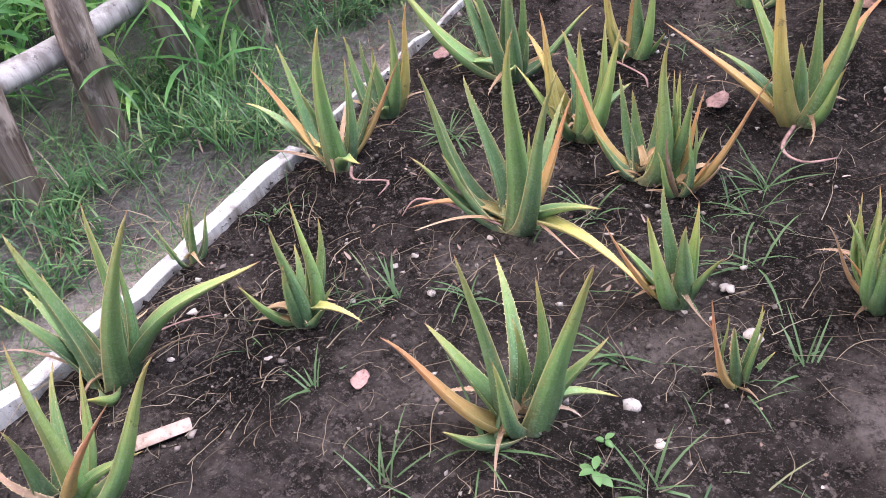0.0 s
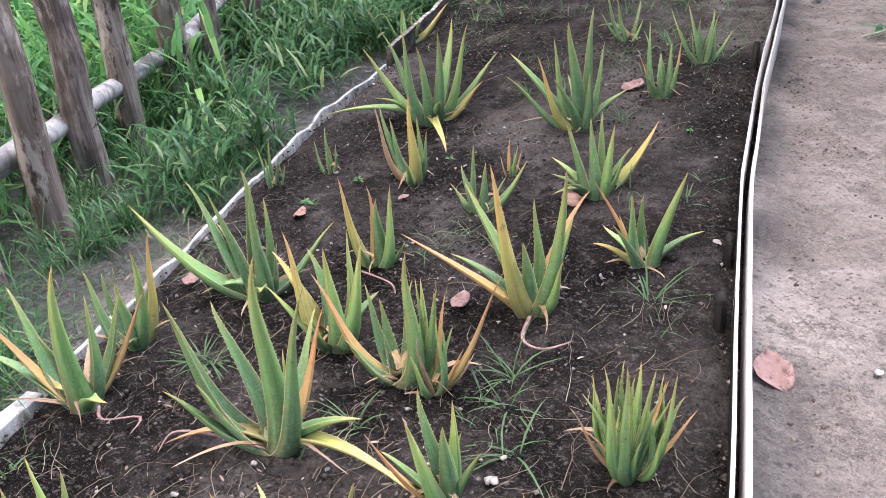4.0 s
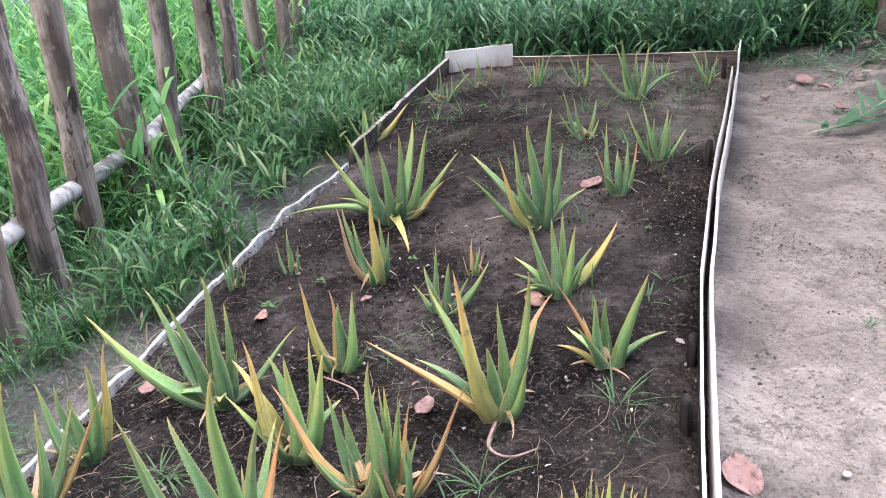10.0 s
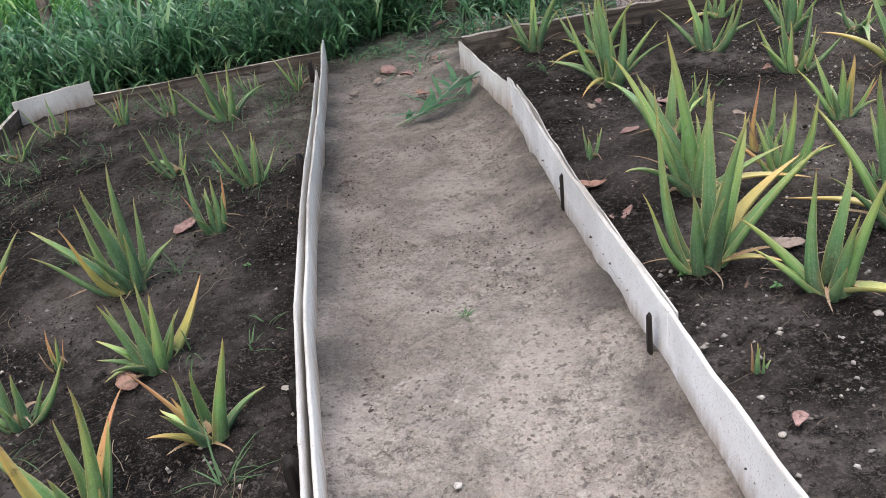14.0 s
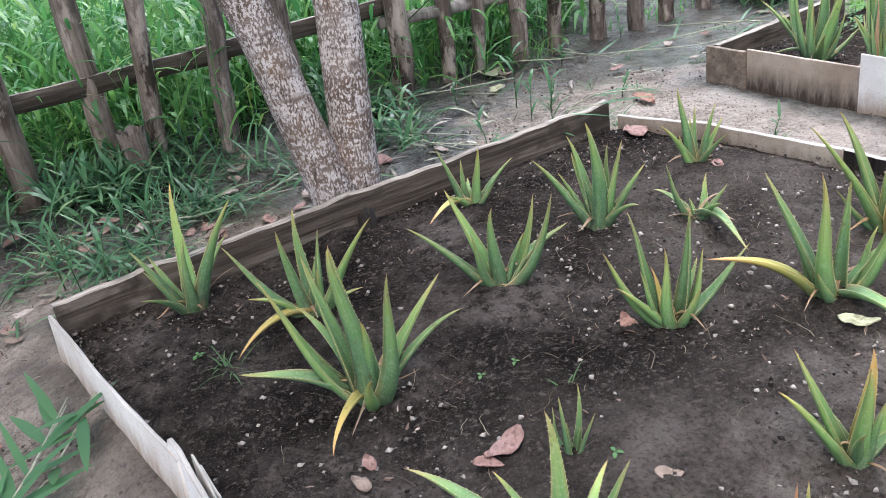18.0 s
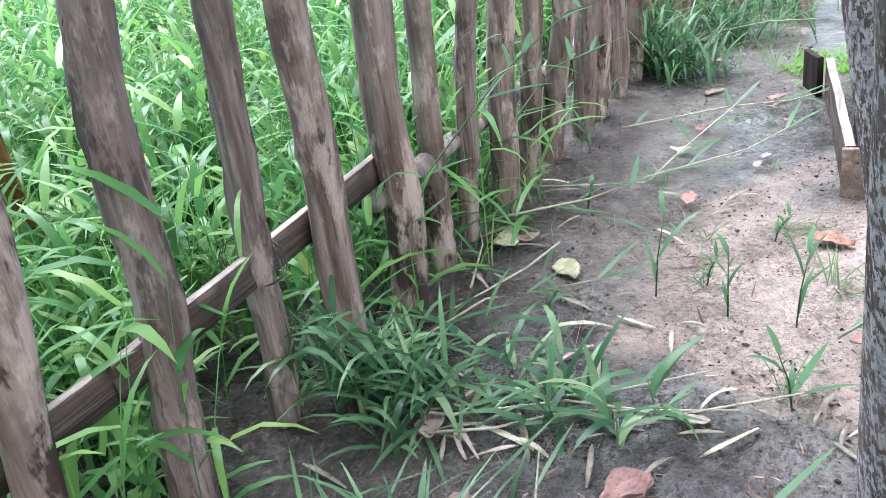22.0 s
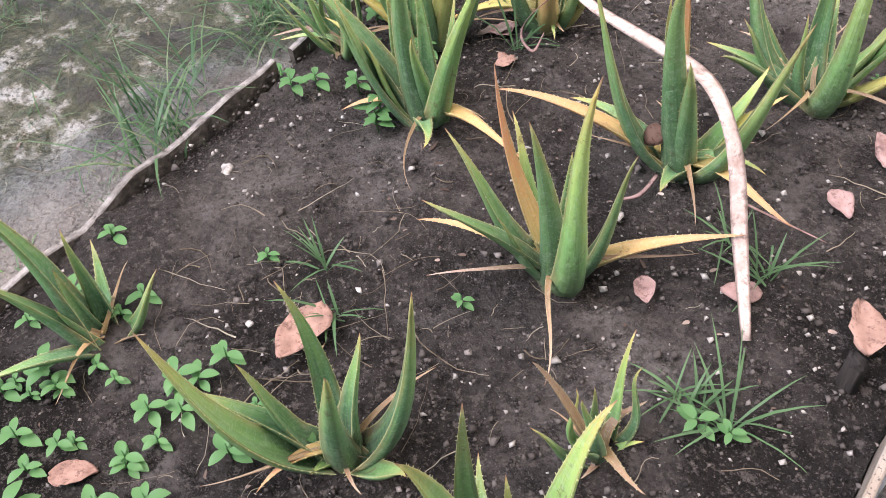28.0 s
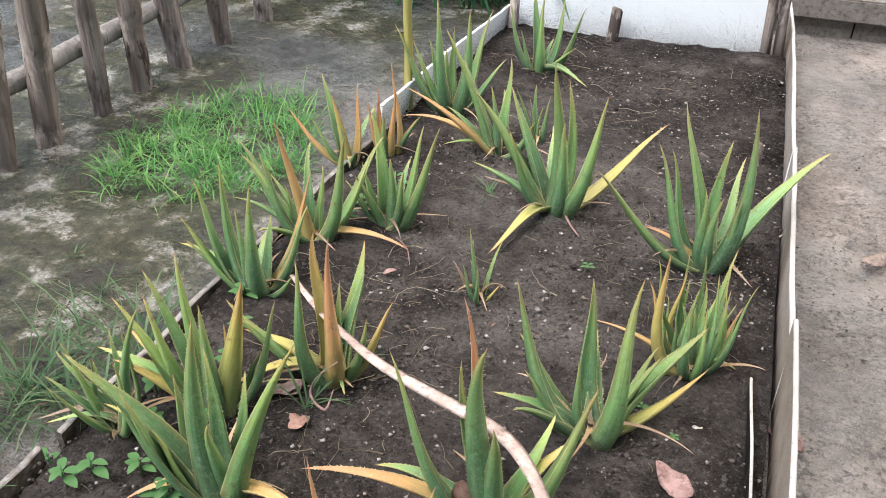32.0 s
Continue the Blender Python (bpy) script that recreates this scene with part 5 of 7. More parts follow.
def weed_tuft(x, y, size):
    """A tuft of narrow sedge or grass blades."""
    plant = new("sedge_tuft")
    plant.location = (x, y, bed_level(x, y))
    size *= 0.8
    n = int(rng.uniform(9, 15))
    at = np.c_[rng.normal(0, 0.008, (n, 2)), np.full(n, -0.005)]
    for q in at:
        blades("blade", [q], [rng.uniform(0, 6.28)], [size * rng.uniform(0.6, 1.25)], [rng.uniform(0.003, 0.0065)], [rng.uniform(0.3, 1.3)], [rng.uniform(0.3, 1.4)], SEDGE, parent=plant)
    return tagged(plant, "tuft of narrow green sedge blades in the earth", "grass tuft", "sedge tufts")


# aloes of bed a
aloe(-0.930, -1.142, 0.06, False, [(-152, 69, 0.44, "G"), (159, 69, 0.36, "G"), (-29, 78, 0.55, "L"), (52, 75, 0.24, "G"), (-12, 68, 0.5, "G"), (62, 56, 0.33, "O"), (-144, 57, 0.25, "G"), (-158, 4, 0.26, "O"), (-14, 3, 0.42, "Y")])
aloe(-1.498, -1.142, 0.06, False, [(-152, 61, 0.33, "O"), (170, 65, 0.34, "G"), (-17, 75, 0.45, "L"), (48, 73, 0.3, "G"), (-76, 75, 0.26, "G"), (51, 48, 0.35, "O"), (-175, 11, 0.1, "Y")])
aloe(-1.534, -0.895, 0.06, False, [(-156, 74, 0.25, "G"), (154, 69, 0.21, "G"), (-8, 71, 0.33, "L"), (40, 69, 0.34, "Y"), (-37, 74, 0.24, "G")])
aloe(-0.515, -0.476, 0.06, False, [(-156, 39, 0.42, "O"), (170, 63, 0.39, "L"), (-111, 75, 0.49, "Y"), (76, 82, 0.31, "G"), (-30, 72, 0.48, "L"), (52, 53, 0.35, "O"), (-81, 71, 0.26, "G")])
aloe(-0.258, -0.193, 0.06, False, [(-156, 63, 0.32, "O"), (171, 62, 0.16, "Y"), (-114, 75, 0.26, "G"), (110, 84, 0.21, "G"), (-20, 69, 0.34, "L"), (-144, 33, 0.19, "Y")])
aloe(-0.147, -1.019, 0.06, True, [(-156, 56, 0.22, "D"), (163, 65, 0.21, "L"), (-116, 75, 0.33, "L"), (152, 82, 0.23, "G"), (-86, 76, 0.34, "L"), (88, 66, 0.23, "G"), (-9, 80, 0.28, "L"), (51, 62, 0.21, "O"), (-15, 72, 0.3, "L"), (27, 44, 0.19, "O"), (47, 44, 0.19, "G"), (-24, 80, 0.23, "G"), (-156, 76, 0.18, "G"), (-76, 73, 0.19, "G"), (-24, 69, 0.19, "G"), (-132, 55, 0.2, "O"), (-111, 68, 0.14, "G")])
aloe(-0.978, -0.752, 0.06, False, [(-157, 77, 0.35, "Y"), (142, 71, 0.26, "G"), (-45, 79, 0.32, "L"), (47, 75, 0.32, "L"), (-13, 66, 0.37, "L"), (170, 56, 0.29, "Y")])
aloe(-0.743, -0.844, 0.06, False, [(-157, 61, 0.36, "O"), (156, 68, 0.25, "G"), (-30, 77, 0.4, "L"), (43, 73, 0.27, "L"), (-10, 65, 0.32, "G"), (139, 67, 0.2, "G")])
aloe(-0.649, -0.875, 0.06, True, [(23, 58, 0.36, "O"), (73, 69, 0.24, "O"), (-94, 79, 0.18, "D"), (30, 49, 0.13, "O"), (8, 45, 0.16, "D"), (62, 59, 0.16, "G"), (-3, 78, 0.21, "G"), (107, 77, 0.16, "L")])
aloe(-1.306, -0.580, 0.06, False, [(-156, 46, 0.45, "L"), (175, 60, 0.39, "G"), (-114, 75, 0.37, "G"), (106, 84, 0.38, "G"), (-41, 74, 0.37, "G"), (90, 69, 0.28, "G"), (12, 65, 0.18, "G"), (-153, 6, 0.18, "L")])
aloe(-1.030, -0.356, 0.06, False, [(-156, 75, 0.31, "Y"), (121, 74, 0.24, "O"), (-12, 73, 0.29, "L"), (9, 39, 0.12, "L"), (-45, 74, 0.26, "G")])
aloe(-1.293, 0.766, 0.06, False, [(-159, 53, 0.42, "L"), (173, 61, 0.42, "G"), (-114, 75, 0.44, "G"), (-82, 70, 0.38, "G"), (-41, 73, 0.42, "G"), (69, 66, 0.42, "L"), (9, 66, 0.44, "L"), (32, 40, 0.39, "L"), (12, 36, 0.28, "Y"), (-173, 2, 0.5, "L"), (-61, 3, 0.41, "Y")])
aloe(-1.157, 0.223, 0.06, False, [(-159, 70, 0.31, "D"), (163, 66, 0.29, "G"), (-48, 79, 0.35, "Y"), (55, 79, 0.23, "G"), (-14, 65, 0.11, "L")])
aloe(-1.498, 0.222, 0.06, True, [(-159, 74, 0.14, "G"), (111, 74, 0.17, "G"), (-6, 68, 0.13, "G")])
aloe(-0.670, 0.775, 0.06, False, [(-159, 40, 0.37, "G"), (-177, 48, 0.4, "G"), (-138, 62, 0.37, "Y"), (179, 75, 0.37, "L"), (-91, 73, 0.48, "G"), (111, 72, 0.27, "G"), (-19, 82, 0.49, "G"), (53, 68, 0.34, "G"), (-51, 70, 0.27, "G")])
aloe(-0.484, 0.202, 0.06, False, [(-159, 71, 0.28, "G"), (160, 67, 0.25, "G"), (-90, 79, 0.31, "G"), (67, 82, 0.29, "G"), (-36, 72, 0.3, "L"), (40, 43, 0.32, "Y"), (12, 58, 0.2, "L"), (-166, 31, 0.17, "G"), (-156, 8, 0.15, "L")])
aloe(-0.415, 1.173, 0.06, False, [(-159, 80, 0.32, "G"), (175, 59, 0.2, "O"), (-39, 78, 0.24, "G"), (38, 70, 0.25, "O"), (-93, 73, 0.19, "G")])
aloe(-0.294, 1.601, 0.06, True, [(-159, 59, 0.3, "L"), (154, 70, 0.27, "L"), (-110, 76, 0.22, "G"), (51, 78, 0.24, "G"), (-39, 72, 0.25, "G"), (38, 41, 0.19, "L"), (-151, 54, 0.23, "G")])
aloe(-0.690, 1.912, 0.06, False, [(-159, 67, 0.29, "G"), (154, 70, 0.21, "L"), (-133, 67, 0.12, "G"), (36, 68, 0.13, "G"), (138, 4, 0.26, "L"), (175, 10, 0.11, "L")])
aloe(-0.528, 2.661, 0.06, False, [(-159, 45, 0.37, "G"), (164, 67, 0.32, "G"), (-123, 72, 0.39, "G"), (99, 84, 0.27, "G"), (-42, 72, 0.35, "L"), (30, 25, 0.3, "G"), (-15, 81, 0.2, "G")])
aloe(-0.423, 3.045, 0.06, True, [(-159, 73, 0.19, "G"), (53, 63, 0.16, "G"), (-88, 79, 0.13, "G"), (-169, 59, 0.17, "G")])
aloe(-0.142, 3.034, 0.06, True, [(-159, 60, 0.25, "L"), (130, 74, 0.2, "G"), (-24, 75, 0.18, "G"), (35, 67, 0.09, "G")])
aloe(-0.885, 2.927, 0.06, True, [(-159, 69, 0.23, "G"), (138, 73, 0.17, "G"), (-35, 77, 0.24, "L"), (-166, 51, 0.24, "G"), (-20, 67, 0.16, "G")])
aloe(-1.151, 2.894, 0.06, True, [(-159, 59, 0.25, "L"), (127, 75, 0.19, "O"), (-38, 77, 0.25, "G"), (36, 68, 0.19, "G"), (-136, 54, 0.12, "G")])
aloe(-1.545, 2.948, 0.06, True, [(-159, 53, 0.27, "G"), (118, 75, 0.23, "G"), (0, 62, 0.18, "Y")])
aloe(-1.684, 2.615, 0.06, True, [(-159, 41, 0.15, "L"), (127, 75, 0.21, "G"), (11, 44, 0.24, "L"), (-178, 8, 0.15, "G")])
aloe(-1.851, 1.821, 0.06, False, [(-159, 85, 0.19, "G"), (73, 71, 0.14, "G"), (7, 52, 0.14, "G"), (26, 38, 0.3, "Y")])
aloe(-0.817, 0.318, 0.06, True, [(-159, 67, 0.08, "D"), (97, 74, 0.13, "O"), (-13, 72, 0.12, "L"), (32, 61, 0.1, "O")])
aloe(-0.841, 0.037, 0.06, False, [(-159, 90, 0.23, "G"), (158, 67, 0.16, "G"), (-23, 75, 0.19, "G"), (27, 42, 0.23, "L"), (-144, 44, 0.09, "G")])
aloe(-1.646, 0.059, 0.06, True, [(-159, 79, 0.17, "G"), (108, 74, 0.17, "G"), (-6, 68, 0.15, "G"), (30, 56, 0.1, "L"), (-78, 75, 0.14, "G")])
aloe(-0.598, -1.611, 0.06, False, [(-136, 81, 0.43, "G"), (-164, 54, 0.27, "L"), (-120, 58, 0.4, "O"), (75, 78, 0.32, "G"), (5, 70, 0.47, "L"), (125, 66, 0.2, "G"), (31, 69, 0.29, "G"), (41, 6, 0.18, "L"), (-77, 72, 0.26, "G")])
aloe(-1.176, -1.619, 0.06, False, [(44, 79, 0.31, "L"), (78, 61, 0.23, "G"), (-29, 80, 0.29, "G"), (62, 70, 0.17, "G"), (30, 40, 0.12, "G"), (-30, 73, 0.2, "G"), (12, 7, 0.17, "Y"), (-139, 13, 0.09, "D")])
aloe(-1.419, -1.958, 0.06, False, [(-136, 85, 0.41, "G"), (102, 70, 0.39, "G"), (25, 62, 0.52, "L"), (-146, 59, 0.27, "G"), (35, 34, 0.5, "L"), (169, 65, 0.26, "G")])
aloe(-1.234, -2.218, 0.06, False, [(44, 76, 0.44, "L"), (76, 58, 0.31, "L"), (33, 49, 0.53, "L"), (161, 83, 0.21, "G"), (27, 52, 0.41, "O"), (113, 65, 0.23, "G")])
aloe(-1.556, -1.619, 0.06, True, [(-136, 69, 0.13, "G"), (115, 72, 0.13, "G"), (19, 68, 0.2, "L"), (54, 57, 0.16, "G"), (-115, 55, 0.07, "G")])
aloe(-0.302, -1.335, 0.06, True, [(-136, 74, 0.23, "O"), (87, 63, 0.15, "G"), (-95, 76, 0.18, "G"), (49, 37, 0.08, "G"), (-106, 66, 0.25, "O")])
aloe(-0.494, -1.188, 0.06, False, [(-136, 57, 0.27, "O"), (141, 72, 0.24, "G"), (-106, 71, 0.28, "L"), (72, 77, 0.22, "L"), (-54, 77, 0.23, "G")])
# aloes of bed b
aloe(1.234, 2.846, 0.09, False, [(153, 59, 0.27, "G"), (53, 74, 0.41, "L"), (-44, 57, 0.45, "G"), (-176, 58, 0.21, "G"), (-75, 71, 0.29, "G")])
aloe(1.454, 1.989, 0.09, False, [(154, 61, 0.44, "L"), (111, 69, 0.41, "G"), (-124, 79, 0.49, "G"), (96, 83, 0.41, "G"), (-71, 69, 0.42, "G"), (133, 47, 0.28, "G"), (156, 23, 0.34, "G"), (-12, 50, 0.37, "L"), (-136, 4, 0.27, "Y"), (-103, 70, 0.29, "G"), (-2, 50, 0.2, "G")])
aloe(1.525, 2.501, 0.09, False, [(153, 50, 0.35, "G"), (66, 74, 0.33, "G"), (-157, 77, 0.32, "G"), (-3, 75, 0.27, "G"), (-46, 52, 0.4, "L"), (-34, 21, 0.18, "L"), (-156, 4, 0.32, "Y")])
aloe(2.037, 2.216, 0.09, False, [(152, 42, 0.35, "G"), (118, 63, 0.34, "L"), (-119, 80, 0.28, "G"), (-16, 63, 0.3, "L"), (-53, 58, 0.36, "G"), (-16, 31, 0.28, "G"), (164, 33, 0.1, "G")])
aloe(2.319, 2.791, 0.09, False, [(152, 66, 0.26, "G"), (84, 73, 0.17, "G"), (-71, 75, 0.24, "L"), (-23, 41, 0.23, "G"), (-161, 5, 0.25, "Y")])
aloe(2.515, 2.301, 0.09, False, [(152, 52, 0.34, "G"), (104, 70, 0.32, "G"), (-145, 78, 0.4, "G"), (0, 78, 0.28, "G"), (-49, 53, 0.27, "G"), (99, 67, 0.26, "G"), (-46, 73, 0.31, "L")])
aloe(2.246, 1.697, 0.09, False, [(152, 53, 0.3, "L"), (108, 68, 0.33, "G"), (-152, 78, 0.25, "L"), (-2, 77, 0.31, "G"), (165, 42, 0.22, "L"), (100, 65, 0.16, "Y"), (-42, 69, 0.23, "L"), (-18, 37, 0.29, "G")])
aloe(2.640, 1.485, 0.09, False, [(154, 26, 0.4, "Y"), (123, 62, 0.4, "G"), (-167, 73, 0.42, "L"), (11, 80, 0.32, "G"), (-59, 63, 0.4, "L"), (-107, 3, 0.38, "L"), (-32, 47, 0.2, "G")])
aloe(3.075, 1.611, 0.09, False, [(154, 54, 0.46, "L"), (117, 66, 0.4, "L"), (-163, 74, 0.42, "O"), (28, 83, 0.36, "L"), (-72, 69, 0.42, "L"), (-9, 42, 0.32, "O"), (-51, 77, 0.29, "G"), (4, 67, 0.21, "G")])
aloe(3.116, 2.427, 0.09, False, [(154, 77, 0.31, "G"), (72, 75, 0.17, "G"), (-64, 73, 0.25, "G"), (-18, 55, 0.19, "L"), (172, 49, 0.25, "L")])
aloe(2.774, 2.095, 0.09, False, [(154, 62, 0.23, "G"), (123, 62, 0.07, "L"), (-39, 49, 0.14, "G"), (-111, 3, 0.33, "L")])
aloe(2.125, 1.055, 0.09, False, [(154, 49, 0.27, "L"), (123, 62, 0.28, "L"), (-137, 79, 0.26, "L"), (15, 81, 0.25, "Y"), (-89, 73, 0.19, "G"), (-5, 47, 0.19, "O"), (-30, 32, 0.14, "G")])
aloe(1.680, 0.648, 0.09, False, [(154, 67, 0.24, "L"), (115, 65, 0.22, "G"), (-85, 78, 0.34, "L"), (-11, 68, 0.31, "L"), (167, 41, 0.24, "O"), (90, 68, 0.14, "G")])
aloe(1.709, 0.891, 0.09, False, [(154, 90, 0.29, "O"), (24, 70, 0.24, "G"), (-171, 72, 0.15, "D"), (115, 80, 0.09, "D"), (-64, 67, 0.15, "G")])
aloe(1.364, 0.623, 0.09, False, [(154, 62, 0.58, "L"), (125, 60, 0.48, "G"), (-149, 78, 0.63, "L"), (117, 80, 0.46, "L"), (-82, 73, 0.43, "L"), (-164, 64, 0.35, "G"), (-12, 3, 0.39, "Y")])
aloe(1.456, -0.122, 0.09, False, [(168, 82, 0.38, "G"), (47, 72, 0.37, "G"), (-46, 72, 0.41, "L"), (162, 45, 0.35, "L"), (-54, 3, 0.37, "Y"), (-83, 71, 0.3, "G")])
aloe(1.824, 0.138, 0.09, False, [(154, 56, 0.49, "L"), (110, 67, 0.39, "G"), (-165, 75, 0.55, "G"), (95, 83, 0.51, "G"), (-129, 75, 0.47, "G"), (16, 62, 0.39, "G"), (-46, 74, 0.48, "G"), (-12, 48, 0.41, "G"), (-42, 52, 0.31, "G"), (129, 3, 0.39, "Y")])
aloe(1.483, -0.670, 0.09, True, [(168, 61, 0.23, "G"), (106, 71, 0.22, "G"), (-105, 80, 0.23, "G"), (136, 78, 0.09, "G")])
aloe(1.614, -0.902, 0.09, False, [(168, 58, 0.38, "L"), (166, 3, 0.35, "Y"), (-170, 65, 0.49, "L"), (134, 79, 0.34, "G")])
aloe(1.131, -0.395, 0.09, True, [(168, 77, 0.09, "D"), (3, 41, 0.04, "G"), (-129, 79, 0.1, "G")])
aloe(1.110, 1.086, 0.09, True, [(154, 80, 0.15, "G"), (15, 66, 0.14, "G"), (-106, 80, 0.1, "G")])
aloe(1.694, 1.458, 0.09, True, [(154, 83, 0.16, "G"), (26, 71, 0.16, "G"), (-49, 64, 0.13, "G"), (102, 82, 0.08, "G")])
aloe(3.259, 1.063, 0.09, False, [(154, 80, 0.25, "G"), (28, 71, 0.17, "G"), (-71, 75, 0.16, "G"), (-22, 32, 0.14, "L"), (110, 6, 0.18, "L")])
aloe(2.305, 0.560, 0.09, True, [(154, 80, 0.18, "L"), (58, 74, 0.12, "G"), (-81, 78, 0.16, "G"), (-20, 44, 0.14, "G"), (-177, 62, 0.16, "G")])
aloe(1.935, 0.475, 0.09, True, [(154, 39, 0.12, "G"), (30, 70, 0.08, "G"), (-175, 71, 0.08, "G"), (-18, 54, 0.05, "G")])
aloe(2.691, 0.793, 0.09, True, [(154, 71, 0.14, "G"), (81, 73, 0.05, "G"), (-38, 49, 0.09, "G"), (147, 50, 0.09, "G")])
aloe(2.939, 1.148, 0.09, True, [(154, 79, 0.12, "G"), (5, 62, 0.09, "G"), (100, 7, 0.16, "L"), (-17, 58, 0.08, "G")])
aloe(1.470, 1.200, 0.09, False, [(125, 31, 0.37, "G"), (63, 70, 0.32, "L"), (-20, 60, 0.27, "G"), (-150, 60, 0.25, "G"), (165, 52, 0.22, "G"), (-70, 65, 0.24, "L")])
aloe(1.190, 0.120, 0.09, False, [(153, 78, 0.59, "L"), (24, 69, 0.48, "L"), (-53, 74, 0.54, "G"), (-7, 46, 0.5, "L"), (20, 34, 0.46, "Y"), (56, 79, 0.55, "G"), (-120, 65, 0.35, "G"), (-20, 4, 0.25, "Y")])
# aloes of bed c
aloe(4.457, 2.914, 0.08, False, [(80, 64, 0.53, "G"), (100, 42, 0.40, "G"), (25, 80, 0.51, "G"), (155, 74, 0.44, "G"), (-40, 79, 0.49, "G"), (-104, 66, 0.46, "L"), (-160, 74, 0.29, "G"), (60, 72, 0.40, "G"), (120, 5, 0.21, "G"), (-60, 60, 0.26, "G")])
aloe(4.835, 2.827, 0.08, False, [(47, 65, 0.45, "L"), (-30, 71, 0.34, "G"), (-158, 69, 0.5, "G"), (39, 49, 0.29, "G"), (159, 76, 0.34, "G"), (68, 7, 0.15, "O"), (88, 16, 0.07, "L")])
aloe(4.486, 2.603, 0.08, True, [(47, 71, 0.32, "D"), (-86, 64, 0.23, "L"), (86, 76, 0.25, "G"), (-15, 83, 0.17, "G"), (68, 59, 0.25, "G"), (-143, 18, 0.07, "L")])
aloe(5.350, 2.901, 0.08, False, [(47, 81, 0.41, "G"), (-50, 73, 0.24, "G"), (71, 67, 0.28, "G"), (-4, 82, 0.19, "G"), (100, 74, 0.15, "G")])
aloe(4.728, 2.321, 0.08, False, [(29, 62, 0.39, "G"), (-18, 66, 0.41, "O"), (86, 79, 0.43, "G"), (-91, 83, 0.27, "G"), (142, 76, 0.57, "L"), (21, 17, 0.28, "O"), (-152, 20, 0.33, "O"), (55, 59, 0.22, "G")])
aloe(4.658, 1.961, 0.08, False, [(29, 66, 0.49, "G"), (-42, 73, 0.47, "O"), (90, 79, 0.51, "G"), (101, 73, 0.34, "G"), (177, 66, 0.44, "L"), (-134, 34, 0.23, "Y"), (32, 29, 0.42, "O"), (21, 31, 0.27, "G"), (-170, 7, 0.16, "L"), (164, 4, 0.26, "O")])
aloe(5.197, 2.107, 0.08, False, [(29, 60, 0.46, "G"), (-21, 68, 0.28, "G"), (130, 80, 0.52, "G"), (-71, 84, 0.36, "G"), (177, 65, 0.51, "L"), (32, 6, 0.19, "O"), (174, 4, 0.28, "O"), (127, 73, 0.28, "G"), (23, 60, 0.36, "G"), (8, 42, 0.3, "L"), (42, 66, 0.36, "G")])
aloe(5.349, 1.880, 0.08, False, [(19, 85, 0.42, "L"), (-28, 67, 0.26, "G"), (122, 80, 0.33, "G"), (-126, 79, 0.22, "Y"), (159, 69, 0.45, "Y"), (1, 39, 0.27, "Y"), (35, 71, 0.35, "L"), (12, 27, 0.3, "L"), (20, 58, 0.36, "L"), (200, 62, 0.34, "G"), (30, 38, 0.26, "Y"), (350, 62, 0.36, "G")])
aloe(5.515, 2.013, 0.08, True, [(19, 69, 0.25, "L"), (-62, 73, 0.23, "G"), (172, 70, 0.4, "G"), (13, 44, 0.13, "G"), (27, 7, 0.16, "L"), (-25, 60, 0.16, "G"), (25, 48, 0.2, "G"), (62, 55, 0.22, "L"), (0, 52, 0.22, "G")])
aloe(5.494, 1.435, 0.08, False, [(19, 80, 0.39, "G"), (10, 29, 0.25, "L"), (81, 78, 0.29, "G"), (-148, 65, 0.39, "O"), (125, 75, 0.39, "G"), (-98, 68, 0.21, "G"), (25, 52, 0.3, "L"), (14, 66, 0.36, "G"), (205, 60, 0.3, "G")])
aloe(5.146, 1.685, 0.08, False, [(19, 42, 0.32, "L"), (11, 26, 0.24, "Y"), (68, 77, 0.38, "G"), (-35, 82, 0.38, "Y"), (122, 75, 0.48, "O"), (-104, 66, 0.34, "L"), (-169, 57, 0.28, "Y"), (-90, 76, 0.24, "G"), (41, 6, 0.26, "Y"), (130, 10, 0.11, "L")])
aloe(5.478, 1.142, 0.08, False, [(19, 30, 0.27, "G"), (-1, 51, 0.37, "G"), (67, 76, 0.43, "O"), (-127, 79, 0.24, "L"), (160, 68, 0.43, "L"), (-135, 51, 0.38, "L"), (34, 69, 0.2, "G"), (0, 56, 0.23, "G"), (-179, 4, 0.31, "O"), (22, 56, 0.34, "L"), (205, 56, 0.32, "L"), (40, 66, 0.34, "G")])
aloe(5.295, 0.980, 0.08, False, [(19, 48, 0.2, "G"), (-38, 72, 0.35, "L"), (119, 80, 0.25, "G"), (-143, 71, 0.34, "L"), (167, 64, 0.42, "L"), (-17, 59, 0.21, "G"), (-172, 32, 0.1, "L"), (-97, 76, 0.17, "G")])
aloe(5.591, 0.636, 0.08, False, [(19, 44, 0.29, "O"), (-21, 67, 0.32, "G"), (65, 76, 0.28, "Y"), (-118, 81, 0.29, "O"), (76, 72, 0.17, "G")])
aloe(5.488, 0.523, 0.08, False, [(-161, 88, 0.35, "O"), (-39, 72, 0.24, "O"), (48, 69, 0.23, "O"), (-153, 52, 0.16, "O"), (131, 74, 0.28, "O")])
aloe(5.405, 0.081, 0.08, False, [(19, 57, 0.41, "G"), (-18, 66, 0.3, "G"), (75, 77, 0.49, "G"), (-73, 84, 0.33, "L"), (134, 73, 0.46, "G"), (-122, 62, 0.42, "L"), (62, 82, 0.26, "G")])
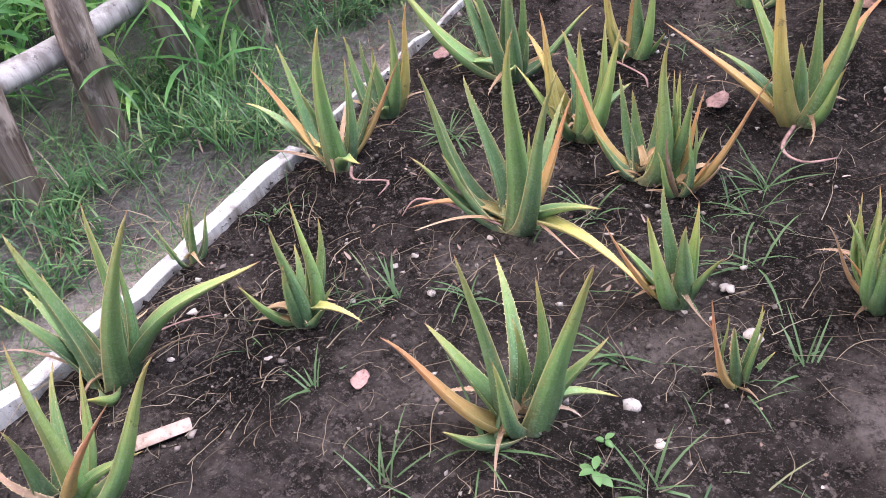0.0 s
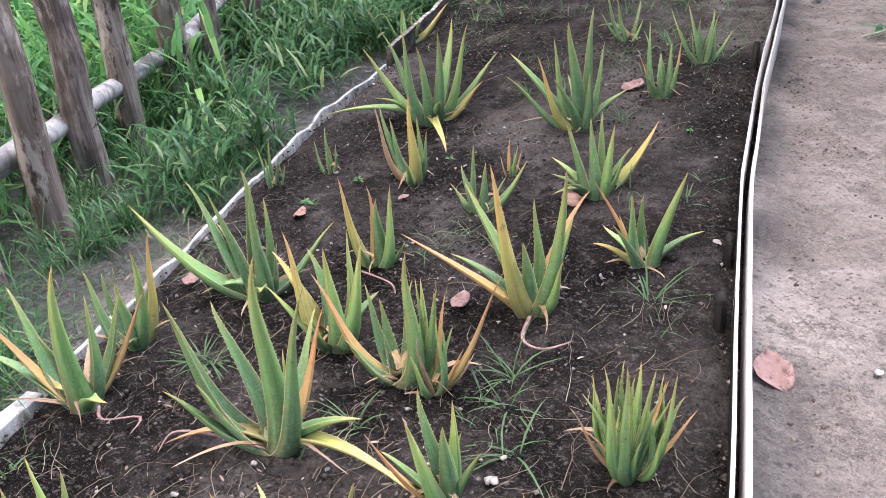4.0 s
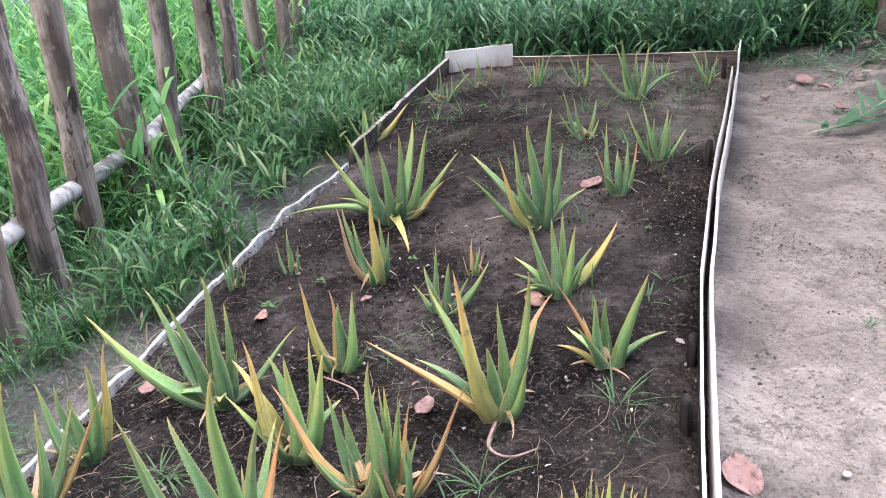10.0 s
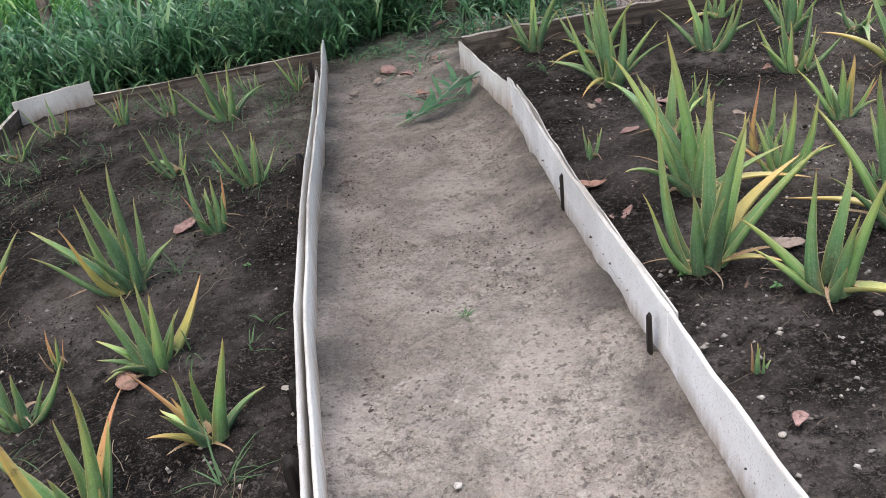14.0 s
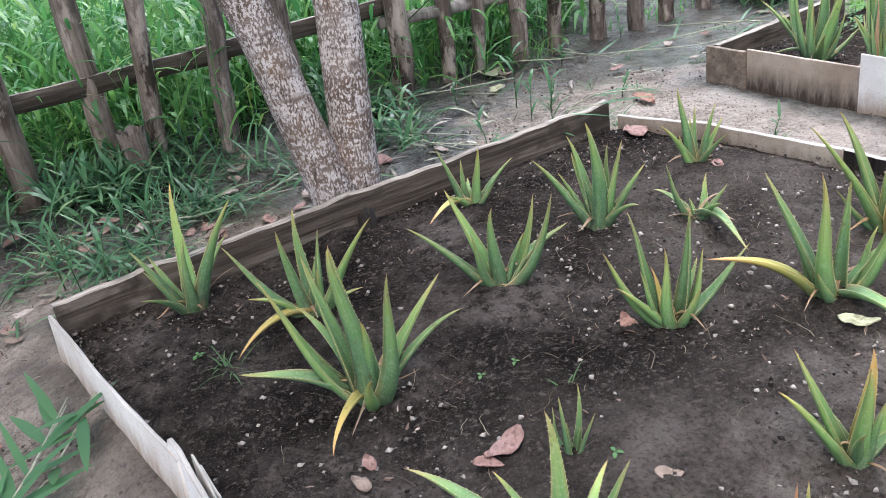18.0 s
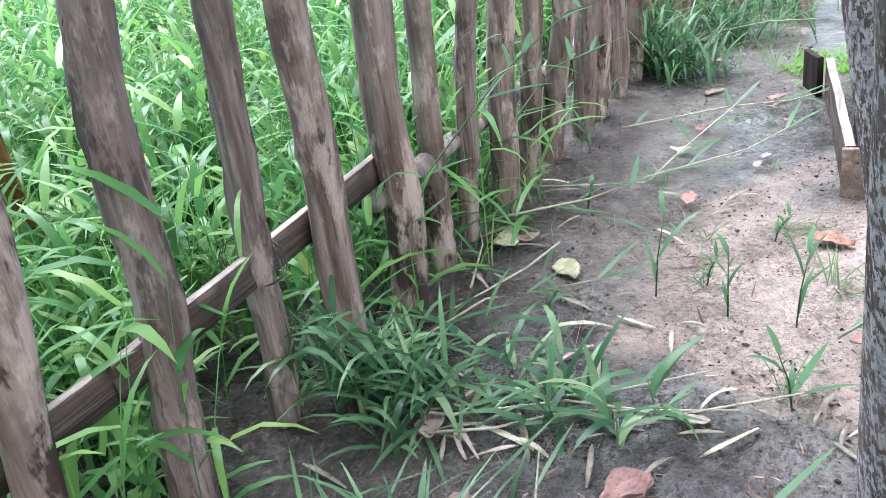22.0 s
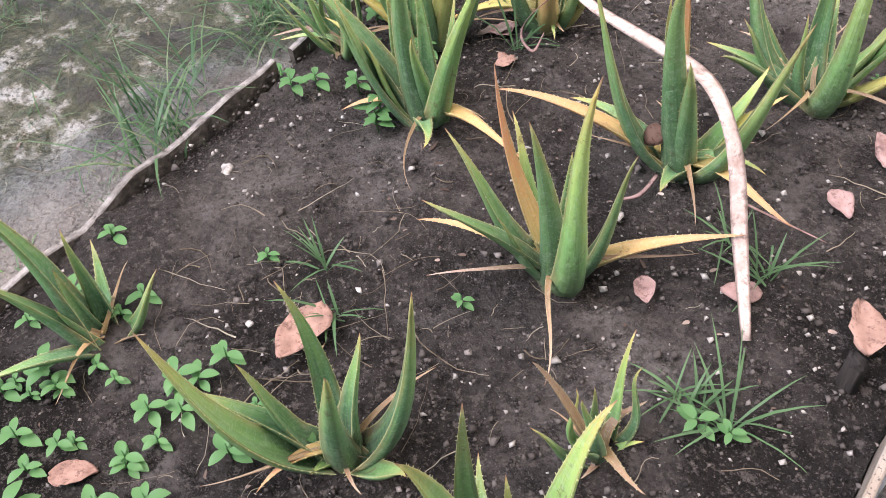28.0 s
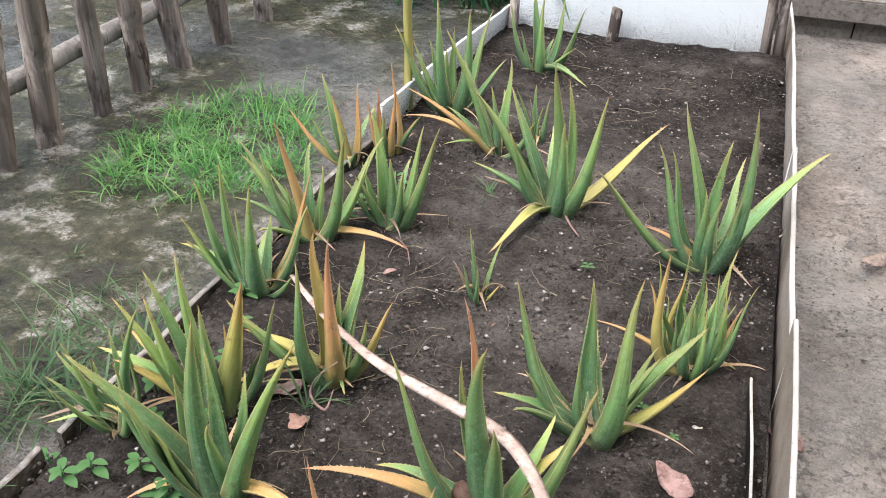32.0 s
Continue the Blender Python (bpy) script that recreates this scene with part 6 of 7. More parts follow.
aloe(5.117, 0.376, 0.08, False, [(19, 66, 0.5, "L"), (-13, 63, 0.36, "G"), (28, 38, 0.43, "O"), (17, 20, 0.38, "O"), (22, 9, 0.21, "L"), (-86, 71, 0.34, "L"), (50, 79, 0.27, "G")])
aloe(4.836, 0.706, 0.08, False, [(19, 56, 0.49, "L"), (-15, 64, 0.42, "G"), (84, 78, 0.54, "L"), (-91, 84, 0.43, "L"), (152, 70, 0.47, "L"), (-146, 36, 0.45, "Y"), (105, 71, 0.38, "G"), (73, 3, 0.38, "Y"), (42, 60, 0.36, "G")])
aloe(5.017, 0.234, 0.08, True, [(19, 67, 0.22, "G"), (-60, 74, 0.21, "G"), (152, 76, 0.2, "G"), (4, 68, 0.14, "G")])
aloe(5.190, -0.472, 0.08, False, [(19, 65, 0.34, "G"), (-53, 74, 0.35, "G"), (102, 79, 0.36, "L"), (-141, 73, 0.32, "G"), (172, 59, 0.36, "G"), (146, 4, 0.3, "L")])
aloe(4.341, 0.851, 0.08, False, [(19, 63, 0.43, "G"), (-32, 70, 0.48, "L"), (117, 79, 0.54, "G"), (-96, 83, 0.38, "G"), (33, 42, 0.52, "L"), (-143, 42, 0.47, "L"), (176, 76, 0.33, "G"), (13, 28, 0.23, "O"), (63, 72, 0.29, "G"), (96, 71, 0.28, "G")])
aloe(4.333, 1.352, 0.08, True, [(19, 29, 0.29, "O"), (-9, 58, 0.25, "Y"), (49, 70, 0.4, "Y"), (-13, 79, 0.27, "Y"), (80, 74, 0.3, "G"), (-88, 68, 0.22, "L"), (-172, 64, 0.19, "L"), (-142, 53, 0.2, "O"), (41, 60, 0.28, "G"), (12, 68, 0.23, "G"), (-42, 66, 0.18, "G"), (58, 78, 0.22, "G"), (-178, 11, 0.11, "L"), (-115, 67, 0.19, "G"), (57, 63, 0.23, "G")])
aloe(4.519, 1.654, 0.08, False, [(19, 65, 0.45, "G"), (-62, 73, 0.36, "G"), (138, 79, 0.48, "L"), (-150, 60, 0.26, "L"), (28, 31, 0.27, "G"), (-7, 48, 0.28, "G"), (41, 76, 0.22, "G"), (203, 52, 0.36, "L"), (196, 40, 0.3, "Y"), (30, 50, 0.26, "G")])
aloe(4.910, 1.253, 0.08, True, [(19, 81, 0.22, "G"), (-1, 50, 0.13, "D"), (42, 65, 0.13, "G"), (-24, 81, 0.1, "G"), (-173, 41, 0.07, "Y")])
for lx, ly, size, tone, turn in [(-0.92, -1.70, .05, 0, 121), (-1.54, -0.60, .09, 0, 303), (-0.70, -0.52, .1, 0, 278), (-0.54, 1.22, .12, 0, 66), (0.12, -0.56, .14, 0, 112), (0.04, 0.52, .07, 1, 309), (0.32, 3.03, .1, 1, 242), (0.50, 3.06, .09, 0, 320), (0.56, 2.62, .12, 2, 297), (0.18, 2.86, .08, 1, 33), (0.71, 3.23, .08, 1, 310), (-0.60, -0.39, .05, 4, 6), (-1.12, 0.05, .04, 0, 240), (-0.55, 0.14, .1, 2, 132), (-1.42, -0.14, .08, 2, 282), (2.07, 3.07, .12, 2, 119), (1.88, 3.21, .09, 0, 98), (3.18, 2.82, .15, 0, 240)]:
    fallen_leaf(lx, ly, size, tone, turn)
for lx, ly, size, tone, turn in [(2.72, 3.08, .07, 0, 276), (2.94, 3.06, .07, 1, 281), (3.12, 2.32, .07, 0, 243), (1.58, 1.56, .12, 0, 203), (1.52, 1.54, .07, 0, 327), (1.32, 1.73, .06, 0, 77), (1.27, 1.68, .06, 1, 118), (1.79, 1.26, .06, 1, 325), (2.14, 1.76, .07, 2, 77), (2.31, 3.07, .12, 1, 267), (1.33, 1.29, .09, 0, 199), (3.06, 1.37, .12, 0, 7), (1.03, 0.82, .13, 2, 343), (2.07, 0.54, .1, 0, 32), (2.52, 0.53, .12, 1, 81), (2.54, 1.34, .1, 3, 302), (3.57, 1.30, .08, 1, 21), (3.50, 1.52, .1, 1, 154)]:
    fallen_leaf(lx, ly, size, tone, turn)
for lx, ly, size, tone, turn in [(1.07, 0.55, .09, 0, 15), (1.47, 0.16, .1, 1, 137), (1.13, -0.60, .06, 0, 242), (2.50, 0.42, .08, 1, 304), (0.56, 3.47, .09, 0, 198), (0.71, 3.35, .12, 0, 218), (0.86, 3.46, .08, 1, 202), (0.41, 3.25, .16, 0, 295), (1.52, 3.47, .07, 1, 227), (1.08, 3.93, .08, 2, 68), (1.53, 3.52, .09, 1, 187), (1.68, 3.43, .06, 1, 49), (1.84, 3.27, .13, 0, 18), (1.43, 3.29, .09, 1, 69), (1.98, 3.55, .09, 1, 253), (1.81, 4.08, .08, 1, 111), (2.18, 3.88, .08, 2, 132), (2.23, 4.05, .08, 1, 344)]:
    fallen_leaf(lx, ly, size, tone, turn)
for lx, ly, size, tone, turn in [(0.84, 4.22, .12, 0, 223), (1.09, 3.94, .09, 2, 320), (2.38, 3.68, .14, 0, 154), (1.90, 3.50, .07, 0, 215), (1.99, 3.59, .1, 4, 259), (1.59, 3.86, .1, 0, 197), (1.98, 4.32, .09, 2, 293), (3.98, 3.82, .1, 0, 179), (3.69, 3.31, .14, 2, 273), (3.59, 4.34, .1, 1, 299), (3.36, 4.11, .14, 3, 208), (3.13, 3.06, .12, 0, 299), (3.12, 3.19, .11, 0, 118), (3.52, 4.40, .16, 3, 172), (4.36, 3.61, .06, 4, 349), (5.29, 3.94, .1, 1, 14), (4.00, 3.67, .05, 1, 143), (5.08, 3.62, .07, 1, 310)]:
    fallen_leaf(lx, ly, size, tone, turn)
for lx, ly, size, tone, turn in [(3.44, 3.12, .1, 0, 343), (4.44, 3.59, .06, 4, 356), (4.50, 3.94, .1, 4, 83), (4.77, 3.91, .07, 0, 357), (4.89, 3.54, .06, 0, 167), (5.12, 3.62, .09, 1, 277), (5.21, 3.61, .1, 1, 292), (5.30, 3.92, .1, 1, 291), (5.84, 3.99, .1, 0, 53), (4.29, 2.91, .13, 4, 335), (5.03, 2.70, .14, 2, 108), (4.32, 1.76, .11, 0, 324), (4.23, 2.18, .12, 2, 293), (4.57, 2.30, .06, 0, 136), (4.36, 1.93, .07, 0, 145), (5.21, 1.79, .07, 0, 63), (4.43, 2.21, .07, 0, 32), (5.14, 1.88, .05, 2, 246)]:
    fallen_leaf(lx, ly, size, tone, turn)
for lx, ly, size, tone, turn in [(4.09, 1.46, .1, 0, 327), (3.85, 0.55, .1, 1, 247), (5.18, 1.25, .04, 0, 45), (5.14, 1.87, .05, 2, 176), (5.22, 1.80, .08, 1, 34), (5.17, 3.11, .08, 2, 210), (5.41, 3.24, .12, 0, 77)]:
    fallen_leaf(lx, ly, size, tone, turn)
for sx, sy, size in [(4.97, 2.94, .1), (4.83, 3.08, .09), (4.28, 2.73, .09), (4.39, 2.82, .06), (4.83, 2.49, .06), (5.21, 2.60, .06), (5.30, 2.95, .06), (5.40, 3.08, .09), (5.32, 3.02, .09), (5.15, 2.89, .1), (4.33, 2.48, .07), (5.64, 2.12, .09), (5.29, 2.17, .1), (5.09, 2.99, .07), (5.18, 3.21, .08), (5.34, 3.26, .08), (5.40, 3.16, .08), (-0.42, -1.66, .08), (-0.44, -1.59, .05), (1.12, 0.10, .04), (1.33, -0.06, .05), (5.51, 2.20, .1), (5.28, 2.16, .11)]:
    seedling(sx, sy, size)
for sx, sy, size in [(4.42, 1.55, .04), (4.34, 1.62, .03), (4.66, 1.02, .05), (5.40, 1.75, .08), (5.61, 1.83, .1), (5.37, 0.75, .1), (5.41, 0.93, .1), (4.83, 3.09, .06), (5.18, 3.21, .12), (5.35, 3.01, .12), (5.30, 3.12, .1), (5.33, 3.27, .08), (4.38, 2.49, .08), (-0.25, 0.77, .04), (-1.07, 0.38, .05), (-1.44, -0.06, .06), (-1.38, 2.43, .07), (-1.34, 0.15, .05), (1.15, 2.49, .05), (1.70, 1.83, .04), (1.80, 1.82, .04), (1.75, 1.38, .05)]:
    seedling(sx, sy, size)
for tx, ty, size in [(-1.02, -1.47, .14), (-0.87, -1.40, .12), (-0.51, -1.40, .16), (-0.44, -0.90, .2), (-0.99, -1.76, .12), (-0.61, -1.71, .2), (-0.40, -1.04, .18), (-0.21, -1.26, .14), (-0.33, -1.63, .16), (-0.73, -1.86, .16), (-0.86, -1.13, .16), (-0.77, -1.04, .14), (-1.29, -0.92, .14), (-1.49, -1.40, .1), (-0.52, 0.85, .22), (-0.38, 0.25, .2), (-0.97, 1.09, .16), (-0.80, 1.04, .16), (-0.19, 0.20, .14), (-0.15, 0.33, .12), (-0.21, -0.39, .2), (-1.61, 2.20, .16), (-1.48, 2.31, .16)]:
    weed_tuft(tx, ty, size)
for tx, ty, size in [(-2.20, 2.05, .2), (-1.32, 2.61, .16), (-0.96, 2.55, .14), (-1.54, -0.40, .14), (-1.59, -0.51, .12), (-0.47, -0.79, .2), (-1.26, -0.92, .14), (-1.43, -0.07, .1), (-2.66, 0.18, .2), (4.41, 2.15, .16), (4.49, 2.10, .14), (4.39, 2.45, .12), (5.02, 2.63, .14), (5.11, 2.55, .12), (4.43, 2.45, .12), (4.34, 2.46, .2), (4.84, 0.54, .12), (5.05, 0.71, .14), (5.97, 1.53, .12), (6.17, 1.41, .1), (5.16, 1.82, .3), (5.84, 1.94, .25), (5.88, 1.82, .2)]:
    weed_tuft(tx, ty, size)
for tx, ty, size in [(1.21, 2.35, .16), (1.05, 4.01, .2), (0.48, 0.25, .08), (1.20, 2.39, .14), (1.84, 1.66, .1), (1.10, 3.72, .3), (1.01, 3.81, .25), (3.69, 3.71, .25), (3.41, 3.30, .3), (3.38, 3.17, .25), (3.81, 3.47, .16), (3.81, 3.36, .12), (4.18, 3.95, .1), (5.42, 4.03, .16), (3.64, 2.47, .12), (2.84, 3.37, .2), (3.38, 3.68, .15), (3.38, 3.27, .15), (4.34, 3.56, .1), (4.87, 3.61, .08)]:
    weed_tuft(tx, ty, size)

for sx, sy, size in [(5.32, 1.95, 0.1), (5.42, 2.02, 0.11), (5.5, 1.9, 0.1), (5.38, 2.12, 0.09), (5.47, 2.16, 0.1), (5.26, 2.2, 0.08), (5.52, 1.72, 0.1), (5.44, 1.62, 0.09), (5.5, 1.5, 0.1), (5.3, 0.9, 0.09), (5.38, 0.8, 0.1), (5.42, 1.02, 0.09), (5.25, 2.95, 0.06), (5.1, 3.05, 0.07), (4.9, 3.1, 0.06), (5.35, 2.85, 0.07), (4.75, 3.0, 0.05), (5.0, 2.85, 0.05)]:
    seedling(sx, sy, size)
for i in range(34):
    sx, sy = rng.uniform(4.85, 5.52), rng.uniform(2.72, 3.2)
    if sx + sy > rng.uniform(7.6, 8.4):
        seedling(sx, sy, rng.uniform(0.05, 0.1))
for i in range(95):
    near = rng.random() < 0.68
    reed_leaf(rng.uniform(0.8, 2.9) if near else rng.uniform(2.4, 4.2), rng.uniform(3.2, 4.45) if near else rng.uniform(3.6, 4.5), rng.uniform(0.06, 0.2), rng.uniform(0, 360))

# ---- tall grass and weeds ----


def scatter(n, x0, x1, y0, y1, keep):
    p = np.c_[rng.uniform(x0, x1, n), rng.uniform(y0, y1, n)]
    return p[keep(p[:, 0], p[:, 1])]


def clumped(p, spread):
    """Gather points into clumps."""
    k = max(1, len(p) // 14)
    seeds = p[:k]
    pick = rng.integers(0, k, len(p))
    return seeds[pick] + rng.normal(0, spread, p.shape)


def field(name, p, lo, hi, wlo, whi, material, label, lean=(0.05, 0.5), droop=(0.4, 1.7)):
    n = len(p)
    size = rng.uniform(lo, hi, n)
    at = np.c_[p, np.array([bed_level(a, b) for a, b in p]) - 0.012]
    ob = blades(name, at, rng.uniform(0, 6.28, n), size, rng.uniform(wlo, whi, n) * (0.6 + 0.5 * size / hi), rng.uniform(*lean, n), rng.uniform(*droop, n), material)
    return tagged(ob, label, "grass", kind="stuff")


def leafy(name, p, lo, hi, wlo, whi, material, label, count=6, llo=0.16, lhi=0.4):
    """Leafy grass stalks: an upright stem blade and broad leaves that stand off it at many heights."""
    n = len(p)
    tall = rng.uniform(lo, hi, n)
    at, az, ln, wd, le, dr = [np.c_[p, np.full(n, -0.02)]], [rng.uniform(0, 6.28, n)], [tall], [np.full(n, 0.006)], [rng.uniform(0, 0.25, n)], [rng.uniform(0, 0.35, n)]
    for i in range(count):
        f = (i + rng.uniform(0.1, 0.9, n)) / count
        lean = le[0] + dr[0] * f / 2
        q = at[0].copy()
        q[:, 0] += np.cos(az[0]) * np.sin(lean) * tall * f
        q[:, 1] += np.sin(az[0]) * np.sin(lean) * tall * f
        q[:, 2] += np.cos(lean) * tall * f
        at.append(q)
        az.append(rng.uniform(0, 6.28, n))
        ln.append(rng.uniform(llo, lhi, n) * (1.05 - 0.35 * f))
        wd.append(rng.uniform(wlo, whi, n))
        le.append(rng.uniform(0.2, 1.0, n))
        dr.append(rng.uniform(0.4, 1.9, n))
    ob = blades(name, np.concatenate(at), np.concatenate(az), np.concatenate(ln), np.concatenate(wd), np.concatenate(le), np.concatenate(dr), material)
    return tagged(ob, label, "grass", kind="stuff")


FX, FY = [p[0] for p in WEST], [p[1] for p in WEST]
NX, NY = [p[0] for p in NORTH], [p[1] for p in NORTH]


def west_line(y):
    return np.interp(y, FY, FX)


def north_line(x):
    return np.interp(x, NX, NY)


leafy("tall_grass", clumped(scatter(5200, -6.5, -2.0, -4.5, 7.0, lambda x, y: x < west_line(y) - 0.16), 0.18), 0.3, 0.85, 0.014, 0.034, GRASS, "lush tall broad-bladed green grass beyond the west fence")
leafy("tall_grass", clumped(scatter(11500, -3.6, 9.5, 4.4, 11.0, lambda x, y: (y > north_line(x) + 0.16) & (rng.random(len(x)) < np.where(x > 4.6, 0.55, 1.0))), 0.17), 0.35, 0.95, 0.014, 0.034, GRASS, "lush tall broad-bladed green grass beyond the north fence")
leafy("verge_grass", clumped(scatter(3300, -3.3, -1.6, -0.4, 4.9, lambda x, y: (x < along(A_WEST, np.minimum(y, 3.4)) - 0.06 - 0.1 * rng.random(len(x))) & (rng.random(len(x)) < 0.2 + 0.8 * bump_step(y + 0.8 * (-1.8 - x), 0.4, 1.4))), 0.08), 0.06, 0.33, 0.008, 0.02, VERGE, "dense verge grass between fence and bed", llo=0.1, lhi=0.26)
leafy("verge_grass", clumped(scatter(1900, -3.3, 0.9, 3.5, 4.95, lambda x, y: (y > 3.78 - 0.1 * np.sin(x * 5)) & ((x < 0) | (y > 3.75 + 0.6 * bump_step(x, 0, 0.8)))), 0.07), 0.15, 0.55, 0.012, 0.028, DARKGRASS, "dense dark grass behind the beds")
leafy("verge_weeds", clumped(scatter(2000, -2.75, -1.6, -2.9, 3.5, lambda x, y: (x < along(A_WEST, y) - 0.05 - 0.1 * rng.random(len(x))) & (x > west_line(y) - 0.1) & (rng.random(len(x)) < 0.35 + 0.65 * bump_step(value_noise(x, y, 2.2, 91), 0.3, 0.6))), 0.05), 0.03, 0.2, 0.003, 0.008, VERGE, "low weeds and fine grass along the bed edge", count=6, llo=0.05, lhi=0.16)
field("verge_grass", clumped(scatter(3400, -2.5, -1.7, -2.8, 0.9, lambda x, y: (x < along(A_WEST, y) - 0.1 - 0.4 * rng.random(len(x))) & (value_noise(x, y, 3, 92) > 0.36)), 0.045), 0.08, 0.36, 0.0022, 0.0055, VERGE, "thin grass beside the whitewashed strip", lean=(0.1, 0.9))
field("dry_grass", clumped(scatter(1100, -2.7, -1.68, -2.8, 2.2, lambda x, y: (x < along(A_WEST, y) - 0.08) & (value_noise(x, y, 3, 93) > 0.45)), 0.06), 0.06, 0.26, 0.002, 0.004, STRAW, "dry bleached grass blades among the verge", lean=(0.3, 1.4))
field("verge_grass", scatter(9000, -2.35, -1.5, -2.9, 0.6, lambda x, y: (x < along(A_WEST, y) - 0.03 - 0.04 * rng.random(len(x))) & (value_noise(x, y, 5, 94) > 0.3 + 0.3 * rng.random(len(x)))), 0.02, 0.12, 0.0016, 0.0038, VERGE, "short thin grass along the whitewashed strip", lean=(0.2, 1.3))
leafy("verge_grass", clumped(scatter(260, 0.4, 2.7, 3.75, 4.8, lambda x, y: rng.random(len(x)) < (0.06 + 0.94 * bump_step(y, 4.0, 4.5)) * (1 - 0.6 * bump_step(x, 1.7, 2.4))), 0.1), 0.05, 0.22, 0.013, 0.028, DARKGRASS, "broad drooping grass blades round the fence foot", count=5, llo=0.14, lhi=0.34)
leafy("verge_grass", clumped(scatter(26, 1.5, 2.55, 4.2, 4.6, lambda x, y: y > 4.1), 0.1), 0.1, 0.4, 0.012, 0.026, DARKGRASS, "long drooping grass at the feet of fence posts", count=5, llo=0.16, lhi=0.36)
field("verge_grass", clumped(scatter(380, 2.6, 7.6, 4.42, 4.8, lambda x, y: y > 4.42), 0.05), 0.08, 0.3, 0.005, 0.011, GRASS, "grass round the fence foot")
field("verge_grass", clumped(scatter(1500, 5.7, 8.5, 2.6, 4.4, lambda x, y: rng.random(len(x)) < 0.15 + 0.85 * bump_step(y + 0.3 * (x - 5.7), 3.7, 4.3)), 0.06), 0.1, 0.4, 0.005, 0.012, GRASS, "grass and weeds at the fence corner")
leafy("verge_grass", clumped(scatter(210, 5.5, 7.6, 3.65, 4.5, lambda x, y: rng.random(len(x)) < bump_step(y + 0.25 * (x - 5.7), 3.8, 4.3)), 0.1), 0.08, 0.4, 0.009, 0.022, DARKGRASS, "dark reedy grass at the fence corner", count=5)
field("grass_patch", clumped(scatter(3400, 5.8, 6.65, -0.1, 1.1, lambda x, y: ((x - 6.22) / 0.4) ** 2 + ((y - 0.5) / 0.54) ** 2 < 0.45 + 0.75 * value_noise(x, y, 5, 87)), 0.035), 0.05, 0.17, 0.003, 0.006, GRASS, "patch of fine green grass on mossy earth", lean=(0.1, 1.0), droop=(0.5, 1.9))
field("sedge_clump", clumped(scatter(330, 5.64, 5.9, 1.5, 2.5, lambda x, y: value_noise(x, y, 4, 89) > 0.4), 0.03), 0.1, 0.34, 0.003, 0.008, SEDGE, "long sedge blades beside the buried strip", lean=(0.1, 0.9), droop=(0.4, 1.7))
field("low_moss", scatter(21000, 5.3, 6.3, 2.5, 4.05, lambda x, y: ((x > 5.64) | ((y > 3.48) & (x > 5.34))) & (0.6 * value_noise(x, y, 3.1, 77) + 0.4 * value_noise(x, y, 11, 78) > 0.3 + 0.7 * bump_step(np.abs(y - 3.36) * 0.9 + np.abs(x - 5.75) * 0.8, 0.15, 0.62) + 0.25 * rng.random(len(x)))), 0.02, 0.075, 0.004, 0.009, MOSSBLADE, "bright low moss and weeds on wet earth", lean=(0.2, 1.2))
field("sparse_grass", clumped(scatter(900, -1.75, -0.1, 1.4, 3.4, lambda x, y: value_noise(x, y, 2.4, 84) > 0.4), 0.06), 0.05, 0.18, 0.002, 0.006, VERGE, "thin grass among the far aloes", lean=(0.2, 1.2))
field("sparse_grass", clumped(scatter(800, -1.7, -0.1, -2.2, 3.4, lambda x, y: value_noise(x, y, 2, 83) > 0.5), 0.04), 0.04, 0.14, 0.002, 0.004, SEDGE, "sparse thin grass sprouting in the bed", lean=(0.2, 1.2))
field("sparse_grass", clumped(scatter(500, 5.7, 6.7, 0.8, 3.0, lambda x, y: value_noise(x, y, 2, 85) > 0.5), 0.04), 0.04, 0.14, 0.002, 0.004, SEDGE, "sparse thin grass on mossy earth", lean=(0.2, 1.2))
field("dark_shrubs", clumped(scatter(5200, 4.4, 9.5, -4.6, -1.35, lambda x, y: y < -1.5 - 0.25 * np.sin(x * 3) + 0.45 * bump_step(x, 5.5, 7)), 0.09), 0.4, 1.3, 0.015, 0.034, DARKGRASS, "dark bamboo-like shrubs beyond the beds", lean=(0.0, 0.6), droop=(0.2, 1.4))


def in_beds(x, y):
    return np.array([bed_level(a, b) > 0.01 for a, b in zip(x, y)])


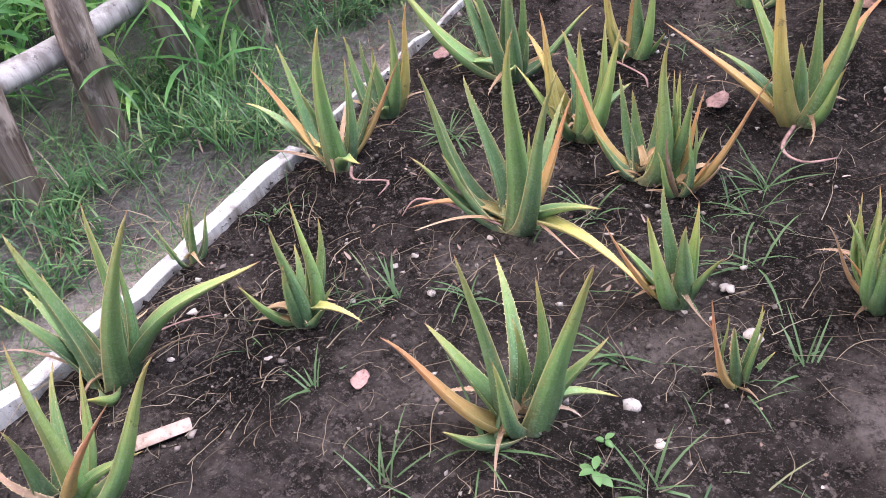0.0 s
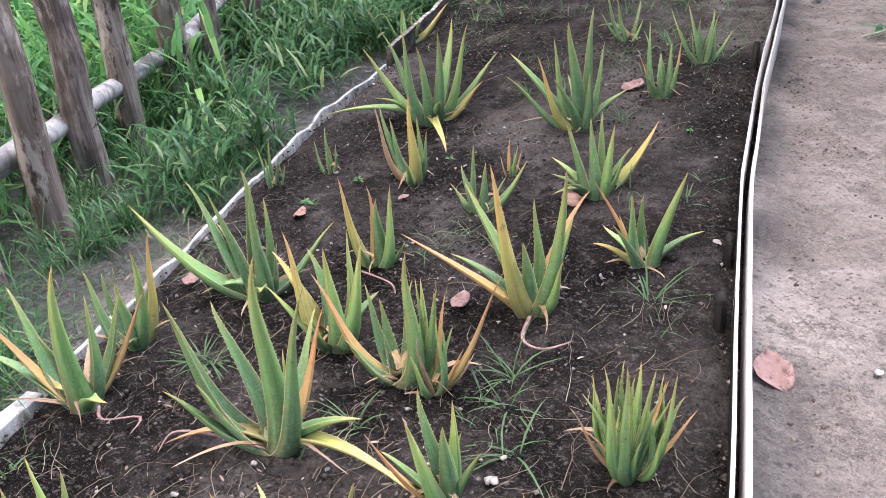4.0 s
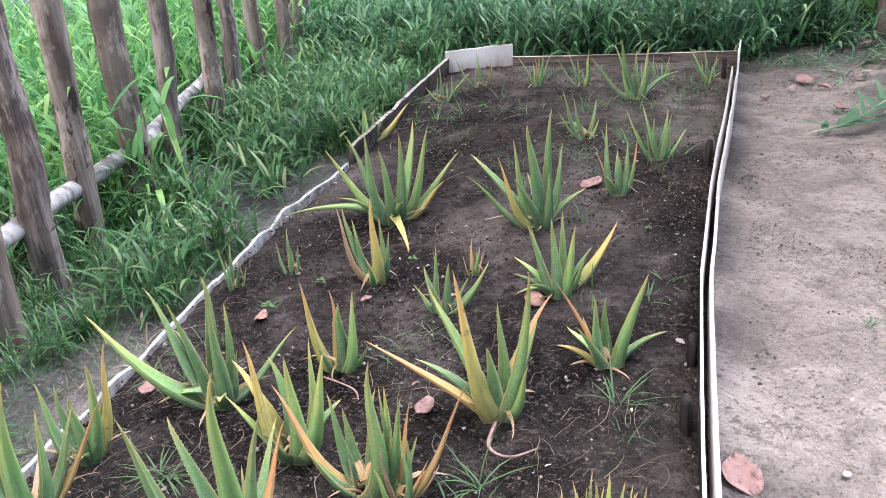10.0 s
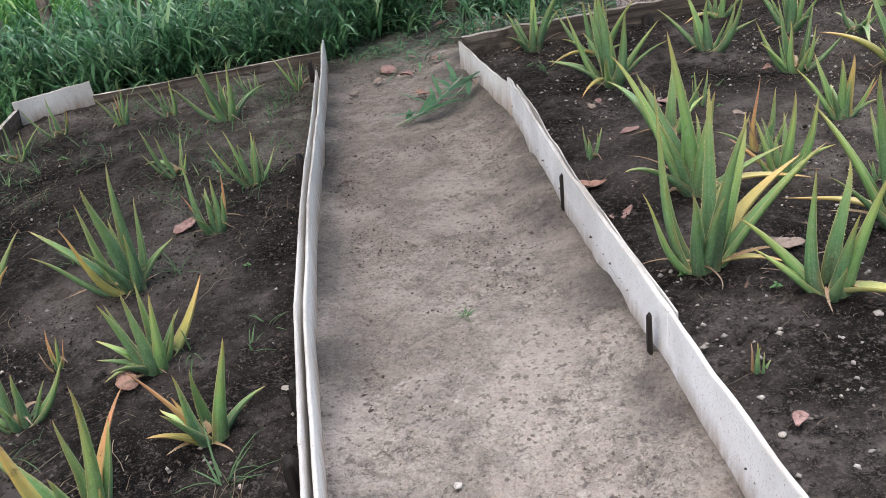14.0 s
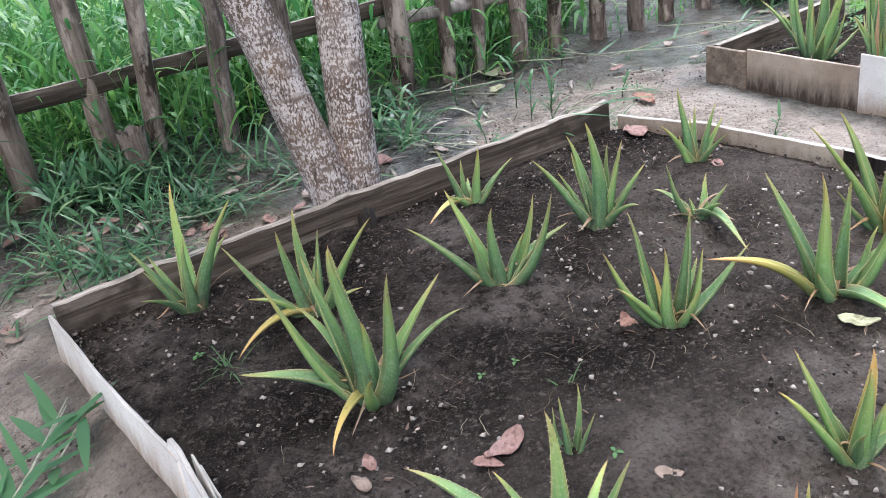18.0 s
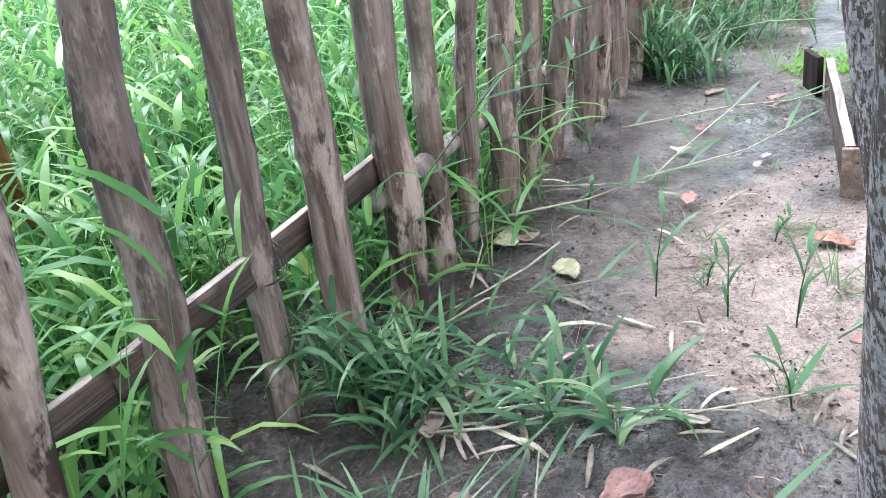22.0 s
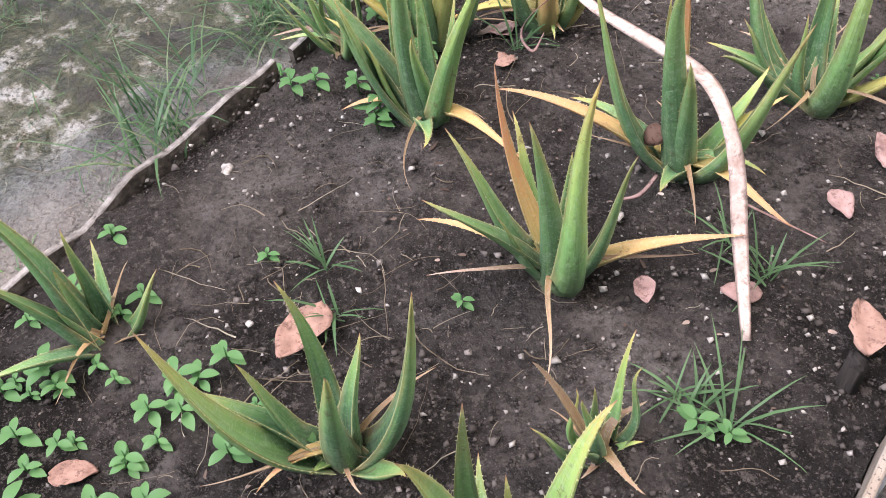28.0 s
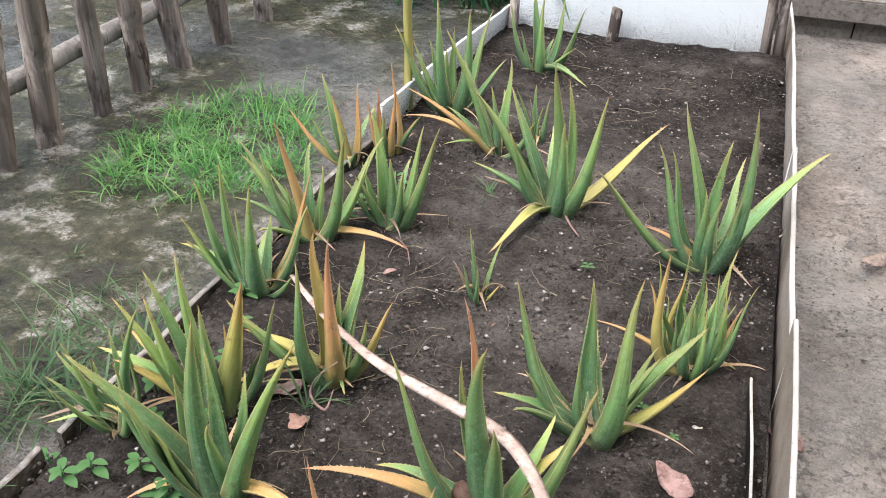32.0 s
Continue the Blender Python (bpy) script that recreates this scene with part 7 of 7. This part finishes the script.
# straw and dead stalks lying on soil and ground


def straw(name, n, x0, x1, y0, y1, lo, hi, material, label, keep=None):
    """Thin dry stalks that wind over the earth, three-sided, in one mesh."""
    p = clumped(scatter(n, x0, x1, y0, y1, keep or (lambda x, y: x > -99)), 0.16)
    p = p[(p[:, 0] > x0) & (p[:, 0] < x1) & (p[:, 1] > y0) & (p[:, 1] < y1)]
    m, steps = len(p), 7
    z0 = np.array([bed_level(a, b) for a, b in p]) + 0.006
    length, thick = lo + (hi - lo) * rng.random(m) ** 2, rng.uniform(0.0006, 0.0017, m)
    head, turn = rng.uniform(0, 6.28, m), rng.normal(0, 0.22, m)
    rise = rng.uniform(0, 0.1, m) * length
    q, line = p.copy(), []
    for i in range(steps):
        f = i / (steps - 1)
        line.append(np.c_[q, z0 + rise * 4 * f * (1 - f) + 0.004 * rng.random(m)])
        q = q + np.stack([np.cos(head), np.sin(head)], -1) * (length / steps)[:, None]
        head = head + turn * 0.5 + rng.normal(0, 0.22, m)
    line = np.stack(line, 1)
    offs = np.array([(1, 0, -0.4), (-0.5, 0.86, -0.4), (-0.5, -0.86, 0.6)])
    taper = np.linspace(1.0, 0.45, steps)
    v = line[:, :, None] + offs[None, None] * (thick[:, None, None, None] * taper[None, :, None, None])
    base = (np.arange(m) * steps * 3)[:, None, None] + (np.arange(steps - 1) * 3)[None, :, None]
    faces = np.concatenate([(base + np.array([j, (j + 1) % 3, (j + 1) % 3 + 3, j + 3])).reshape(-1, 4) for j in range(3)])
    uv = np.zeros((m * steps * 3, 2))
    ob = new(name, mesh_of(name, v.reshape(-1, 3), faces.tolist(), material, uv))
    return tagged(ob, label, "straw", kind="stuff")


straw("straw", 1500, -1.75, -0.04, -2.4, 3.4, 0.03, 0.22, STRAW, "dry straw and thin roots scattered on soil")
straw("straw", 700, 1.02, 3.3, -2.0, 2.9, 0.03, 0.18, STRAW, "dry straw and thin roots scattered on soil")
straw("straw", 600, 4.26, 5.5, -0.9, 3.15, 0.03, 0.2, STRAW, "dry straw and thin roots scattered on soil")
straw("straw", 700, 0.8, 6.6, 3.35, 4.6, 0.05, 0.4, STRAW, "dry grass stalks lying on damp ground")
straw("straw", 600, -2.5, -1.75, -2.5, 2.0, 0.05, 0.3, STRAW, "dry grass stalks lying beside the bed")
straw("straw", 700, 5.7, 8.0, -1.5, 3.5, 0.03, 0.18, STRAW, "dry litter on mossy ground")


def dry_bits(n, x0, x1, y0, y1, lo, hi, label, keep):
    """Small curled scraps of dead leaf, in one mesh."""
    p = clumped(scatter(n, x0, x1, y0, y1, keep), 0.12)
    p = p[keep(p[:, 0], p[:, 1])]
    m = len(p)
    z = np.array([bed_level(a, b) for a, b in p]) + 0.006
    ob = blades("dry_leaf_bits", np.c_[p, z], rng.uniform(0, 6.28, m), lo + (hi - lo) * rng.random(m) ** 2, rng.uniform(0.002, 0.009, m), rng.uniform(0.9, 1.5, m), rng.uniform(-0.4, 0.9, m), BITS)
    return tagged(ob, label, "litter", kind="stuff")


dry_bits(2600, -1.9, 5.6, -2.6, 3.4, 0.006, 0.028, "small scraps of dead leaves scattered on soil", in_beds)
dry_bits(700, 0.7, 6.4, 3.3, 4.5, 0.02, 0.07, "small scraps of dead leaves on damp ground", lambda x, y: y > 3.2)
dry_bits(500, -2.6, -1.75, -2.5, 2.5, 0.015, 0.06, "small scraps of dead leaves in the verge", lambda x, y: x < -1.75)
dry_bits(700, 5.7, 7.6, -1.4, 3.2, 0.008, 0.035, "small scraps of dead leaves on mossy ground", lambda x, y: x > 5.68)
straw("pale_stalks", 150, 0.9, 5.2, 3.45, 4.5, 0.3, 1.0, STRAW, "long pale dead grass stalks crossing damp ground")

# loose crumbs and stones


def gravel(name, p, lo, hi, material, label, flat=0.7):
    n = len(p)
    oct_ = np.array([(1, 0, 0), (-1, 0, 0), (0, 1, 0), (0, -1, 0), (0, 0, 1), (0, 0, -1)], float)
    size = lo + (hi - lo) * rng.random(n) ** 2.5
    v = oct_[None] * (size[:, None, None] * rng.uniform(0.55, 1.25, (n, 6, 1))) + rng.normal(0, 0.18, (n, 6, 3)) * size[:, None, None]
    v[:, :, 2] *= flat
    z = np.array([bed_level(a, b) for a, b in p])
    v += np.c_[p, z + 0.4 * size][:, None]
    f = np.array([(0, 2, 4), (2, 1, 4), (1, 3, 4), (3, 0, 4), (2, 0, 5), (1, 2, 5), (3, 1, 5), (0, 3, 5)])
    faces = (np.arange(n) * 6)[:, None, None] + f[None]
    ob = new(name, mesh_of(name, v.reshape(-1, 3), faces.reshape(-1, 3).tolist(), material))
    return tagged(ob, label, "stones", kind="stuff")


gravel("soil_crumbs", scatter(22000, -1.95, 0.2, -2.6, 3.5, in_beds), 0.0015, 0.008, CRUMB, "dark crumbs of loose soil")
gravel("soil_crumbs", scatter(15000, 0.9, 3.6, -2.6, 3.0, lambda x, y: in_beds(x, y) & (rng.random(len(x)) < 1.1 - 0.3 * x)), 0.0015, 0.008, CRUMB, "dark crumbs of loose soil")
gravel("soil_crumbs", scatter(12000, 0.9, 3.6, -2.6, 3.0, in_beds), 0.0015, 0.009, MIDCRUMB, "grey crumbs of loose soil")
gravel("soil_crumbs", scatter(16000, 4.1, 5.6, -1.1, 3.3, in_beds), 0.0013, 0.0065, MIDCRUMB, "grey crumbs of loose soil")
gravel("soil_clods", scatter(900, -1.9, 3.6, -2.6, 3.5, in_beds), 0.004, 0.014, CRUMB, "rounded clods of dark soil", flat=0.6)
gravel("pale_chips", scatter(3400, -1.9, 5.6, -2.6, 3.5, in_beds), 0.0015, 0.01, STONE, "small pale stones and chips on soil")
gravel("pale_chips", scatter(2400, 1.0, 3.3, -2.0, 3.0, in_beds), 0.0015, 0.012, STONE, "small pale stones and chips on soil")
gravel("sand_crumbs", scatter(16000, 0.02, 0.92, -2.4, 3.3, lambda x, y: (np.minimum(np.abs(x - 0.05), np.abs(x - 0.9)) < 0.3 * rng.random(len(x)) ** 1.4) | (value_noise(x, y, 5, 58) > 0.66)), 0.0015, 0.007, SANDCRUMB, "crumbs of dry sand along the sheets")
gravel("sand_lumps", scatter(14000, 0.02, 0.95, -2.4, 3.3, lambda x, y: np.minimum(np.abs(x - along(A_EAST, y) - 0.02), np.abs(x - along(B_WEST, y) + 0.02)) < 0.2 * rng.random(len(x)) ** 1.8), 0.002, 0.012, SANDCRUMB, "lumps of dug earth banked along the sheets")
gravel("sand_crumbs", scatter(9000, 3.3, 4.15, -1.7, 3.6, lambda x, y: value_noise(x, y, 4, 57) > 0.4), 0.001, 0.0055, SANDCRUMB, "crumbs of dry earth on the path")
gravel("earth_crumbs", scatter(6000, 0.8, 6.6, 3.15, 4.5, lambda x, y: value_noise(x, y, 3, 55) > 0.45), 0.0015, 0.009, MIDCRUMB, "dark crumbs on damp ground")


def stone(x, y, r):
    r *= 0.75
    bm = bmesh.new()
    bmesh.ops.create_icosphere(bm, subdivisions=2, radius=r)
    s = rng.random() * 60
    for v in bm.verts:
        v.co *= 1 + 0.7 * noise.noise(v.co / r * 1.1 + Vector((s, 0, 0)))
        v.co.z *= 0.45
    ob = link("pale_stone", bm, STONE)
    ob.matrix_world = pose(x, y, bed_level(x, y) + r * 0.3, 0, 0, rng.uniform(0, 360))
    return tagged(ob, "small rounded pale stone half sunk in soil", "stone", "pale stones")


for x, y, r in [(-1.40, -1.74, 0.014), (-1.14, -1.75, 0.01), (-0.42, -1.13, 0.014), (-0.32, -1.23, 0.024), (-1.08, -1.40, 0.01), (-0.95, -1.43, 0.012), (-0.36, -1.54, 0.016), (-1.33, -1.86, 0.01), (-1.06, -1.35, 0.012), (-0.44, -1.49, 0.022), (-0.07, -0.04, 0.02), (4.70, 2.16, 0.018), (5.46, 2.47, 0.016), (4.32, 2.68, 0.013), (5.14, 2.73, 0.01), (5.47, 2.46, 0.018), (4.29, 1.57, 0.014), (4.27, 1.60, 0.01), (4.97, 1.52, 0.01), (1.51, -0.26, 0.018), (1.08, -0.63, 0.013), (1.57, 0.92, 0.013), (2.51, 1.10, 0.014), (1.54, 0.95, 0.012), (4.68, 2.35, 0.012), (-0.94, -1.22, 0.01), (-0.41, -1.13, 0.014), (-0.41, -1.06, 0.01), (0.35, -0.49, 0.016), (0.39, -0.17, 0.014)]:
    stone(x, y, r)

# fallen reed stems with leaves


def reed(pts, label, leaves=2, broad=1.0):
    """A fallen leafy reed stem."""
    stem = new("fallen_reed")
    bm = bmesh.new()
    limb(bm, pts, [0.0048 - 0.0025 * i / (len(pts) - 1) for i in range(len(pts))], 7, 0.1, pts[0][0])
    part("stem", bm, STALKPALE, stem, "pale bent stalk")
    for i in range(1, len(pts)):
        a, b = Vector(pts[i - 1]), Vector(pts[i])
        for k in range(leaves):
            q = a.lerp(b, rng.uniform(0.1, 0.9))
            d = (b - a).normalized()
            az = math.atan2(d.y, d.x) + (1 if (i + k) % 2 else -1) * rng.uniform(0.3, 0.9)
            blades("blade", [(q.x, q.y, q.z)], [az], [rng.uniform(0.14, 0.28)], [rng.uniform(0.014, 0.024) * broad], [rng.uniform(1.1, 1.5)], [rng.uniform(0.0, 0.4)], DARKGRASS, parent=stem)
    return tagged(stem, label, "fallen reed", "fallen reed stems")


for pts in [[(3.65, 4.55, 0.03), (3.73, 4.42, 0.04), (3.87, 4.18, 0.05), (4.11, 4.0, 0.05), (4.4, 3.66, 0.06), (4.73, 3.42, 0.1)],
        [(4.11, 4.0, 0.03), (4.41, 3.92, 0.05), (4.87, 3.8, 0.06), (5.14, 3.74, 0.05)],
        [(4.72, 4.25, 0.03), (4.98, 3.79, 0.05), (5.05, 3.55, 0.05), (4.99, 3.38, 0.12)],
        [(6.09, 4.39, 0.03), (6.27, 4.12, 0.08), (6.71, 3.88, 0.1)],
        [(3.05, 3.27, 0.05), (3.07, 3.18, 0.12), (3.08, 3.09, 0.20), (3.11, 2.98, 0.26), (3.19, 2.77, 0.30)],
        [(2.98, 3.15, 0.08), (2.98, 3.02, 0.22), (3.04, 2.86, 0.26)],
        [(2.49, 4.44, 0.03), (2.51, 4.17, 0.04), (2.61, 3.89, 0.06), (2.63, 3.61, 0.05), (2.81, 3.29, 0.05)],
        [(2.80, 4.43, 0.04), (3.06, 4.29, 0.06), (3.16, 4.13, 0.05), (3.30, 3.95, 0.04)],
        [(1.32, 3.89, 0.03), (1.52, 3.70, 0.05), (1.75, 3.66, 0.06), (1.98, 3.65, 0.04)],
        [(6.03, 4.39, 0.04), (6.03, 4.13, 0.08), (6.35, 3.84, 0.16)],
        [(6.16, 4.06, 0.10), (5.97, 3.73, 0.20), (5.78, 3.47, 0.25)]]:
    reed(pts, "fallen leafy reed stem lying over damp ground")
for pts in [[(0.38, 2.13, 0.03), (0.52, 2.16, 0.06), (0.65, 2.33, 0.08), (0.79, 2.57, 0.10)],
        [(0.41, 2.13, 0.02), (0.59, 2.25, 0.06), (0.78, 2.53, 0.10)],
        [(0.86, 2.5, 0.12), (0.68, 2.3, 0.05), (0.5, 2.2, 0.03)]]:
    reed(pts, "fallen reed with broad dark leaves on the sandy path", 4, 1.5)


def shoot(x, y, h):
    """A young upright reed: a thin stem with long alternate blades."""
    plant = new("reed_shoot")
    plant.location = (x, y, 0)
    bm = bmesh.new()
    lx, ly = rng.uniform(-0.06, 0.06, 2)
    limb(bm, [(0, 0, -0.02), (lx * 0.3, ly * 0.3, h * 0.4), (lx, ly, h * 0.85)], [0.003, 0.0025, 0.0012], 6, 0, 1)
    part("stem", bm, SEDGE, plant)
    for i in range(6):
        f = 0.15 + 0.14 * i
        blades("blade", [(lx * f, ly * f, h * f * 0.95)], [i * 2.6 + rng.uniform(-0.5, 0.5)], [h * rng.uniform(0.35, 0.65)], [rng.uniform(0.01, 0.018)], [rng.uniform(0.2, 0.7)], [rng.uniform(0.4, 1.5)], DARKGRASS, parent=plant)
    return tagged(plant, "upright young reed shoot with long green blades", "reed", "reed shoots")


for x, y, h in [(3.27, 3.80, 0.36), (3.17, 3.38, 0.3), (3.71, 3.49, 0.12), (3.19, 3.57, 0.24), (3.62, 2.48, 0.12), (2.79, 3.36, 0.2), (3.38, 3.66, 0.12), (3.09, 4.10, 0.14), (0.97, 3.28, 0.42), (1.06, 3.36, 0.3), (0.93, 3.52, 0.3), (1.73, 4.5, 0.3), (1.20, 3.72, 0.28), (1.31, 3.59, 0.26), (0.84, 4.03, 0.28), (3.89, 4.19, 0.14), (4.49, 4.34, 0.16), (1.31, 4.44, 0.24), (0.71, 4.55, 0.3)]:
    shoot(x, y, h)

# dry strands, chip
for name, pts, w in [("strand", [(-0.494, -0.557, 0.080), (-0.482, -0.664, 0.085), (-0.422, -0.694, 0.085), (-0.364, -0.641, 0.080)], 0.012),
    ("strand", [(-1.414, -1.167, 0.080), (-1.364, -1.210, 0.085), (-1.279, -1.178, 0.085), (-1.268, -1.231, 0.080)], 0.01),
    ("strand", [(-0.930, -1.188, 0.080), (-1.076, -1.190, 0.090), (-1.165, -1.204, 0.085), (-1.162, -1.266, 0.080)], 0.008),
    ("strand", [(4.679, 2.040, 0.100), (4.684, 2.104, 0.100), (4.720, 2.133, 0.095)], 0.01),
    ("strand", [(4.520, 2.040, 0.120), (4.433, 2.030, 0.100), (4.347, 2.029, 0.090)], 0.008),
    ("strand", [(5.056, 1.823, 0.250), (5.135, 1.789, 0.150), (5.149, 1.797, 0.100), (5.097, 1.828, 0.100), (5.098, 1.780, 0.120)], 0.008),
    ("strand", [(4.788, 0.763, 0.100), (4.757, 0.816, 0.095), (4.719, 0.864, 0.090)], 0.012),
    ("strand", [(-1.423, -1.861, 0.080), (-1.382, -1.781, 0.080), (-1.320, -1.718, 0.080)], 0.008),
    ("strand", [(-1.035, -0.457, 0.090), (-0.929, -0.490, 0.085), (-0.893, -0.534, 0.080)], 0.01),
    ("strand", [(5.233, 1.081, 0.100), (5.184, 1.113, 0.090), (5.143, 1.194, 0.090)], 0.006)]:
    ribbon("withered_strand", pts, [w] * (len(pts) - 1) + [w * 0.3], DEAD[0], "thin withered pinkish aloe leaf strand on soil", "dry leaf", sag=0.5)
bm = bmesh.new()
bmesh.ops.create_cube(bm, size=1, matrix=Matrix.LocRotScale((0, 0, 0), None, (0.13, 0.034, 0.006)))
bmesh.ops.bevel(bm, geom=bm.edges[:], offset=0.002, segments=2, affect="EDGES")
for v in bm.verts:
    v.co.z += 0.008 * math.cos(v.co.x * 18) + 0.003 * noise.noise(v.co * 30)
    v.co.y *= 1 - 1.6 * max(0, v.co.x)
chip_ = link("bark_chip", bm, HUSK)
chip_.matrix_world = pose(-1.18, -2.01, 0.072, 4, 3, 60)
tagged(chip_, "pale curved chip of bark on dark soil", "bark chip")


# wilted grass and litter by the forked tree
wilted = clumped(scatter(330, 0.75, 1.75, 3.35, 4.05, lambda x, y: value_noise(x, y, 4, 91) > 0.42), 0.05)
count = len(wilted)
fresh = blades("wilted_grass", np.c_[wilted, rng.uniform(0.0, 0.05, count)], rng.uniform(0, 6.28, count), rng.uniform(0.1, 0.3, count), rng.uniform(0.005, 0.019, count), rng.uniform(0.5, 1.35, count), rng.uniform(0.5, 1.7, count), DARKGRASS)
tagged(fresh, "wilted blue-green grass blades bent over sandy ground", "grass", kind="stuff")
straw("straw", 900, 0.8, 2.0, 3.25, 4.1, 0.08, 0.38, STRAW, "dry grass stalks tangled beside the forked tree")
for i in range(22):
    fallen_leaf(rng.uniform(0.75, 1.9), rng.uniform(3.3, 4.1), rng.uniform(0.05, 0.11), int(rng.choice([0, 0, 1, 2, 4])), rng.uniform(0, 360))
for x, y, size, tone, turn in [(2.36, 3.68, 0.15, 0, -40), (2.16, 3.89, 0.08, 2, 20), (2.33, 3.42, 0.08, 0, 70), (1.97, 4.31, 0.11, 1, 80), (1.87, 4.2, 0.1, 1, 10), (2.22, 4.05, 0.1, 1, 150), (2.48, 4.23, 0.12, 4, 30), (2.66, 3.58, 0.08, 4, 100)]:
    fallen_leaf(x, y, size, tone, turn)
for x, y, size, turn in [(2.08, 4.2, 0.12, 30), (2.02, 4.04, 0.14, 60), (2.42, 4.16, 0.12, 20), (2.44, 4.13, 0.14, 35), (2.26, 3.74, 0.16, 110), (2.36, 3.49, 0.15, 75), (2.61, 3.7, 0.16, 125), (2.77, 3.54, 0.13, 140), (2.47, 3.95, 0.14, 70), (2.6, 4.26, 0.12, 20), (2.73, 4.02, 0.12, 40), (2.19, 3.56, 0.13, 60), (2.6, 3.48, 0.17, 135)]:
    reed_leaf(x, y, size, turn)
for pts in [[(2.52, 4.29, 0.02), (2.62, 4.05, 0.03), (2.7, 3.82, 0.03), (2.9, 3.53, 0.02)],
        [(2.43, 4.27, 0.02), (2.48, 4.05, 0.04), (2.61, 3.88, 0.03), (2.72, 3.48, 0.02)],
        [(1.76, 4.42, 0.03), (1.86, 4.22, 0.04), (1.99, 4.11, 0.05), (2.14, 4.03, 0.04), (2.34, 3.98, 0.03)],
        [(2.14, 3.81, 0.02), (2.21, 3.65, 0.03), (2.3, 3.48, 0.03), (2.38, 3.36, 0.02)],
        [(1.8, 3.75, 0.02), (2.05, 3.8, 0.05), (2.44, 3.91, 0.03)],
        [(3.55, 4.2, 0.02), (3.33, 4.25, 0.03), (3.16, 4.33, 0.03), (2.96, 4.43, 0.03)],
        [(4.01, 4.47, 0.03), (4.02, 4.23, 0.04), (4.1, 4.01, 0.03)],
        [(3.17, 4.39, 0.03), (3.48, 4.47, 0.03), (3.62, 4.54, 0.03)]]:
    reed(pts, "thin fallen reed stalk lying on dark ground", 1, 0.8)
far = post(2.75, 5.8, 0.06, -0.12, 0.0, "", True, 1.3)
far.name = "leaning_stake"
far.data.materials[0] = ORANGEWOOD
tagged(far, "orange-brown wooden stake in tall grass beyond the fence", "stake")
straw("straw", 650, -1.7, -0.05, -2.4, -0.3, 0.04, 0.2, STRAW, "dry straw and thin roots scattered on soil")
straw("straw", 500, 1.4, 3.35, 0.2, 2.9, 0.03, 0.12, STRAW, "dry straw and thin roots scattered on soil")
dry_bits(900, 1.2, 3.4, 0.0, 2.9, 0.008, 0.04, "pale scraps of dead leaves on soil", in_beds)
dry_bits(600, 0.1, 2.1, 2.5, 4.2, 0.01, 0.05, "scraps of dead leaves and grass on trodden earth", lambda x, y: ~in_beds(x, y))
wilted = clumped(scatter(300, 0.05, 1.15, 3.2, 4.0, lambda x, y: (value_noise(x, y, 4, 95) > 0.4) & (y > 3.1 + 0.5 * rng.random(len(x)))), 0.06)
wilted = wilted[(wilted[:, 1] > 3.05)]
count = len(wilted)
bent = blades("wilted_grass", np.c_[wilted, rng.uniform(0.0, 0.04, count)], rng.uniform(0, 6.28, count), rng.uniform(0.1, 0.28, count), rng.uniform(0.005, 0.017, count), rng.uniform(0.6, 1.4, count), rng.uniform(0.5, 1.5, count), DARKGRASS)
tagged(bent, "flattened blue-green grass blades at the path end", "grass", kind="stuff")
wilted = clumped(scatter(330, 1.25, 2.3, 3.55, 4.4, lambda x, y: value_noise(x, y, 5, 96) > 0.35), 0.07)
wilted = wilted[(wilted[:, 1] > 3.4) & (np.hypot(wilted[:, 0] - 1.98, wilted[:, 1] - 3.14) > 0.25)]
count = len(wilted)
tangle = blades("wilted_grass", np.c_[wilted, rng.uniform(0.0, 0.05, count)], rng.uniform(0, 6.28, count), rng.uniform(0.12, 0.36, count), rng.uniform(0.003, 0.013, count), rng.uniform(0.4, 1.4, count), rng.uniform(0.5, 1.5, count), DARKGRASS)
tagged(tangle, "tangled drooping grass blades on dark earth beneath the fence", "grass", kind="stuff")
straw("pale_stalks", 46, 1.3, 2.6, 3.5, 4.4, 0.25, 0.8, STRAW, "long thin dead stalks crossing dark earth")
for pts, many in [([(2.95, 4.66, -0.02), (3.05, 4.5, 0.4), (3.4, 4.3, 0.68), (3.9, 4.22, 0.76), (4.45, 4.18, 0.7)], 3),
        ([(3.72, 4.62, -0.02), (3.8, 4.5, 0.3), (4.05, 4.34, 0.52), (4.4, 4.24, 0.5)], 3)]:
    arched = reed(pts, "leafy reed arching out between fence posts over damp ground", many, 1.1)
    arched.name = "arching_reed"
    for piece in arched.children:
        if piece.name.startswith("stem"):
            piece.data.materials[0], piece["label"] = SEDGE, "thin green bent stalk"
gravel("pale_chips", scatter(1500, 4.15, 5.6, -1.0, 3.25, in_beds), 0.0015, 0.008, STONE, "small pale stones and chips on soil")
gravel("soil_clods", scatter(3200, 4.15, 5.6, -1.0, 3.25, in_beds), 0.003, 0.011, MIDCRUMB, "rounded clods of brown soil", flat=0.6)
gravel("soil_clods", scatter(2600, -1.8, 0.0, -2.4, 2.0, in_beds), 0.003, 0.01, MIDCRUMB, "rounded clods of brown soil", flat=0.6)
